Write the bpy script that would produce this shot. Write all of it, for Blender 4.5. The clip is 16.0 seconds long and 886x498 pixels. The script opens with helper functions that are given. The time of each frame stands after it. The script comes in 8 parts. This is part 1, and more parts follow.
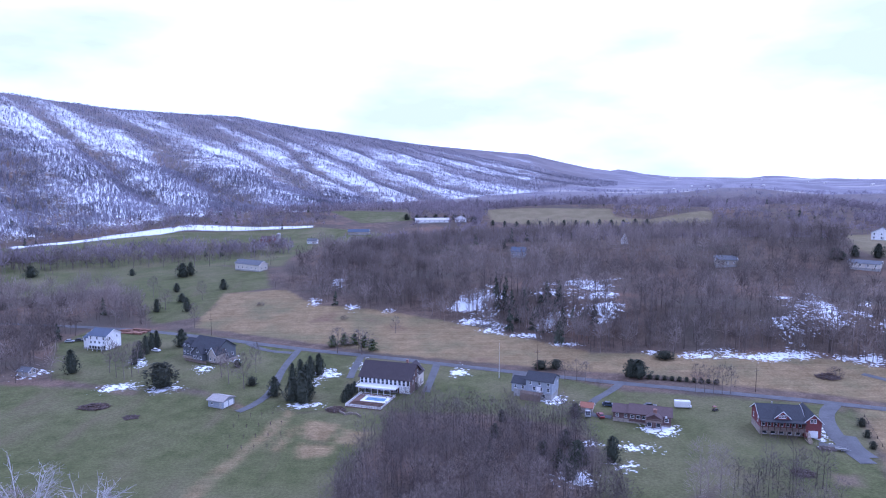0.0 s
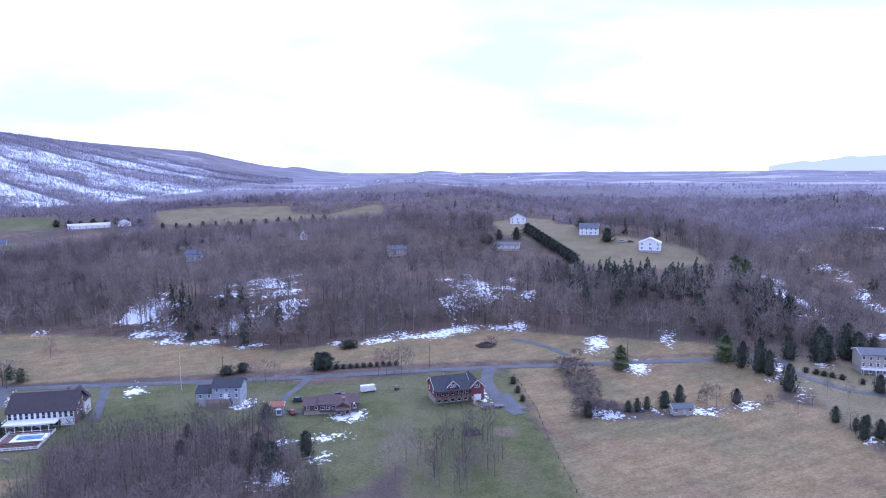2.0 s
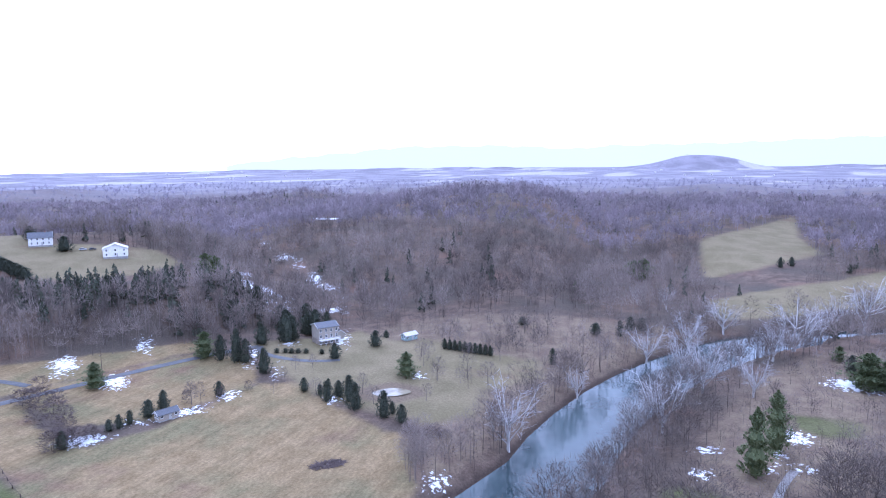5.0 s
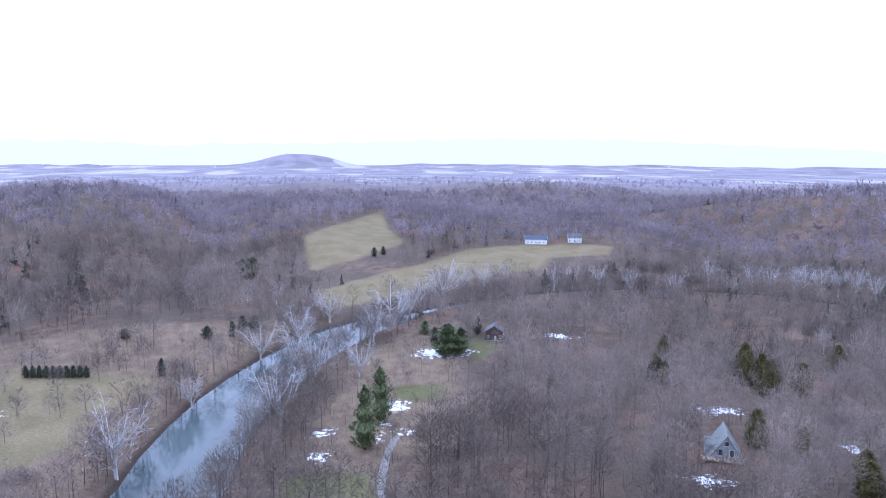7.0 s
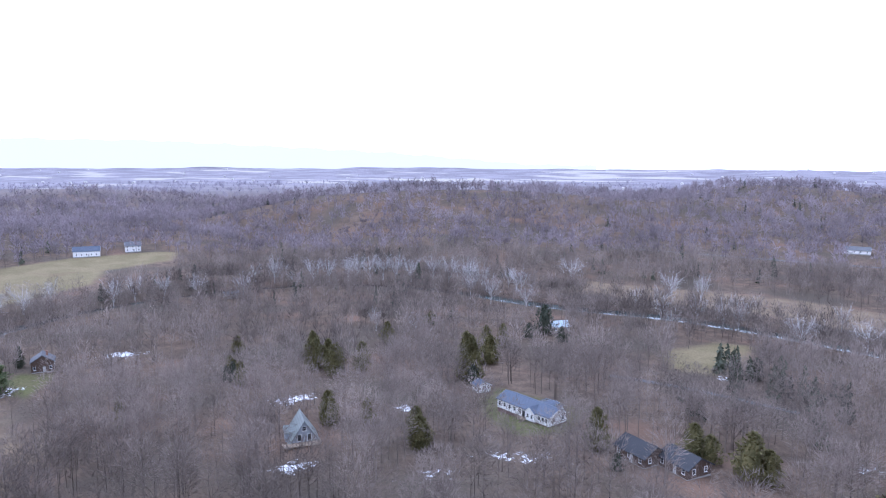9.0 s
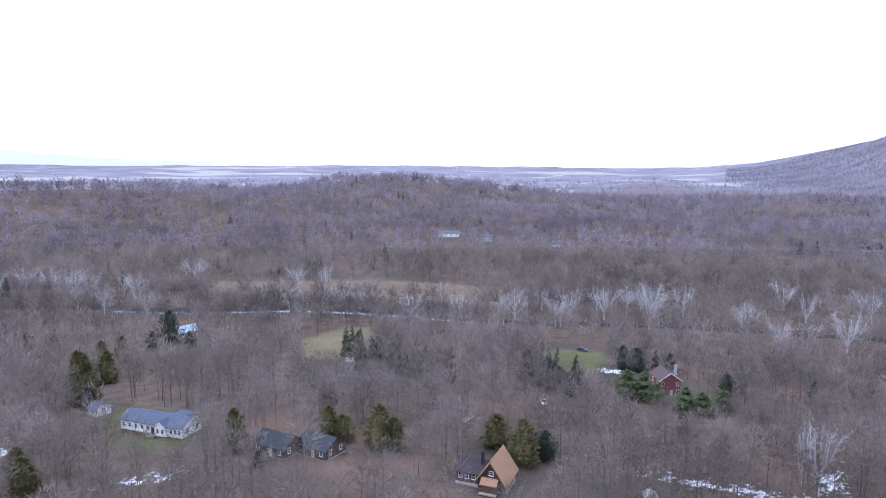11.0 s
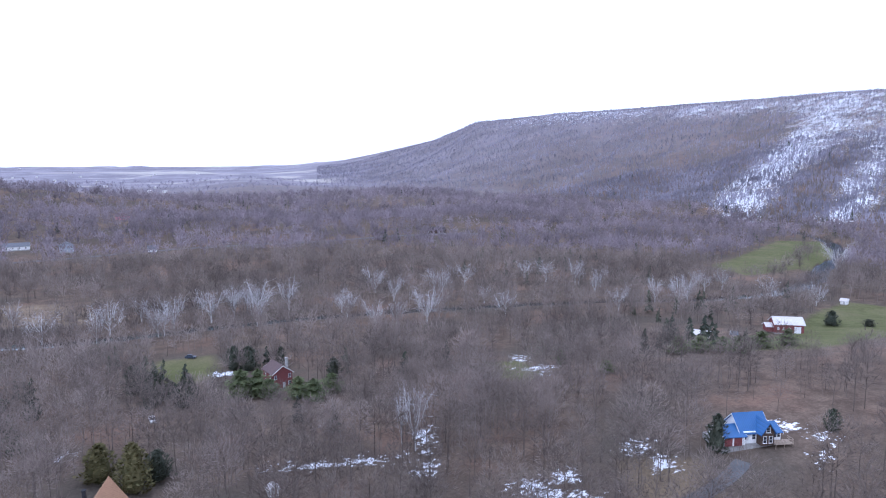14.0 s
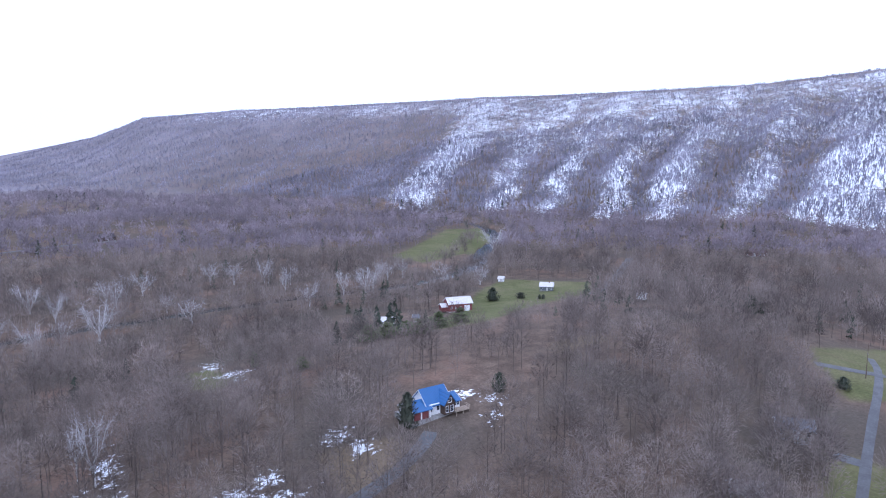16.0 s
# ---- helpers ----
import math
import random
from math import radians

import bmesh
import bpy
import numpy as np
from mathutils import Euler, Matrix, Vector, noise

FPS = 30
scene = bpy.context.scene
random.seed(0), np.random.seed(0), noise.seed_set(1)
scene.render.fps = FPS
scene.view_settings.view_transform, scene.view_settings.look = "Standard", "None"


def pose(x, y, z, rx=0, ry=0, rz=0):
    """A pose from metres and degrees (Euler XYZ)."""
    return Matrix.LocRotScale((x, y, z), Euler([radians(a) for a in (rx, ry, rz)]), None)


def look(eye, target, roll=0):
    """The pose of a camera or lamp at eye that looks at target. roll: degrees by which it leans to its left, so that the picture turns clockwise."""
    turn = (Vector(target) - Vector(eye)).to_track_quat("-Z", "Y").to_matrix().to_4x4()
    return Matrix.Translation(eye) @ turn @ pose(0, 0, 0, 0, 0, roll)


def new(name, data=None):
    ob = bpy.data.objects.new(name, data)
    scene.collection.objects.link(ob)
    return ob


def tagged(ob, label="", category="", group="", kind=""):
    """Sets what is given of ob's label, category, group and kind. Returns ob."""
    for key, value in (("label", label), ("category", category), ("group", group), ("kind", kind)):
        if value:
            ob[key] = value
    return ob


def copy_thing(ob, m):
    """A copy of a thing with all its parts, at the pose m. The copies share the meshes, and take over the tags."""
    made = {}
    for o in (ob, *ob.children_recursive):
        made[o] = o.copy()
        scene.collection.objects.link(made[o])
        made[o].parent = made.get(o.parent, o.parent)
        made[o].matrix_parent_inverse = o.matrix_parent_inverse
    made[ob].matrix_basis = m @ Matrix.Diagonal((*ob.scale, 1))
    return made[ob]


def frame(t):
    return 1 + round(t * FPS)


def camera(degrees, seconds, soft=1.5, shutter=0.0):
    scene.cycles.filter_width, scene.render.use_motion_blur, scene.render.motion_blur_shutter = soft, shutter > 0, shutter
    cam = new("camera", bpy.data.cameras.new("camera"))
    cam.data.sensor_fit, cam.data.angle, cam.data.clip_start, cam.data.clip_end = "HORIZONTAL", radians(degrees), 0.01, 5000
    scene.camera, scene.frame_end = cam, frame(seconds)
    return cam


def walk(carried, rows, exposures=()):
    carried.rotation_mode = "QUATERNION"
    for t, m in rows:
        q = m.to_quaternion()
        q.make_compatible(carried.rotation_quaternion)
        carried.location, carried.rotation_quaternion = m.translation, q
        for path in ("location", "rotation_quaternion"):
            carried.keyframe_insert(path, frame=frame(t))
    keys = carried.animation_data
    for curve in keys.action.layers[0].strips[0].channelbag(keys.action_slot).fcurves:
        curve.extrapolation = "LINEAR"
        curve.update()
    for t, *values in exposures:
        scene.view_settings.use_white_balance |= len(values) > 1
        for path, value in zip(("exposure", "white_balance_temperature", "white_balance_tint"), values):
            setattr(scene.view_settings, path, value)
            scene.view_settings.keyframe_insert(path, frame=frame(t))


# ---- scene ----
cam = camera(66.0, 16.0, 1.05)
# seconds, metres and degrees: the drone hovers and turns to its right
PATH = [
    (0.0, 0, 0, 88, 83.08, 0.15, 0.01),
    (0.5, 0, 0, 88, 82.98, 0.32, -7.45),
    (1.0, 0, 0, 88, 82.89, 0.45, -14.82),
    (1.5, 0, 0, 88, 82.80, 0.50, -20.76),
    (2.0, 0, 0, 88, 82.68, 0.58, -26.62),
    (2.5, 0, 0, 88, 82.60, 0.58, -32.37),
    (3.0, 0, 0, 88, 82.56, 0.55, -38.47),
    (3.5, 0, 0, 88, 82.50, 0.41, -44.97),
    (4.0, 0, 0, 88, 82.39, 0.64, -52.23),
    (4.5, 0, 0, 88, 82.33, 0.78, -60.48),
    (5.0, 0, 0, 88, 82.29, 0.52, -69.48),
    (5.2, 0, 0, 88, 82.17, 0.88, -73.45),
    (7.3, 0, 0, 88, 82.12, -0.61, -106.02),
    (7.5, 0, 0, 88, 82.11, -0.72, -108.94),
    (8.0, 0, 0, 88, 82.22, -0.62, -117.07),
    (8.5, 0, 0, 88, 82.30, -0.42, -126.49),
    (9.0, 0, 0, 88, 82.41, -0.24, -137.42),
    (9.5, 0, 0, 88, 82.40, 0.07, -148.58),
    (9.7, 0, 0, 88, 82.43, 0.04, -151.47),
    (11.8, 0, 0, 88, 82.30, -0.48, -177.49),
    (12.0, 0, 0, 88, 82.35, -0.45, -179.52),
    (12.5, 0, 0, 88, 82.30, -0.47, -185.03),
    (13.0, 0, 0, 88, 82.32, -0.32, -190.54),
    (13.5, 0, 0, 88, 82.31, -0.25, -196.06),
    (14.0, 0, 0, 88, 82.28, -0.14, -201.22),
    (14.5, 0, 0, 88, 82.27, -0.18, -206.97),
    (15.0, 0, 0, 88, 82.24, -0.09, -212.94),
    (15.5, 0, 0, 88, 82.18, 0.01, -219.99),
    (16.0, 0, 0, 88, 82.12, 0.14, -227.28),
]
EXPOSURES = [(0, 0.12, 4390, 34), (2.5, 0.29, 4480, 29), (5, 0.66, 4560, 25), (8.5, 0.68, 4850, 20), (12.5, 0.46, 4970, 19), (16, 0.38, 4870, 20)]
walk(cam, [(t, pose(*p)) for t, *p in PATH], EXPOSURES)


# ---------------------------------------------------------------- sky and sun: bright broken overcast
SUN_BEARING, SUN_HEIGHT = 55.0, 38.0
world = bpy.data.worlds.new("overcast_sky")
scene.world = world
world.use_nodes = True
wn, wl = world.node_tree.nodes, world.node_tree.links
wn.clear()
w_out, w_bg = wn.new("ShaderNodeOutputWorld"), wn.new("ShaderNodeBackground")
w_sky = wn.new("ShaderNodeTexSky")
w_sky.sky_type, w_sky.sun_disc = "NISHITA", False
w_sky.sun_elevation, w_sky.sun_rotation = radians(SUN_HEIGHT), radians(SUN_BEARING)
w_blue = wn.new("ShaderNodeVectorMath")
w_blue.operation, w_blue.inputs[3].default_value = "SCALE", 0.13
wl.new(w_sky.outputs[0], w_blue.inputs[0])
w_dir, w_map = wn.new("ShaderNodeTexCoord"), wn.new("ShaderNodeMapping")
w_map.inputs["Scale"].default_value = (1.0, 1.0, 3.2)
w_noise = wn.new("ShaderNodeTexNoise")
w_noise.inputs["Scale"].default_value, w_noise.inputs["Detail"].default_value = 1.7, 5.0
wl.new(w_dir.outputs["Generated"], w_map.inputs[0])
wl.new(w_map.outputs[0], w_noise.inputs[0])
w_ramp = wn.new("ShaderNodeValToRGB")
w_ramp.color_ramp.elements[0].position, w_ramp.color_ramp.elements[0].color = 0.34, (0.92, 0.92, 0.92, 1)
w_ramp.color_ramp.elements[1].position, w_ramp.color_ramp.elements[1].color = 0.58, (1, 1, 1, 1)
wl.new(w_noise.outputs[0], w_ramp.inputs[0])
w_mix = wn.new("ShaderNodeMix")
w_mix.data_type = "RGBA"
wl.new(w_ramp.outputs[0], w_mix.inputs[0])
wl.new(w_blue.outputs[0], w_mix.inputs[6])
w_tone, w_tint = wn.new("ShaderNodeTexNoise"), wn.new("ShaderNodeValToRGB")
w_tone.inputs["Scale"].default_value, w_tone.inputs["Detail"].default_value = 2.6, 6.0
w_tint.color_ramp.elements[0].position, w_tint.color_ramp.elements[0].color = 0.37, (0.93, 0.9, 0.925, 1)
w_tint.color_ramp.elements[1].position, w_tint.color_ramp.elements[1].color = 0.52, (1.3, 1.29, 1.3, 1)
wl.new(w_map.outputs[0], w_tone.inputs[0])
wl.new(w_tone.outputs[0], w_tint.inputs[0])
wl.new(w_tint.outputs[0], w_mix.inputs[7])
wl.new(w_mix.outputs[2], w_bg.inputs[0])
w_bg.inputs[1].default_value = 1.0
wl.new(w_bg.outputs[0], w_out.inputs[0])

sun = new("sun", bpy.data.lights.new("sun", "SUN"))
sun.data.energy, sun.data.angle, sun.data.color = 0.9, radians(14), (1.0, 0.95, 0.88)
sun.matrix_world = look((1000 * math.sin(radians(SUN_BEARING)), 1000 * math.cos(radians(SUN_BEARING)), 1000 * math.tan(radians(SUN_HEIGHT))), (0, 0, 0))

# ---------------------------------------------------------------- materials


class Nodes:
    """A small builder round one material's node tree."""

    def __init__(self, name, rough=0.9, metal=0.0, spec=0.3):
        self.mat = bpy.data.materials.new(name)
        self.mat.use_nodes = True
        self.nodes, self.links = self.mat.node_tree.nodes, self.mat.node_tree.links
        self.bsdf = self.nodes["Principled BSDF"]
        self.bsdf.inputs["Roughness"].default_value = rough
        self.bsdf.inputs["Metallic"].default_value = metal
        self.bsdf.inputs["Specular IOR Level"].default_value = spec
        self.coord = self.nodes.new("ShaderNodeTexCoord").outputs["Object"]

    def put(self, socket, value):
        if hasattr(value, "links") or hasattr(value, "is_linked"):
            self.links.new(value, socket)
        else:
            socket.default_value = value

    def noise(self, size, detail=3.0, stretch=None, rough=0.55):
        n, vec = self.nodes.new("ShaderNodeTexNoise"), self.coord
        if stretch:
            m = self.nodes.new("ShaderNodeMapping")
            m.inputs["Rotation"].default_value = (0, 0, radians(stretch[3]) if len(stretch) > 3 else 0)
            m.inputs["Scale"].default_value = stretch[:3]
            self.links.new(vec, m.inputs[0])
            vec = m.outputs[0]
        self.links.new(vec, n.inputs["Vector"])
        n.inputs["Scale"].default_value, n.inputs["Detail"].default_value, n.inputs["Roughness"].default_value = 1.0 / size, detail, rough
        return n.outputs[0]

    def wave(self, size, axis="Z", bend=0.0):
        n = self.nodes.new("ShaderNodeTexWave")
        n.bands_direction = axis
        n.inputs["Scale"].default_value, n.inputs["Distortion"].default_value = 0.314 / size, bend
        self.links.new(self.coord, n.inputs["Vector"])
        return n.outputs["Fac"]

    def attribute(self, name):
        n = self.nodes.new("ShaderNodeAttribute")
        n.attribute_name = name
        return n.outputs["Fac"]

    def calc(self, op, a, b=0.0, clamp=False):
        n = self.nodes.new("ShaderNodeMath")
        n.operation, n.use_clamp = op, clamp
        self.put(n.inputs[0], a)
        self.put(n.inputs[1], b)
        return n.outputs[0]

    def ranged(self, v, a, b, lo=0.0, hi=1.0):
        n = self.nodes.new("ShaderNodeMapRange")
        n.interpolation_type = "SMOOTHSTEP"
        self.put(n.inputs[0], v)
        for i, value in zip((1, 2, 3, 4), (a, b, lo, hi)):
            n.inputs[i].default_value = value
        return n.outputs[0]

    def mix(self, f, a, b):
        n = self.nodes.new("ShaderNodeMix")
        n.data_type = "RGBA"
        self.put(n.inputs[0], f)
        for socket, value in ((n.inputs[6], a), (n.inputs[7], b)):
            self.put(socket, (*value, 1) if isinstance(value, tuple) and len(value) == 3 else value)
        return n.outputs[2]

    def scaled(self, color, f):
        n = self.nodes.new("ShaderNodeVectorMath")
        n.operation = "SCALE"
        self.links.new(color, n.inputs[0])
        self.put(n.inputs[3], f)
        return n.outputs[0]

    def bump(self, h, depth, strength=1.0):
        n = self.nodes.new("ShaderNodeBump")
        n.inputs["Distance"].default_value, n.inputs["Strength"].default_value = depth, strength
        self.links.new(h, n.inputs["Height"])
        self.links.new(n.outputs[0], self.bsdf.inputs["Normal"])

    def color(self, c):
        self.put(self.bsdf.inputs["Base Color"], (*c, 1) if isinstance(c, tuple) and len(c) == 3 else c)
        return self.mat


def plain(name, rgb, rough=0.8, metal=0.0, grain=0.3, size=0.4, vary=0.25, spec=0.3):
    """A weathered surface: one colour with grain and broad stains."""
    n = Nodes(name, rough, metal, spec)
    dark = tuple(c * (1 - vary) for c in rgb)
    c = n.mix(n.ranged(n.noise(size * 6, 2), 0.3, 0.7), dark, rgb)
    c = n.scaled(c, n.ranged(n.noise(size, 4), 0.2, 0.8, 1 - grain, 1 + grain * 0.6))
    n.bump(n.noise(size * 0.5, 4), size * 0.05)
    return n.color(c)


def banded(name, rgb, step, axis="Z", rough=0.75, deep=0.25, metal=0.0):
    """Boards, courses or seams of one colour, at a step in metres."""
    n = Nodes(name, rough, metal)
    w = n.wave(step, axis, 0.15)
    c = n.mix(n.ranged(n.noise(1.6, 3), 0.3, 0.7), tuple(v * 0.9 for v in rgb), rgb)
    c = n.scaled(c, n.ranged(w, 0.0, 0.25, 1 - deep, 1.0))
    c = n.scaled(c, n.ranged(n.noise(0.35, 3), 0.2, 0.8, 0.9, 1.08))
    n.bump(w, 0.02)
    return n.color(c)


def tree_material(name, a, b, size=30.0, airy=0.0):
    """Bark or needles: tree by tree between two colours."""
    n = Nodes(name, 0.95, 0, 0.1)
    c = n.mix(n.attribute("tint"), a, b)
    c = n.scaled(c, n.ranged(n.noise(size, 2), 0.3, 0.7, 0.8, 1.2))
    if airy:        # fine twigs let half the light through
        thin, both = n.nodes.new("ShaderNodeBsdfTranslucent"), n.nodes.new("ShaderNodeMixShader")
        n.links.new(c, thin.inputs["Color"])
        both.inputs[0].default_value = airy
        n.links.new(n.bsdf.outputs[0], both.inputs[1])
        n.links.new(thin.outputs[0], both.inputs[2])
        n.links.new(both.outputs[0], n.nodes["Material Output"].inputs["Surface"])
    return n.color(c)


def ground_material():
    n = Nodes("ground_cover", 0.97, 0, 0.08)
    fine, mid, broad = n.noise(0.9, 5), n.noise(6, 4), n.noise(45, 4)
    leaf = n.mix(n.ranged(mid, 0.3, 0.7), (0.1, 0.073, 0.055), (0.18, 0.133, 0.098))
    leaf = n.mix(n.ranged(n.noise(28, 4), 0.5, 0.68), leaf, (0.19, 0.125, 0.09))
    leaf = n.mix(n.ranged(broad, 0.35, 0.7), leaf, (0.1, 0.084, 0.066))
    grass = n.mix(n.ranged(mid, 0.25, 0.75), (0.084, 0.092, 0.034), (0.128, 0.129, 0.055))
    grass = n.mix(n.ranged(broad, 0.42, 0.72), grass, (0.165, 0.148, 0.079))
    grass = n.mix(n.ranged(n.noise(14, 5, (1, 0.25, 1, 25)), 0.52, 0.78), grass, (0.139, 0.119, 0.066))
    pale = n.mix(n.ranged(n.noise(18, 4), 0.35, 0.65), (0.222, 0.182, 0.105), (0.178, 0.150, 0.082))
    pale = n.mix(n.ranged(n.noise(24, 4, (1, 0.6, 1, 20)), 0.58, 0.74), pale, (0.176, 0.126, 0.080))
    straw = n.mix(n.ranged(mid, 0.3, 0.7), (0.216, 0.157, 0.079), (0.273, 0.204, 0.107))
    straw = n.mix(n.ranged(n.noise(30, 4), 0.42, 0.7), straw, (0.176, 0.154, 0.079))
    straw = n.mix(n.ranged(n.noise(38, 4), 0.58, 0.72), straw, (0.185, 0.125, 0.077))
    straw = n.scaled(straw, n.ranged(n.noise(2.0, 2, (0.05, 1, 1, 70)), 0.35, 0.65, 0.92, 1.07))
    straw = n.scaled(straw, n.ranged(n.noise(0.8, 3, (0.4, 1, 1, 70), 0.75), 0.3, 0.7, 0.86, 1.1))
    scrub = n.mix(n.ranged(mid, 0.3, 0.7), (0.16, 0.118, 0.085), (0.225, 0.175, 0.115))
    # lavender tones of the distant land: haze painted into the ground colour
    hazed_plain = n.mix(n.ranged(n.noise(160, 4, (1, 1, 1)), 0.4, 0.6), (0.2, 0.185, 0.21), (0.27, 0.25, 0.28))
    hazed_plain = n.mix(n.calc("MULTIPLY", n.ranged(n.noise(330, 3, (0.5, 1, 1, 30)), 0.55, 0.61), n.ranged(n.attribute("plain"), 0.75, 0.9)), hazed_plain, (0.40, 0.375, 0.34))
    leaf = n.mix(n.attribute("plain"), leaf, hazed_plain)
    edge = n.calc("MULTIPLY", n.calc("SUBTRACT", n.noise(9, 4), 0.5), 14.0)
    c = leaf
    for key, paint, soft in (("scrub", scrub, 5.0), ("pale", pale, 4.0), ("grass", grass, 3.0), ("straw", straw, 2.5), ("soil", (0.175, 0.135, 0.09), 2.0), ("mud", (0.075, 0.056, 0.044), 1.0)):
        c = n.mix(n.ranged(n.calc("ADD", n.attribute(key), n.calc("MULTIPLY", edge, 0.5 if key not in ("soil", "mud") else 0.3 if key == "soil" else 0.12)), -soft, soft), c, paint)
    c = n.scaled(c, n.ranged(fine, 0.3, 0.7, 0.82, 1.12))
    c = n.scaled(c, n.ranged(n.noise(0.4, 3, None, 0.7), 0.3, 0.7, 0.86, 1.1))
    jag = n.calc("ADD", n.calc("MULTIPLY", n.calc("SUBTRACT", n.noise(5, 5, None, 0.7), 0.5), 7.0), n.calc("MULTIPLY", n.calc("SUBTRACT", n.noise(26, 3), 0.5), 6.0))
    jag = n.calc("ADD", jag, n.calc("MULTIPLY", n.calc("SUBTRACT", n.noise(1.8, 3, None, 0.7), 0.5), 20.0))
    c = n.mix(n.ranged(n.calc("ADD", n.attribute("snow"), jag), -0.7, 1.4), c, (0.8, 0.82, 0.86))
    n.bump(n.calc("ADD", fine, mid), 0.35, 0.7)
    return n.color(c)


# ---------------------------------------------------------------- lie of the land
# plan: x east, y north, metres; the drone hovers over the origin
CREST = [(-180, 3900, 30), (-173, 3900, 34), (-167, 3700, 75), (-159.5, 3300, 174), (-156, 3000, 244), (-149.5, 2600, 254),
         (-140, 2200, 252), (-129.5, 1900, 250), (-118, 1750, 246), (-108, 1700, 250), (-100, 1700, 270), (-66, 1650, 262),
         (-32.5, 1900, 268), (-25, 2150, 257), (-16.5, 2450, 264), (-8.6, 2900, 235), (-2, 3350, 202), (7, 3900, 162),
         (12, 4200, 82), (18, 4500, 24), (30, 4500, 12), (180, 3900, 30)]
FOOT = [(-180, 3000), (-166, 2100), (-152, 1470), (-134, 960), (-122, 930), (-113, 860), (-66, 830), (-34, 885), (-26, 950),
        (-17, 1040), (-10, 1150), (0, 1600), (8, 2200), (18, 3300), (180, 3000)]
# centre x, y, spread along and across, turn in degrees, height
HILLS = [(75, -130, 90, 80, 0, 12), (-150, -150, 70, 60, 0, 12), (-262, -120, 75, 70, 20, 19), (75, 545, 190, 85, 0, 22),
         (360, 420, 140, 110, -40, 26), (740, 200, 150, 170, 0, 40), (620, -660, 270, 150, 45, 40), (1000, 1000, 600, 480, 0, 10),
         (300, -1080, 190, 140, 0, 44), (4250, 0, 160, 165, 0, 80), (-120, -800, 320, 90, 0, 8), (1500, -300, 500, 400, 0, 10), (230, 1060, 230, 130, 0, 26), (1500, 700, 380, 120, -25, 34), (1750, 100, 130, 380, 0, 30), (1450, -560, 320, 130, 30, 32), (900, 1500, 420, 130, -20, 26)]
RIVER = [(-640, 330), (-500, 120), (-330, 20), (-220, 30), (-120, 70), (-40, 85), (40, 80), (110, 66), (176, 37), (217, 34), (267, 21), (314, -1), (357, -31), (400, -95), (425, -170), (410, -260), (360, -325), (290, -344), (248, -344), (208, -353),
         (165, -369), (110, -372), (46, -362), (-30, -375), (-105, -375), (-225, -362), (-335, -330), (-420, -352), (-500, -410), (-580, -450),
         (-680, -560), (-760, -760)]
WATER = -3.2
EYE = 88.0      # height of the hovering drone
# ravines between the wooded hills: line, half width, depth
RAVINES = [([(329, 181), (380, 240), (445, 323), (520, 420), (640, 560)], 28, 15), ([(455, 30), (620, 72), (900, 110), (1250, 165)], 34, 24),
           ([(640, 560), (860, 520), (1200, 560)], 60, 16), ([(420, -330), (560, -420), (760, -430), (1000, -360)], 50, 14)]
# the wooded bluff over the hay field: its brink, and round the back
BLUFF = [(-95, 452), (-60, 412), (-14, 386), (30, 352), (52, 332), (72, 314), (130, 303), (163, 293), (186, 282), (216, 256), (248, 222), (268, 204), (302, 190),
         (360, 230), (400, 330), (300, 470), (190, 590), (20, 590), (-80, 520)]
# far fields and houses: no roll is added here, so they keep their place in the drone's view
VIEW_ANCHORS = [(330, 400), (300, 460), (590, -225), (500, -120), (600, -50), (700, -80), (100, -660), (-264, -692), (59, -877), (-600, -195), (-150, 850), (0, 930), (200, 950), (140, 500), (-520, -480), (-300, 760)]
# dark gullies down the ridge: place along it, half width
GULLIES = [(-38, 1.0), (-32, 0.45), (-27.6, 0.8), (-22.0, 0.75), (-19.2, 0.3), (-16.4, 0.75), (-12.5, 0.45), (-8.2, 0.9), (-4.5, 0.5), (-1, 1.0), (4.5, 0.9), (-124.4, 1.3), (-119.5, 1.0), (-115.3, 1.0), (-111.6, 0.7), (-107, 1.3), (-102.5, 1.0), (-133, 2.0), (-141, 1.6)]


def smooth(a, b, v):
    s = np.clip((v - a) / (b - a), 0, 1)
    return s * s * (3 - 2 * s)


def waves(x, y, size, seed):
    """Soft rolling noise from -1 to 1, with features of about the given size."""
    rng, total = np.random.RandomState(seed), 0
    for _ in range(7):
        a, k, p = rng.uniform(0, 6.28), rng.uniform(0.6, 1.7) * 6.28 / size / 1.6, rng.uniform(0, 6.28)
        total = total + np.sin((x * np.cos(a) + y * np.sin(a)) * k + p)
    return total / 3.2


def line_distance(x, y, line):
    best = np.full(np.shape(x), 1e9)
    for (ax, ay), (bx, by) in zip(line[:-1], line[1:]):
        ux, uy = bx - ax, by - ay
        s = np.clip(((x - ax) * ux + (y - ay) * uy) / (ux * ux + uy * uy), 0, 1)
        best = np.minimum(best, np.hypot(x - ax - s * ux, y - ay - s * uy))
    return best


def chaikin(line, times=2):
    pts = [np.array(p, float) for p in line]
    for _ in range(times):
        out = [pts[0]]
        for a, b in zip(pts[:-1], pts[1:]):
            out += [a * 0.75 + b * 0.25, a * 0.25 + b * 0.75]
        pts = out + [pts[-1]]
    return pts


RIVER_LINE = chaikin(RIVER, 1)


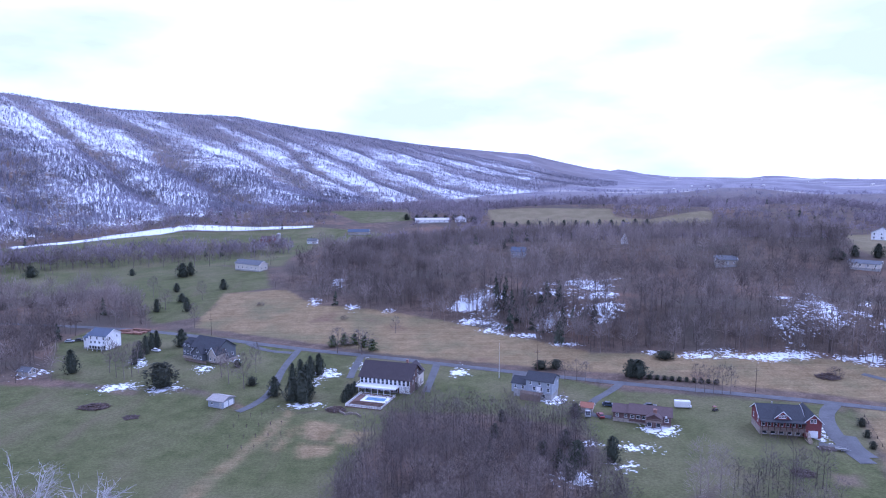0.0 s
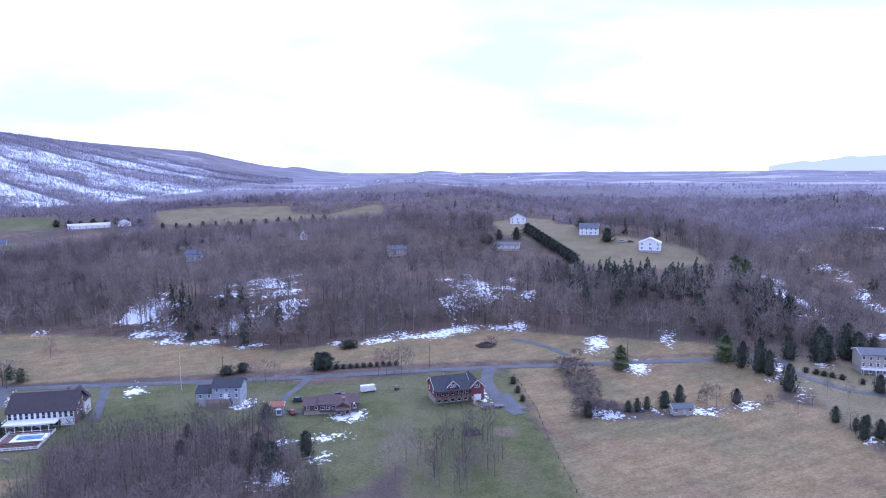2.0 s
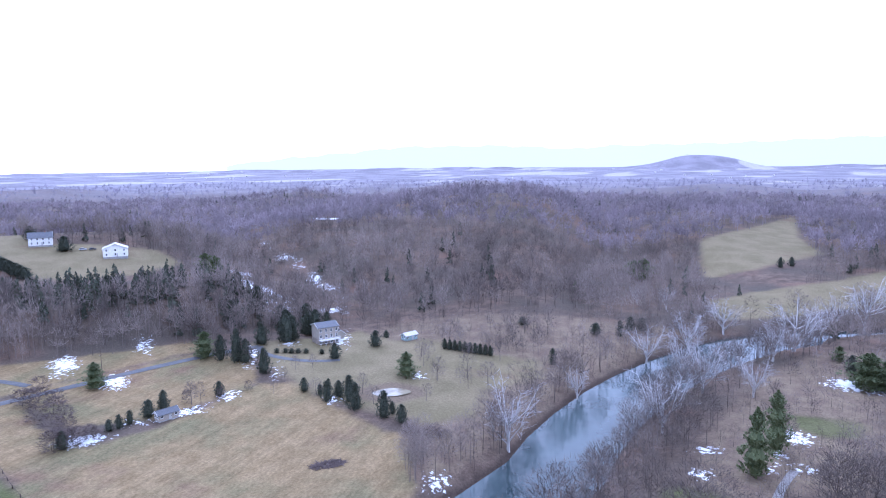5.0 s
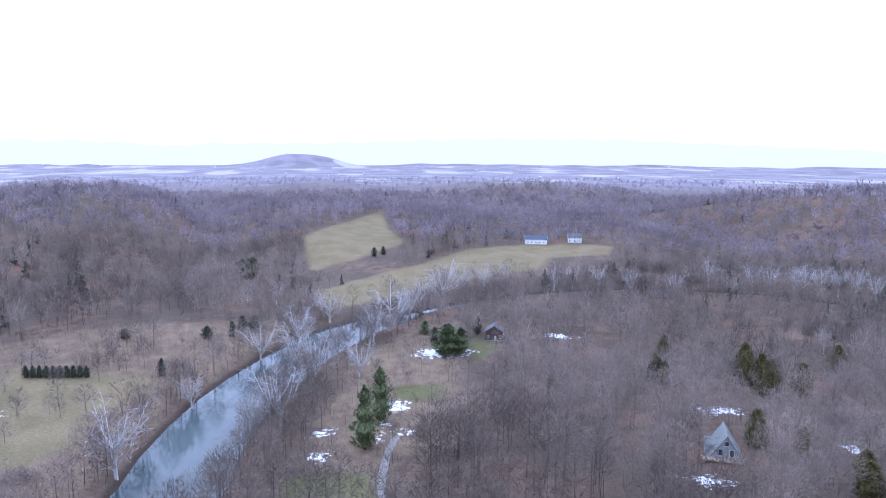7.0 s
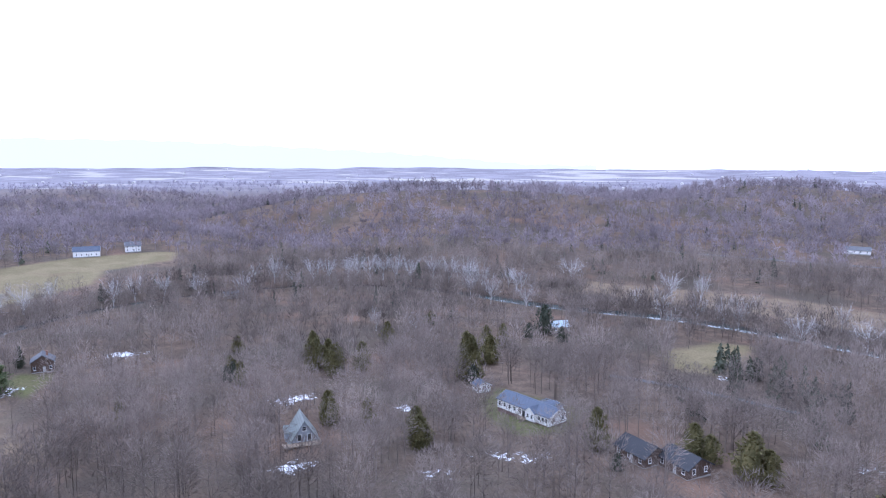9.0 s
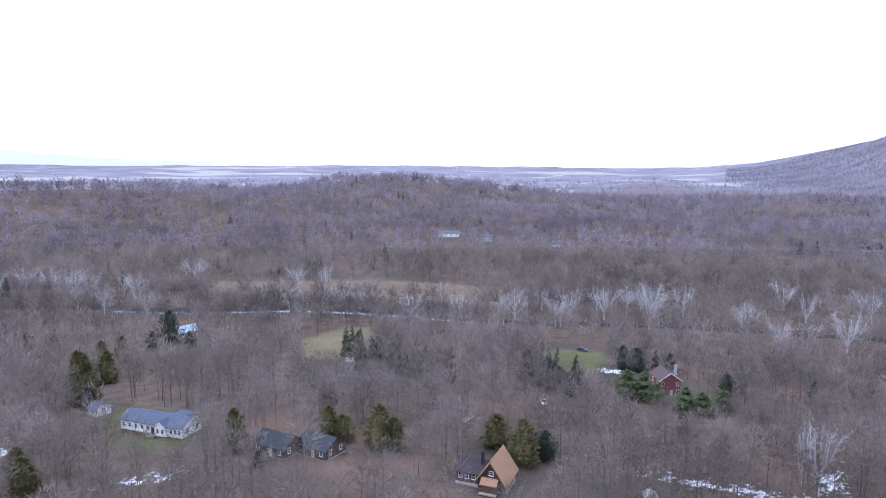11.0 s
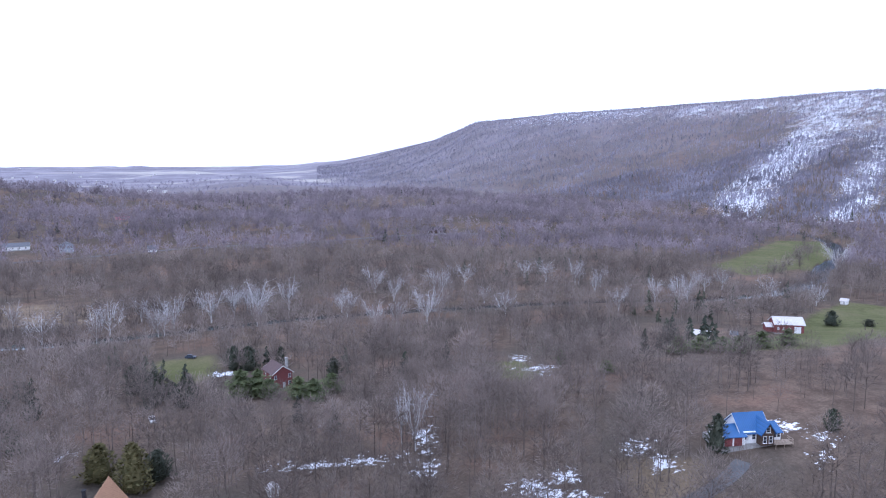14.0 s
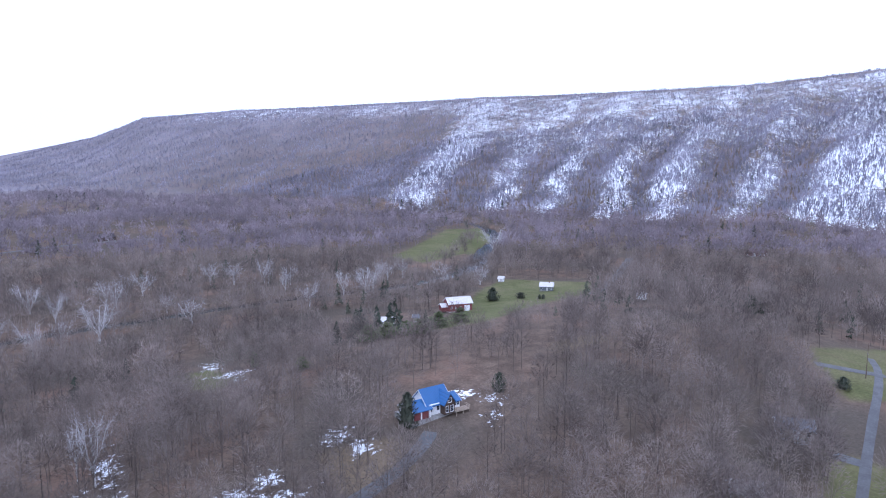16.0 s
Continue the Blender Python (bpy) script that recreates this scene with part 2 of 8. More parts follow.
def ridge(x, y):
    """How far up the long ridge a point lies (0 foot, 1 crest), the crest's height there, and the run along its spurs."""
    r, b = np.hypot(x, y), np.degrees(np.arctan2(x, y))
    crest, top = (np.interp(b, [c[0] for c in CREST], [c[i] for c in CREST]) for i in (1, 2))
    foot = np.interp(b, [c[0] for c in FOOT], [c[1] for c in FOOT])
    p = np.clip((r - foot) / (crest - foot), 0, 1.6)
    spur = -66 + (b + 66) / (1 + np.where(b > -66, 0.32, 0.14) * np.clip(1 - p, 0, 1))
    return p, top, spur


def spur_wave(spur, x, y):
    s = spur + 1.1 * waves(x, y, 420, 5)
    return np.sin(s * 1.35) * 0.3 + np.sin(s * 0.7 + 1.3) * 0.35 + 0.2 * np.sin(s * 2.9 + 0.4) - 1.1 * gully(spur, x, y)


def gully(spur, x, y):
    """1 along the floor of each gully of the ridge, 0 on the spurs between."""
    s, best = spur + 0.45 * waves(x, y, 330, 5) + 0.2 * waves(x, y, 120, 6), 0
    for place, half in GULLIES:
        best = np.maximum(best, np.exp(-0.5 * ((s - place) / half) ** 2))
    return best


def river_half(x, y):
    """Half the river's width: broad in the near reach, narrow round the far bend."""
    x, y = np.asarray(x, float), np.asarray(y, float)
    return np.where(y > -60, 13.5, 6.0 + 3.5 * np.exp(-(((x - 180) / 85) ** 2)) * (y < -250))


def height(x, y):
    x, y = np.asarray(x, float), np.asarray(y, float)
    r = np.hypot(x, y)
    z = 1.2 * waves(x, y, 160, 1) * smooth(60, 200, r) + 4 * waves(x, y, 420, 2) * smooth(450, 900, r) + 8 * waves(x, y, 900, 3) * smooth(800, 1600, r)
    for cx, cy, sx, sy, turn, h in HILLS:
        c, s = math.cos(radians(turn)), math.sin(radians(turn))
        u, v = (x - cx) * c + (y - cy) * s, -(x - cx) * s + (y - cy) * c
        z = z + h * np.exp(-0.5 * ((u / sx) ** 2 + (v / sy) ** 2))
    east = np.degrees(np.arctan2(x, y))
    z = z - 22 * smooth(850, 1150, r) * (1 - smooth(2200, 4500, r)) * smooth(25, 50, east) * (1 - smooth(135, 165, east))
    roll = 6.5 * waves(x, y, 260, 8) * smooth(520, 800, r)
    for cx, cy in VIEW_ANCHORS:
        roll = roll * (1 - np.exp(-((x - cx) ** 2 + (y - cy) ** 2) / 140 ** 2))
    z = np.maximum(z + roll, 17.5 * smooth(0, 38, inside(np.atleast_1d(x), np.atleast_1d(y), BLUFF)).reshape(np.shape(x)))
    for line, half, depth in RAVINES:
        z = np.maximum(z - depth * np.exp(-0.5 * (line_distance(x, y, line) / half) ** 2), np.minimum(z, 1.0))
    p, top, spur = ridge(x, y)
    rise = 1.025 * -np.log(np.exp(-24 * np.clip(p, 0, 1.6) ** 1.15) + np.exp(-24 * (1.0 - 0.35 * smooth(1, 1.6, p)))) / 24
    rise = rise * smooth(0, 0.05, p)
    body = 4 * np.clip(p, 0, 1) * np.clip(1 - p, 0, 1)
    z = z * (1 - smooth(0.0, 0.5, p) * (top > 60)) + np.clip(top - 8, 0, None) * rise + spur_wave(spur, x, y) * 13 * body * smooth(60, 160, top)
    d = line_distance(x, y, RIVER_LINE)
    half = river_half(x, y)
    bank = smooth(half, half + 26, d)
    return z * bank + (WATER - 2.2) * (1 - smooth(half - 3, half + 7, d))


# ---------------------------------------------------------------- land cover
AREAS = {"grass": [], "pale": [], "straw": [], "scrub": [], "wood": [], "soil": [], "snow": [], "yard": [], "copse": [], "snowline": [], "evergreen": [], "glade": []}


def area(kind, corners):
    AREAS[kind].append(corners)


area("grass", [(-230, 273), (-134, 259), (-108, 259), (-91, 253), (-75, 239), (-66, 245), (-54, 236), (-28, 237), (-17, 233), (-25, 202), (-30, 173), (-30, 151), (-132, 152)])
area("grass", [(-339, 515), (-268, 548), (-186, 549), (-133, 506), (-116, 451), (-142, 439), (-138, 385), (-160, 368), (-189, 412), (-228, 463), (-284, 429)])
area("grass", [(-484, 740), (-353, 875), (-166, 912), (-60, 852), (-137, 729), (-200, 737), (-298, 668), (-417, 636)])
area("pale", [(65, 1032), (244, 995), (236, 933), (276, 910), (384, 974), (348, 877), (228, 868), (144, 884), (66, 925)])
area("grass", [(-184, 1085), (-58, 1083), (-43, 959), (-112, 937)])
area("grass", [(-191, 328), (-188, 356), (-162, 358), (-130, 350), (-72, 318), (-22, 301), (1, 293), (50, 273), (69, 256), (128, 243), (144, 241), (126, 187), (94, 176), (74, 176), (59, 164), (38, 164), (47, 198), (46, 216), (34, 225), (9, 234), (-9, 235), (-28, 237), (-54, 236), (-74, 241), (-94, 260), (-121, 259), (-162, 273)])
area("pale", [(474, 810), (536, 810), (550, 763), (328, 418), (352, 392), (368, 348), (354, 315), (320, 313), (291, 337), (279, 357), (287, 393), (281, 426), (275, 455)])
area("pale", [(255, 192), (278, 170), (300, 157), (284, 131), (282, 110), (280, 60), (259, 55), (237, 72), (209, 68), (202, 86), (219, 115), (216, 142), (229, 162)])
area("grass", [(-277, -67), (-312, -50), (-320, -37), (-253, -28), (-234, -46), (-251, -55), (-257, -61)])
area("grass", [(-194, -42), (-199, -34), (-202, -21), (-184, -18), (-167, -35)])
BARN_FIELD = [(-204, -199), (-333, -276), (-381, -293), (-408, -236), (-361, -212), (-286, -200), (-229, -186)]
area("grass", BARN_FIELD)
area("grass", [(-437, -450), (-595, -544), (-636, -517), (-569, -447), (-474, -399), (-396, -388), (-403, -436)])
area("grass", [(16, -288), (10, -302), (-11, -304), (-13, -277), (-3, -264), (9, -265)])
area("grass", [(-113, -249), (-128, -242), (-126, -215), (-115, -210), (-108, -218)])
area("pale", [(128, -288), (117, -320), (103, -325), (96, -285), (98, -264), (113, -262)])
area("grass", [(245, -31), (244, -52), (231, -50), (226, -39), (232, -31)])
area("grass", [(177, 6), (176, -5), (169, -17), (155, -17), (165, 6)])
area("grass", [(301, -78), (291, -89), (268, -72), (286, -67)])
area("grass", [(137, -169), (143, -185), (108, -181), (98, -161), (107, -149), (121, -152)])
area("straw", [(-134, 361), (-138, 385), (-142, 439), (-107, 447), (-76, 403), (-44, 390), (-14, 374), (19, 353), (28, 343), (49, 327), (69, 308), (103, 305), (130, 298), (163, 288), (184, 276), (171, 255), (137, 262), (75, 278), (29, 293), (-22, 309), (-81, 336)])
area("straw", [(149, 237), (171, 232), (153, 200), (146, 172), (166, 162), (200, 157), (212, 156), (217, 145), (201, 115), (189, 91), (186, 82), (154, 66), (91, 105), (123, 173)])
area("straw", [(174, 237), (232, 205), (237, 179), (212, 156), (199, 159), (171, 168), (158, 189), (165, 217)])
area("pale", [(616, -2), (700, -43), (842, -101), (683, -85), (606, -95), (564, -65), (531, -40), (511, -5)])
area("pale", [(429, -8), (468, -35), (506, -87), (577, -145), (596, -198), (583, -255), (567, -279), (537, -257), (524, -199), (475, -171), (440, -99), (394, -38), (383, -13)])
area("yard", [(250, -424), (175, -450), (120, -462), (70, -455), (40, -412), (48, -396), (110, -402), (150, -398), (190, -388), (236, -384)])
area("scrub", [(250, -424), (175, -450), (120, -462), (70, -455), (40, -412), (48, -396), (110, -402), (150, -398), (190, -388), (236, -384)])
area("yard", [(262, -322), (196, -334), (200, -280), (240, -290)])
area("straw", [(93, 296), (134, 304), (175, 288), (214, 248), (246, 217), (245, 202), (220, 215), (196, 228), (172, 238), (140, 253), (98, 267)])
area("grass", [(88, 207), (148, 237), (125, 183), (113, 145), (107, 124), (64, 151)])
area("pale", [(213, 145), (250, 146), (292, 120), (281, 90), (214, 67), (198, 80), (203, 106)])
area("scrub", [(200, 85), (209, 68), (238, 70), (245, 55), (205, 55), (187, 57), (171, 66)])
area("scrub", [(225, -33), (231, -50), (232, -67), (203, -59), (185, -40), (186, -27), (162, -20), (157, -12), (190, -18)])
area("wood", [(-30, 151), (-30, 173), (-25, 202), (-17, 227), (-9, 251), (9, 232), (41, 222), (46, 211), (46, 186), (42, 149)])
area("copse", [(65, 148), (80, 178), (92, 186), (102, 180), (103, 168), (91, 148)])
area("snowline", [(-495, 757), (-444, 828), (-382, 911), (-355, 940), (-167, 935), (-161, 902), (-333, 882), (-349, 848), (-419, 793), (-467, 713)])
area("snow", [(357, 282), (352, 247), (338, 212), (348, 194), (339, 180), (324, 172), (330, 197), (316, 208), (314, 228), (322, 252)])
area("snow", [(57, 418), (112, 428), (84, 326), (70, 322), (49, 346)])
area("snow", [(105, 309), (133, 311), (166, 302), (156, 293), (128, 290), (102, 293)])
area("snow", [(186, 352), (206, 362), (189, 312), (160, 287), (140, 302)])
area("snow", [(0, 402), (36, 408), (34, 352), (4, 372)])
for slope in ([(376, 299), (394, 294), (357, 226), (332, 222), (317, 242)], [(538, 406), (500, 354), (382, 204), (363, 204)]):      # thinly wooded snowy slopes over the ravine
    area("snow", slope)
    area("glade", slope)
area("straw", [(-48, 230), (-36, 224), (-38, 210), (-46, 213)])
area("straw", [(-33, 220), (-24, 217), (-26, 206), (-36, 209)])
area("straw", [(-46, 209), (-35, 206), (-36, 200), (-44, 198)])
area("straw", [(-51, 223), (-49, 218), (-52, 203), (-54, 205)])
area("straw", [(-56, 237), (-53, 233), (-67, 169), (-72, 169)])
area("soil", [(109, 183), (117, 183), (114, 176), (106, 175)])
area("soil", [(218, 118), (231, 109), (231, 96), (223, 91), (211, 98), (210, 111)])
area("soil", [(-130, 259), (-120, 258), (-118, 252), (-130, 254)])
area("yard", [(-160, 270), (-194, 334), (-194, 368), (-163, 368), (-138, 385), (-142, 439), (-107, 447), (-76, 403), (-44, 390), (-14, 374), (19, 353), (49, 327), (69, 308), (130, 298), (184, 276), (120, 176), (94, 176), (74, 176), (59, 164), (35, 149), (-30, 151), (-54, 236)])
area("yard", [(148, 247), (185, 251), (244, 215), (250, 188), (212, 156), (217, 145), (201, 115), (189, 91), (186, 82), (154, 66), (91, 105), (121, 174)])
area("yard", [(262, 197), (291, 177), (304, 159), (288, 133), (288, 112), (284, 61), (253, 52), (217, 64), (203, 66), (194, 82), (205, 108), (206, 136), (226, 171)])
area("yard", [(234, 160), (292, 125), (281, 90), (222, 70), (192, 80), (194, 132)])
area("yard", [(-121, -130), (-144, -139), (-163, -123), (-160, -115), (-129, -104), (-120, -110), (-110, -110)])
area("soil", [(-99, -135), (-117, -125), (-110, -110), (-90, -115)])
area("grass", [(-446, 680), (-139, 742), (-124, 519), (-186, 549), (-268, 548), (-336, 510)])
area("wood", [(-328, 462), (-290, 438), (-226, 459), (-182, 405), (-160, 362), (-188, 356), (-191, 328), (-177, 286), (-197, 273)])
area("scrub", [(171, 0), (229, -8), (284, -22), (327, -52), (333, -78), (185, -46)])
area("evergreen", [(236, 346), (327, 288), (328, 257), (294, 201), (260, 215), (219, 281)])
area("evergreen", [(-173, -224), (-196, -236), (-207, -217), (-224, -208), (-200, -199), (-178, -207)])
area("evergreen", [(103, -286), (50, -272), (41, -236), (85, -247)])
area("evergreen", [(16, -278), (-3, -260), (-2, -238), (12, -238)])
area("evergreen", [(28, 390), (64, 372), (82, 330), (59, 324), (28, 348)])
area("wood", [(-420, 641), (-292, 667), (-166, 700), (-134, 606), (-236, 581), (-356, 541)])
area("yard", [(-220, -295), (-279, -229), (-234, -192), (-216, -187), (-189, -185), (-171, -196), (-168, -224)])
area("yard", [(-158, -122), (-186, -130), (-202, -129), (-197, -120), (-161, -112), (-149, -114)])
area("yard", [(18, -257), (-9, -264), (-53, -241), (-48, -221), (-17, -229), (5, -231)])
area("soil", [(-198, -132), (-224, -125), (-213, -118), (-191, -125)])
area("scrub", [(286, 154), (330, 144), (360, 73), (274, 54), (282, 84), (284, 111)])
area("scrub", [(313, 113), (357, 65), (362, 21), (347, 7), (315, 18), (250, 45), (195, 56), (166, 62), (165, 70), (232, 71)])


def inside(x, y, corners):
    """Signed distance to a polygon, metres, positive inside (cut off at 40 m outside)."""
    pts = np.array(corners, float)
    out = np.full(x.shape, -40.0)
    near = (x > pts[:, 0].min() - 40) & (x < pts[:, 0].max() + 40) & (y > pts[:, 1].min() - 40) & (y < pts[:, 1].max() + 40)
    px, py = x[near], y[near]
    if not px.size:
        return out
    d, odd = line_distance(px, py, list(map(tuple, pts)) + [tuple(pts[0])]), np.zeros(px.shape, bool)
    for (ax, ay), (bx, by) in zip(pts, np.roll(pts, -1, 0)):
        cross = (ay > py) != (by > py)
        odd ^= cross & (px < (bx - ax) * (py - ay) / (by - ay if by != ay else 1e-9) + ax)
    out[near] = np.clip(np.where(odd, d, -d), -40, 40)
    return out


def cover(x, y, kind):
    best = np.full(x.shape, -40.0)
    for corners in AREAS[kind]:
        best = np.maximum(best, inside(x, y, corners))
    return best


# snow lies as drifts: centre x, y, half length, half width, turn of the long side
DRIFTS = []


def drifts(*rows):
    DRIFTS.extend(rows)


drifts((-128, 262, 7.6, 5.3, 26), (-110, 261, 7.4, 6.7, 23), (-50, 281, 5.7, 6.8, 10), (-53, 273, 3.6, 5.7, 11), (-52, 243, 5.5, 3.3, 12), (-105, 286, 2.6, 4.8, 20), (-97, 303, 2.7, 6.2, 18), (7, 284, 2.5, 5.9, -1), (41, 248, 5.5, 7.4, -9), (72, 216, 6.1, 6.8, -19), (51, 188, 3.2, 3.9, -15), (59, 201, 3.7, 2.0, -16), (37, 181, 5.1, 5.2, -12), (45, 204, 2.8, 3.0, -12), (-175, 278, 5.6, 4.4, 32), (-36, 292, 2.5, 6.3, 7), (-136, 296, 2.2, 7.6, 25), (124, 214, 1.5, 6.1, -30))
drifts((59, 324, 5.6, 4.5, -10), (40, 337, 5.8, 3.6, -7), (14, 365, 4.7, 6.9, -2), (-31, 386, 3.9, 4.7, 5), (-53, 394, 3.4, 6.6, 8), (-78, 410, 3.5, 7.3, 11), (25, 348, 5.9, 5.0, -4), (185, 286, 4.4, 8.5, -33), (174, 291, 4.3, 3.6, -31), (97, 306, 4.1, 3.2, -18), (-71, 457, 3.9, 11.7, 9), (196, 211, 4.2, 8.7, -43), (203, 246, 4.9, 11.7, -40), (151, 176, 6.2, 4.1, -40), (166, 172, 3.2, 2.5, -44), (180, 163, 5.3, 3.8, -48), (198, 159, 2.2, 3.5, -51), (237, 178, 2.6, 10.2, -53))
drifts((227, 159, 1.9, 5.7, -55), (280, 158, 2.8, 11.0, -61), (241, 102, 2.3, 2.9, -67), (206, 120, 1.3, 2.5, -60), (235, 233, 2.3, 9.0, -45), (262, 174, 2.7, 3.1, -56), (182, 361, 3.4, 7.3, -27), (200, 366, 2.8, 7.9, -29), (192, 339, 4.0, 5.8, -30), (199, 320, 3.8, 5.4, -32), (205, 306, 2.8, 4.4, -34), (186, 317, 2.8, 4.3, -30), (177, 337, 2.3, 4.7, -28), (216, 343, 2.1, 5.5, -32), (205, -5, 3.3, 3.8, -91), (187, -3, 2.0, 2.1, -91), (223, -31, 3.6, 5.0, -98), (199, -30, 3.6, 3.7, -99))
drifts((203, -23, 1.5, 5.7, -97), (283, -60, 13.7, 7.0, -102), (162, 64, 1.6, 2.9, -68), (299, -119, 5.5, 3.2, -112), (191, -134, 6.2, 4.3, -125), (141, -98, 2.2, 1.3, -125), (151, -147, 2.2, 2.6, -134), (93, -263, 2.4, 2.5, -161), (33, -199, 2.2, 1.5, -171), (192, -134, 4.1, 1.8, -125), (98, -136, 3.0, 1.0, -144), (109, -114, 2.0, 1.0, -136), (610, 352, 14, 12, -60), (622, 372, 8, 12, -60), (150, -146, 1.9, 2.1, -134), (-14, -273, 3.1, 3.2, 177))
drifts((-131, -247, 2.4, 5.9, 152), (-127, -226, 5.6, 3.8, 151), (-38, -199, 1.1, 1.9, 169), (-34, -169, 11.0, 3.0, 169), (-63, -176, 1.3, 4.7, 160), (-56, -156, 2.3, 3.6, 160), (-125, -218, 2.2, 3.6, 150), (-75, -135, 4.3, 3.5, 151), (-83, -134, 3.6, 3.3, 148), (-76, -129, 4.2, 2.4, 150), (-107, -137, 3.1, 4.0, 142), (-107, -129, 2.0, 2.6, 140), (-149, -120, 1.7, 1.4, 129), (-147, -126, 2.6, 1.5, 131), (-140, -111, 1, 2.1, 128), (-81, -125, 4.2, 3.0, 147))



def snow_cover(x, y):
    best = np.clip(cover(x, y, "snow"), -40, 6) * 0.6 - 3.7 + 2.5 * waves(x, y, 30, 14) + 2.0 * waves(x, y, 13, 15)
    best = np.maximum(best, np.clip(cover(x, y, "snowline"), -40, 14) - 10.0 + 2.0 * waves(x, y, 60, 18))
    for cx, cy, a, b, turn in DRIFTS:
        c, s = math.cos(radians(turn)), math.sin(radians(turn))
        u, v = (x - cx) * c + (y - cy) * s, -(x - cx) * s + (y - cy) * c
        a, b = a * 0.85, b * 0.8
        best = np.maximum(best, (1 - np.sqrt((u / a) ** 2 + (v / b) ** 2)) * min(a, b) - 0.1 + 0.9 * waves(x, y, 11, 16) + 0.7 * waves(x, y, 5, 17))
    p, top, spur = ridge(x, y)
    b = np.degrees(np.arctan2(x, y))
    g = gully(spur, x, y)
    patch = 0.7 * waves(x, y, 240, 9) + 0.9 * waves(x, y, 80, 10) + 0.6 * waves(x, y, 34, 11)
    north = 0.9 - 3.6 * g + patch - 3.2 * smooth(0.5, 0.95, p) * smooth(-30, -10, b) - 1.6 * smooth(0.75, 1.0, p)
    upper = smooth(0.6, 0.9, p)
    south = 1.6 - 5.6 * g * (1 - 0.85 * smooth(0.38, 0.62, p)) + patch * (1 - 0.5 * smooth(0.4, 0.6, p)) - 1.9 * smooth(0.35, 0.65, p)
    south = south - 6.5 * smooth(-127.5, -131.5, spur) * (1 - 0.88 * upper * smooth(-166, -146, b))
    flank = np.where(b < -66, south - 8 * (1 - smooth(0.0, 0.05, p)), north - 8 * (1 - smooth(0.0, 0.05, p)))
    return np.where((p > 0.0) & (top > 40), np.maximum(best, flank - 12 * (1 - smooth(60, 170, top)) - 2.5 * smooth(0.95, 1.0, p)), best)


def build_ground():
    radii = np.concatenate([np.linspace(0.5, 60, 16)[:-1], np.geomspace(60, 1250, 300)[:-1], np.geomspace(1250, 4960, 105)])
    bearings = np.radians(np.concatenate([np.arange(-98, -36, 2.5), np.arange(-35.5, 262, 0.6)]))
    rr, bb = np.meshgrid(radii, bearings, indexing="ij")
    x, y = (rr * np.sin(bb)).ravel(), (rr * np.cos(bb)).ravel()
    nr, nb = rr.shape
    i, j = np.meshgrid(np.arange(nr - 1), np.arange(nb), indexing="ij")
    k = (j + 1) % nb
    quads = np.stack([i * nb + j, i * nb + k, (i + 1) * nb + k, (i + 1) * nb + j], -1).reshape(-1, 4)[:, ::-1]
    me = bpy.data.meshes.new("ground")
    me.vertices.add(len(x))
    me.vertices.foreach_set("co", np.stack([x, y, height(x, y)], 1).astype(np.float32).ravel())
    me.loops.add(quads.size)
    me.loops.foreach_set("vertex_index", quads.ravel().astype(np.int32))
    me.polygons.add(len(quads))
    me.polygons.foreach_set("loop_start", np.arange(0, quads.size, 4, dtype=np.int32))
    me.update(calc_edges=True)
    me.shade_smooth()
    for key in ("grass", "pale", "straw", "scrub", "soil"):
        me.attributes.new(key, "FLOAT", "POINT").data.foreach_set("value", cover(x, y, key).astype(np.float32))
    half = river_half(x, y)
    mud = np.clip(3.2 - np.abs(line_distance(x, y, RIVER_LINE) - half + 0.5), -20, 5)
    me.attributes.new("mud", "FLOAT", "POINT").data.foreach_set("value", mud.astype(np.float32))
    me.attributes.new("snow", "FLOAT", "POINT").data.foreach_set("value", snow_cover(x, y).astype(np.float32))
    p, top, _ = ridge(x, y)
    # share of the painted haze tint, growing with distance from the drone
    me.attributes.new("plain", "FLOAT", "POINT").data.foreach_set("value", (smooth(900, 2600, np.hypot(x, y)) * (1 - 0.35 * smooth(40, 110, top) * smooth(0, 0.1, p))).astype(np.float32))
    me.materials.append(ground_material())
    return tagged(new("ground", me), "rolling valley floor with lawns, hay fields, leaf litter and snow", "ground", kind="structure")


ground = build_ground()


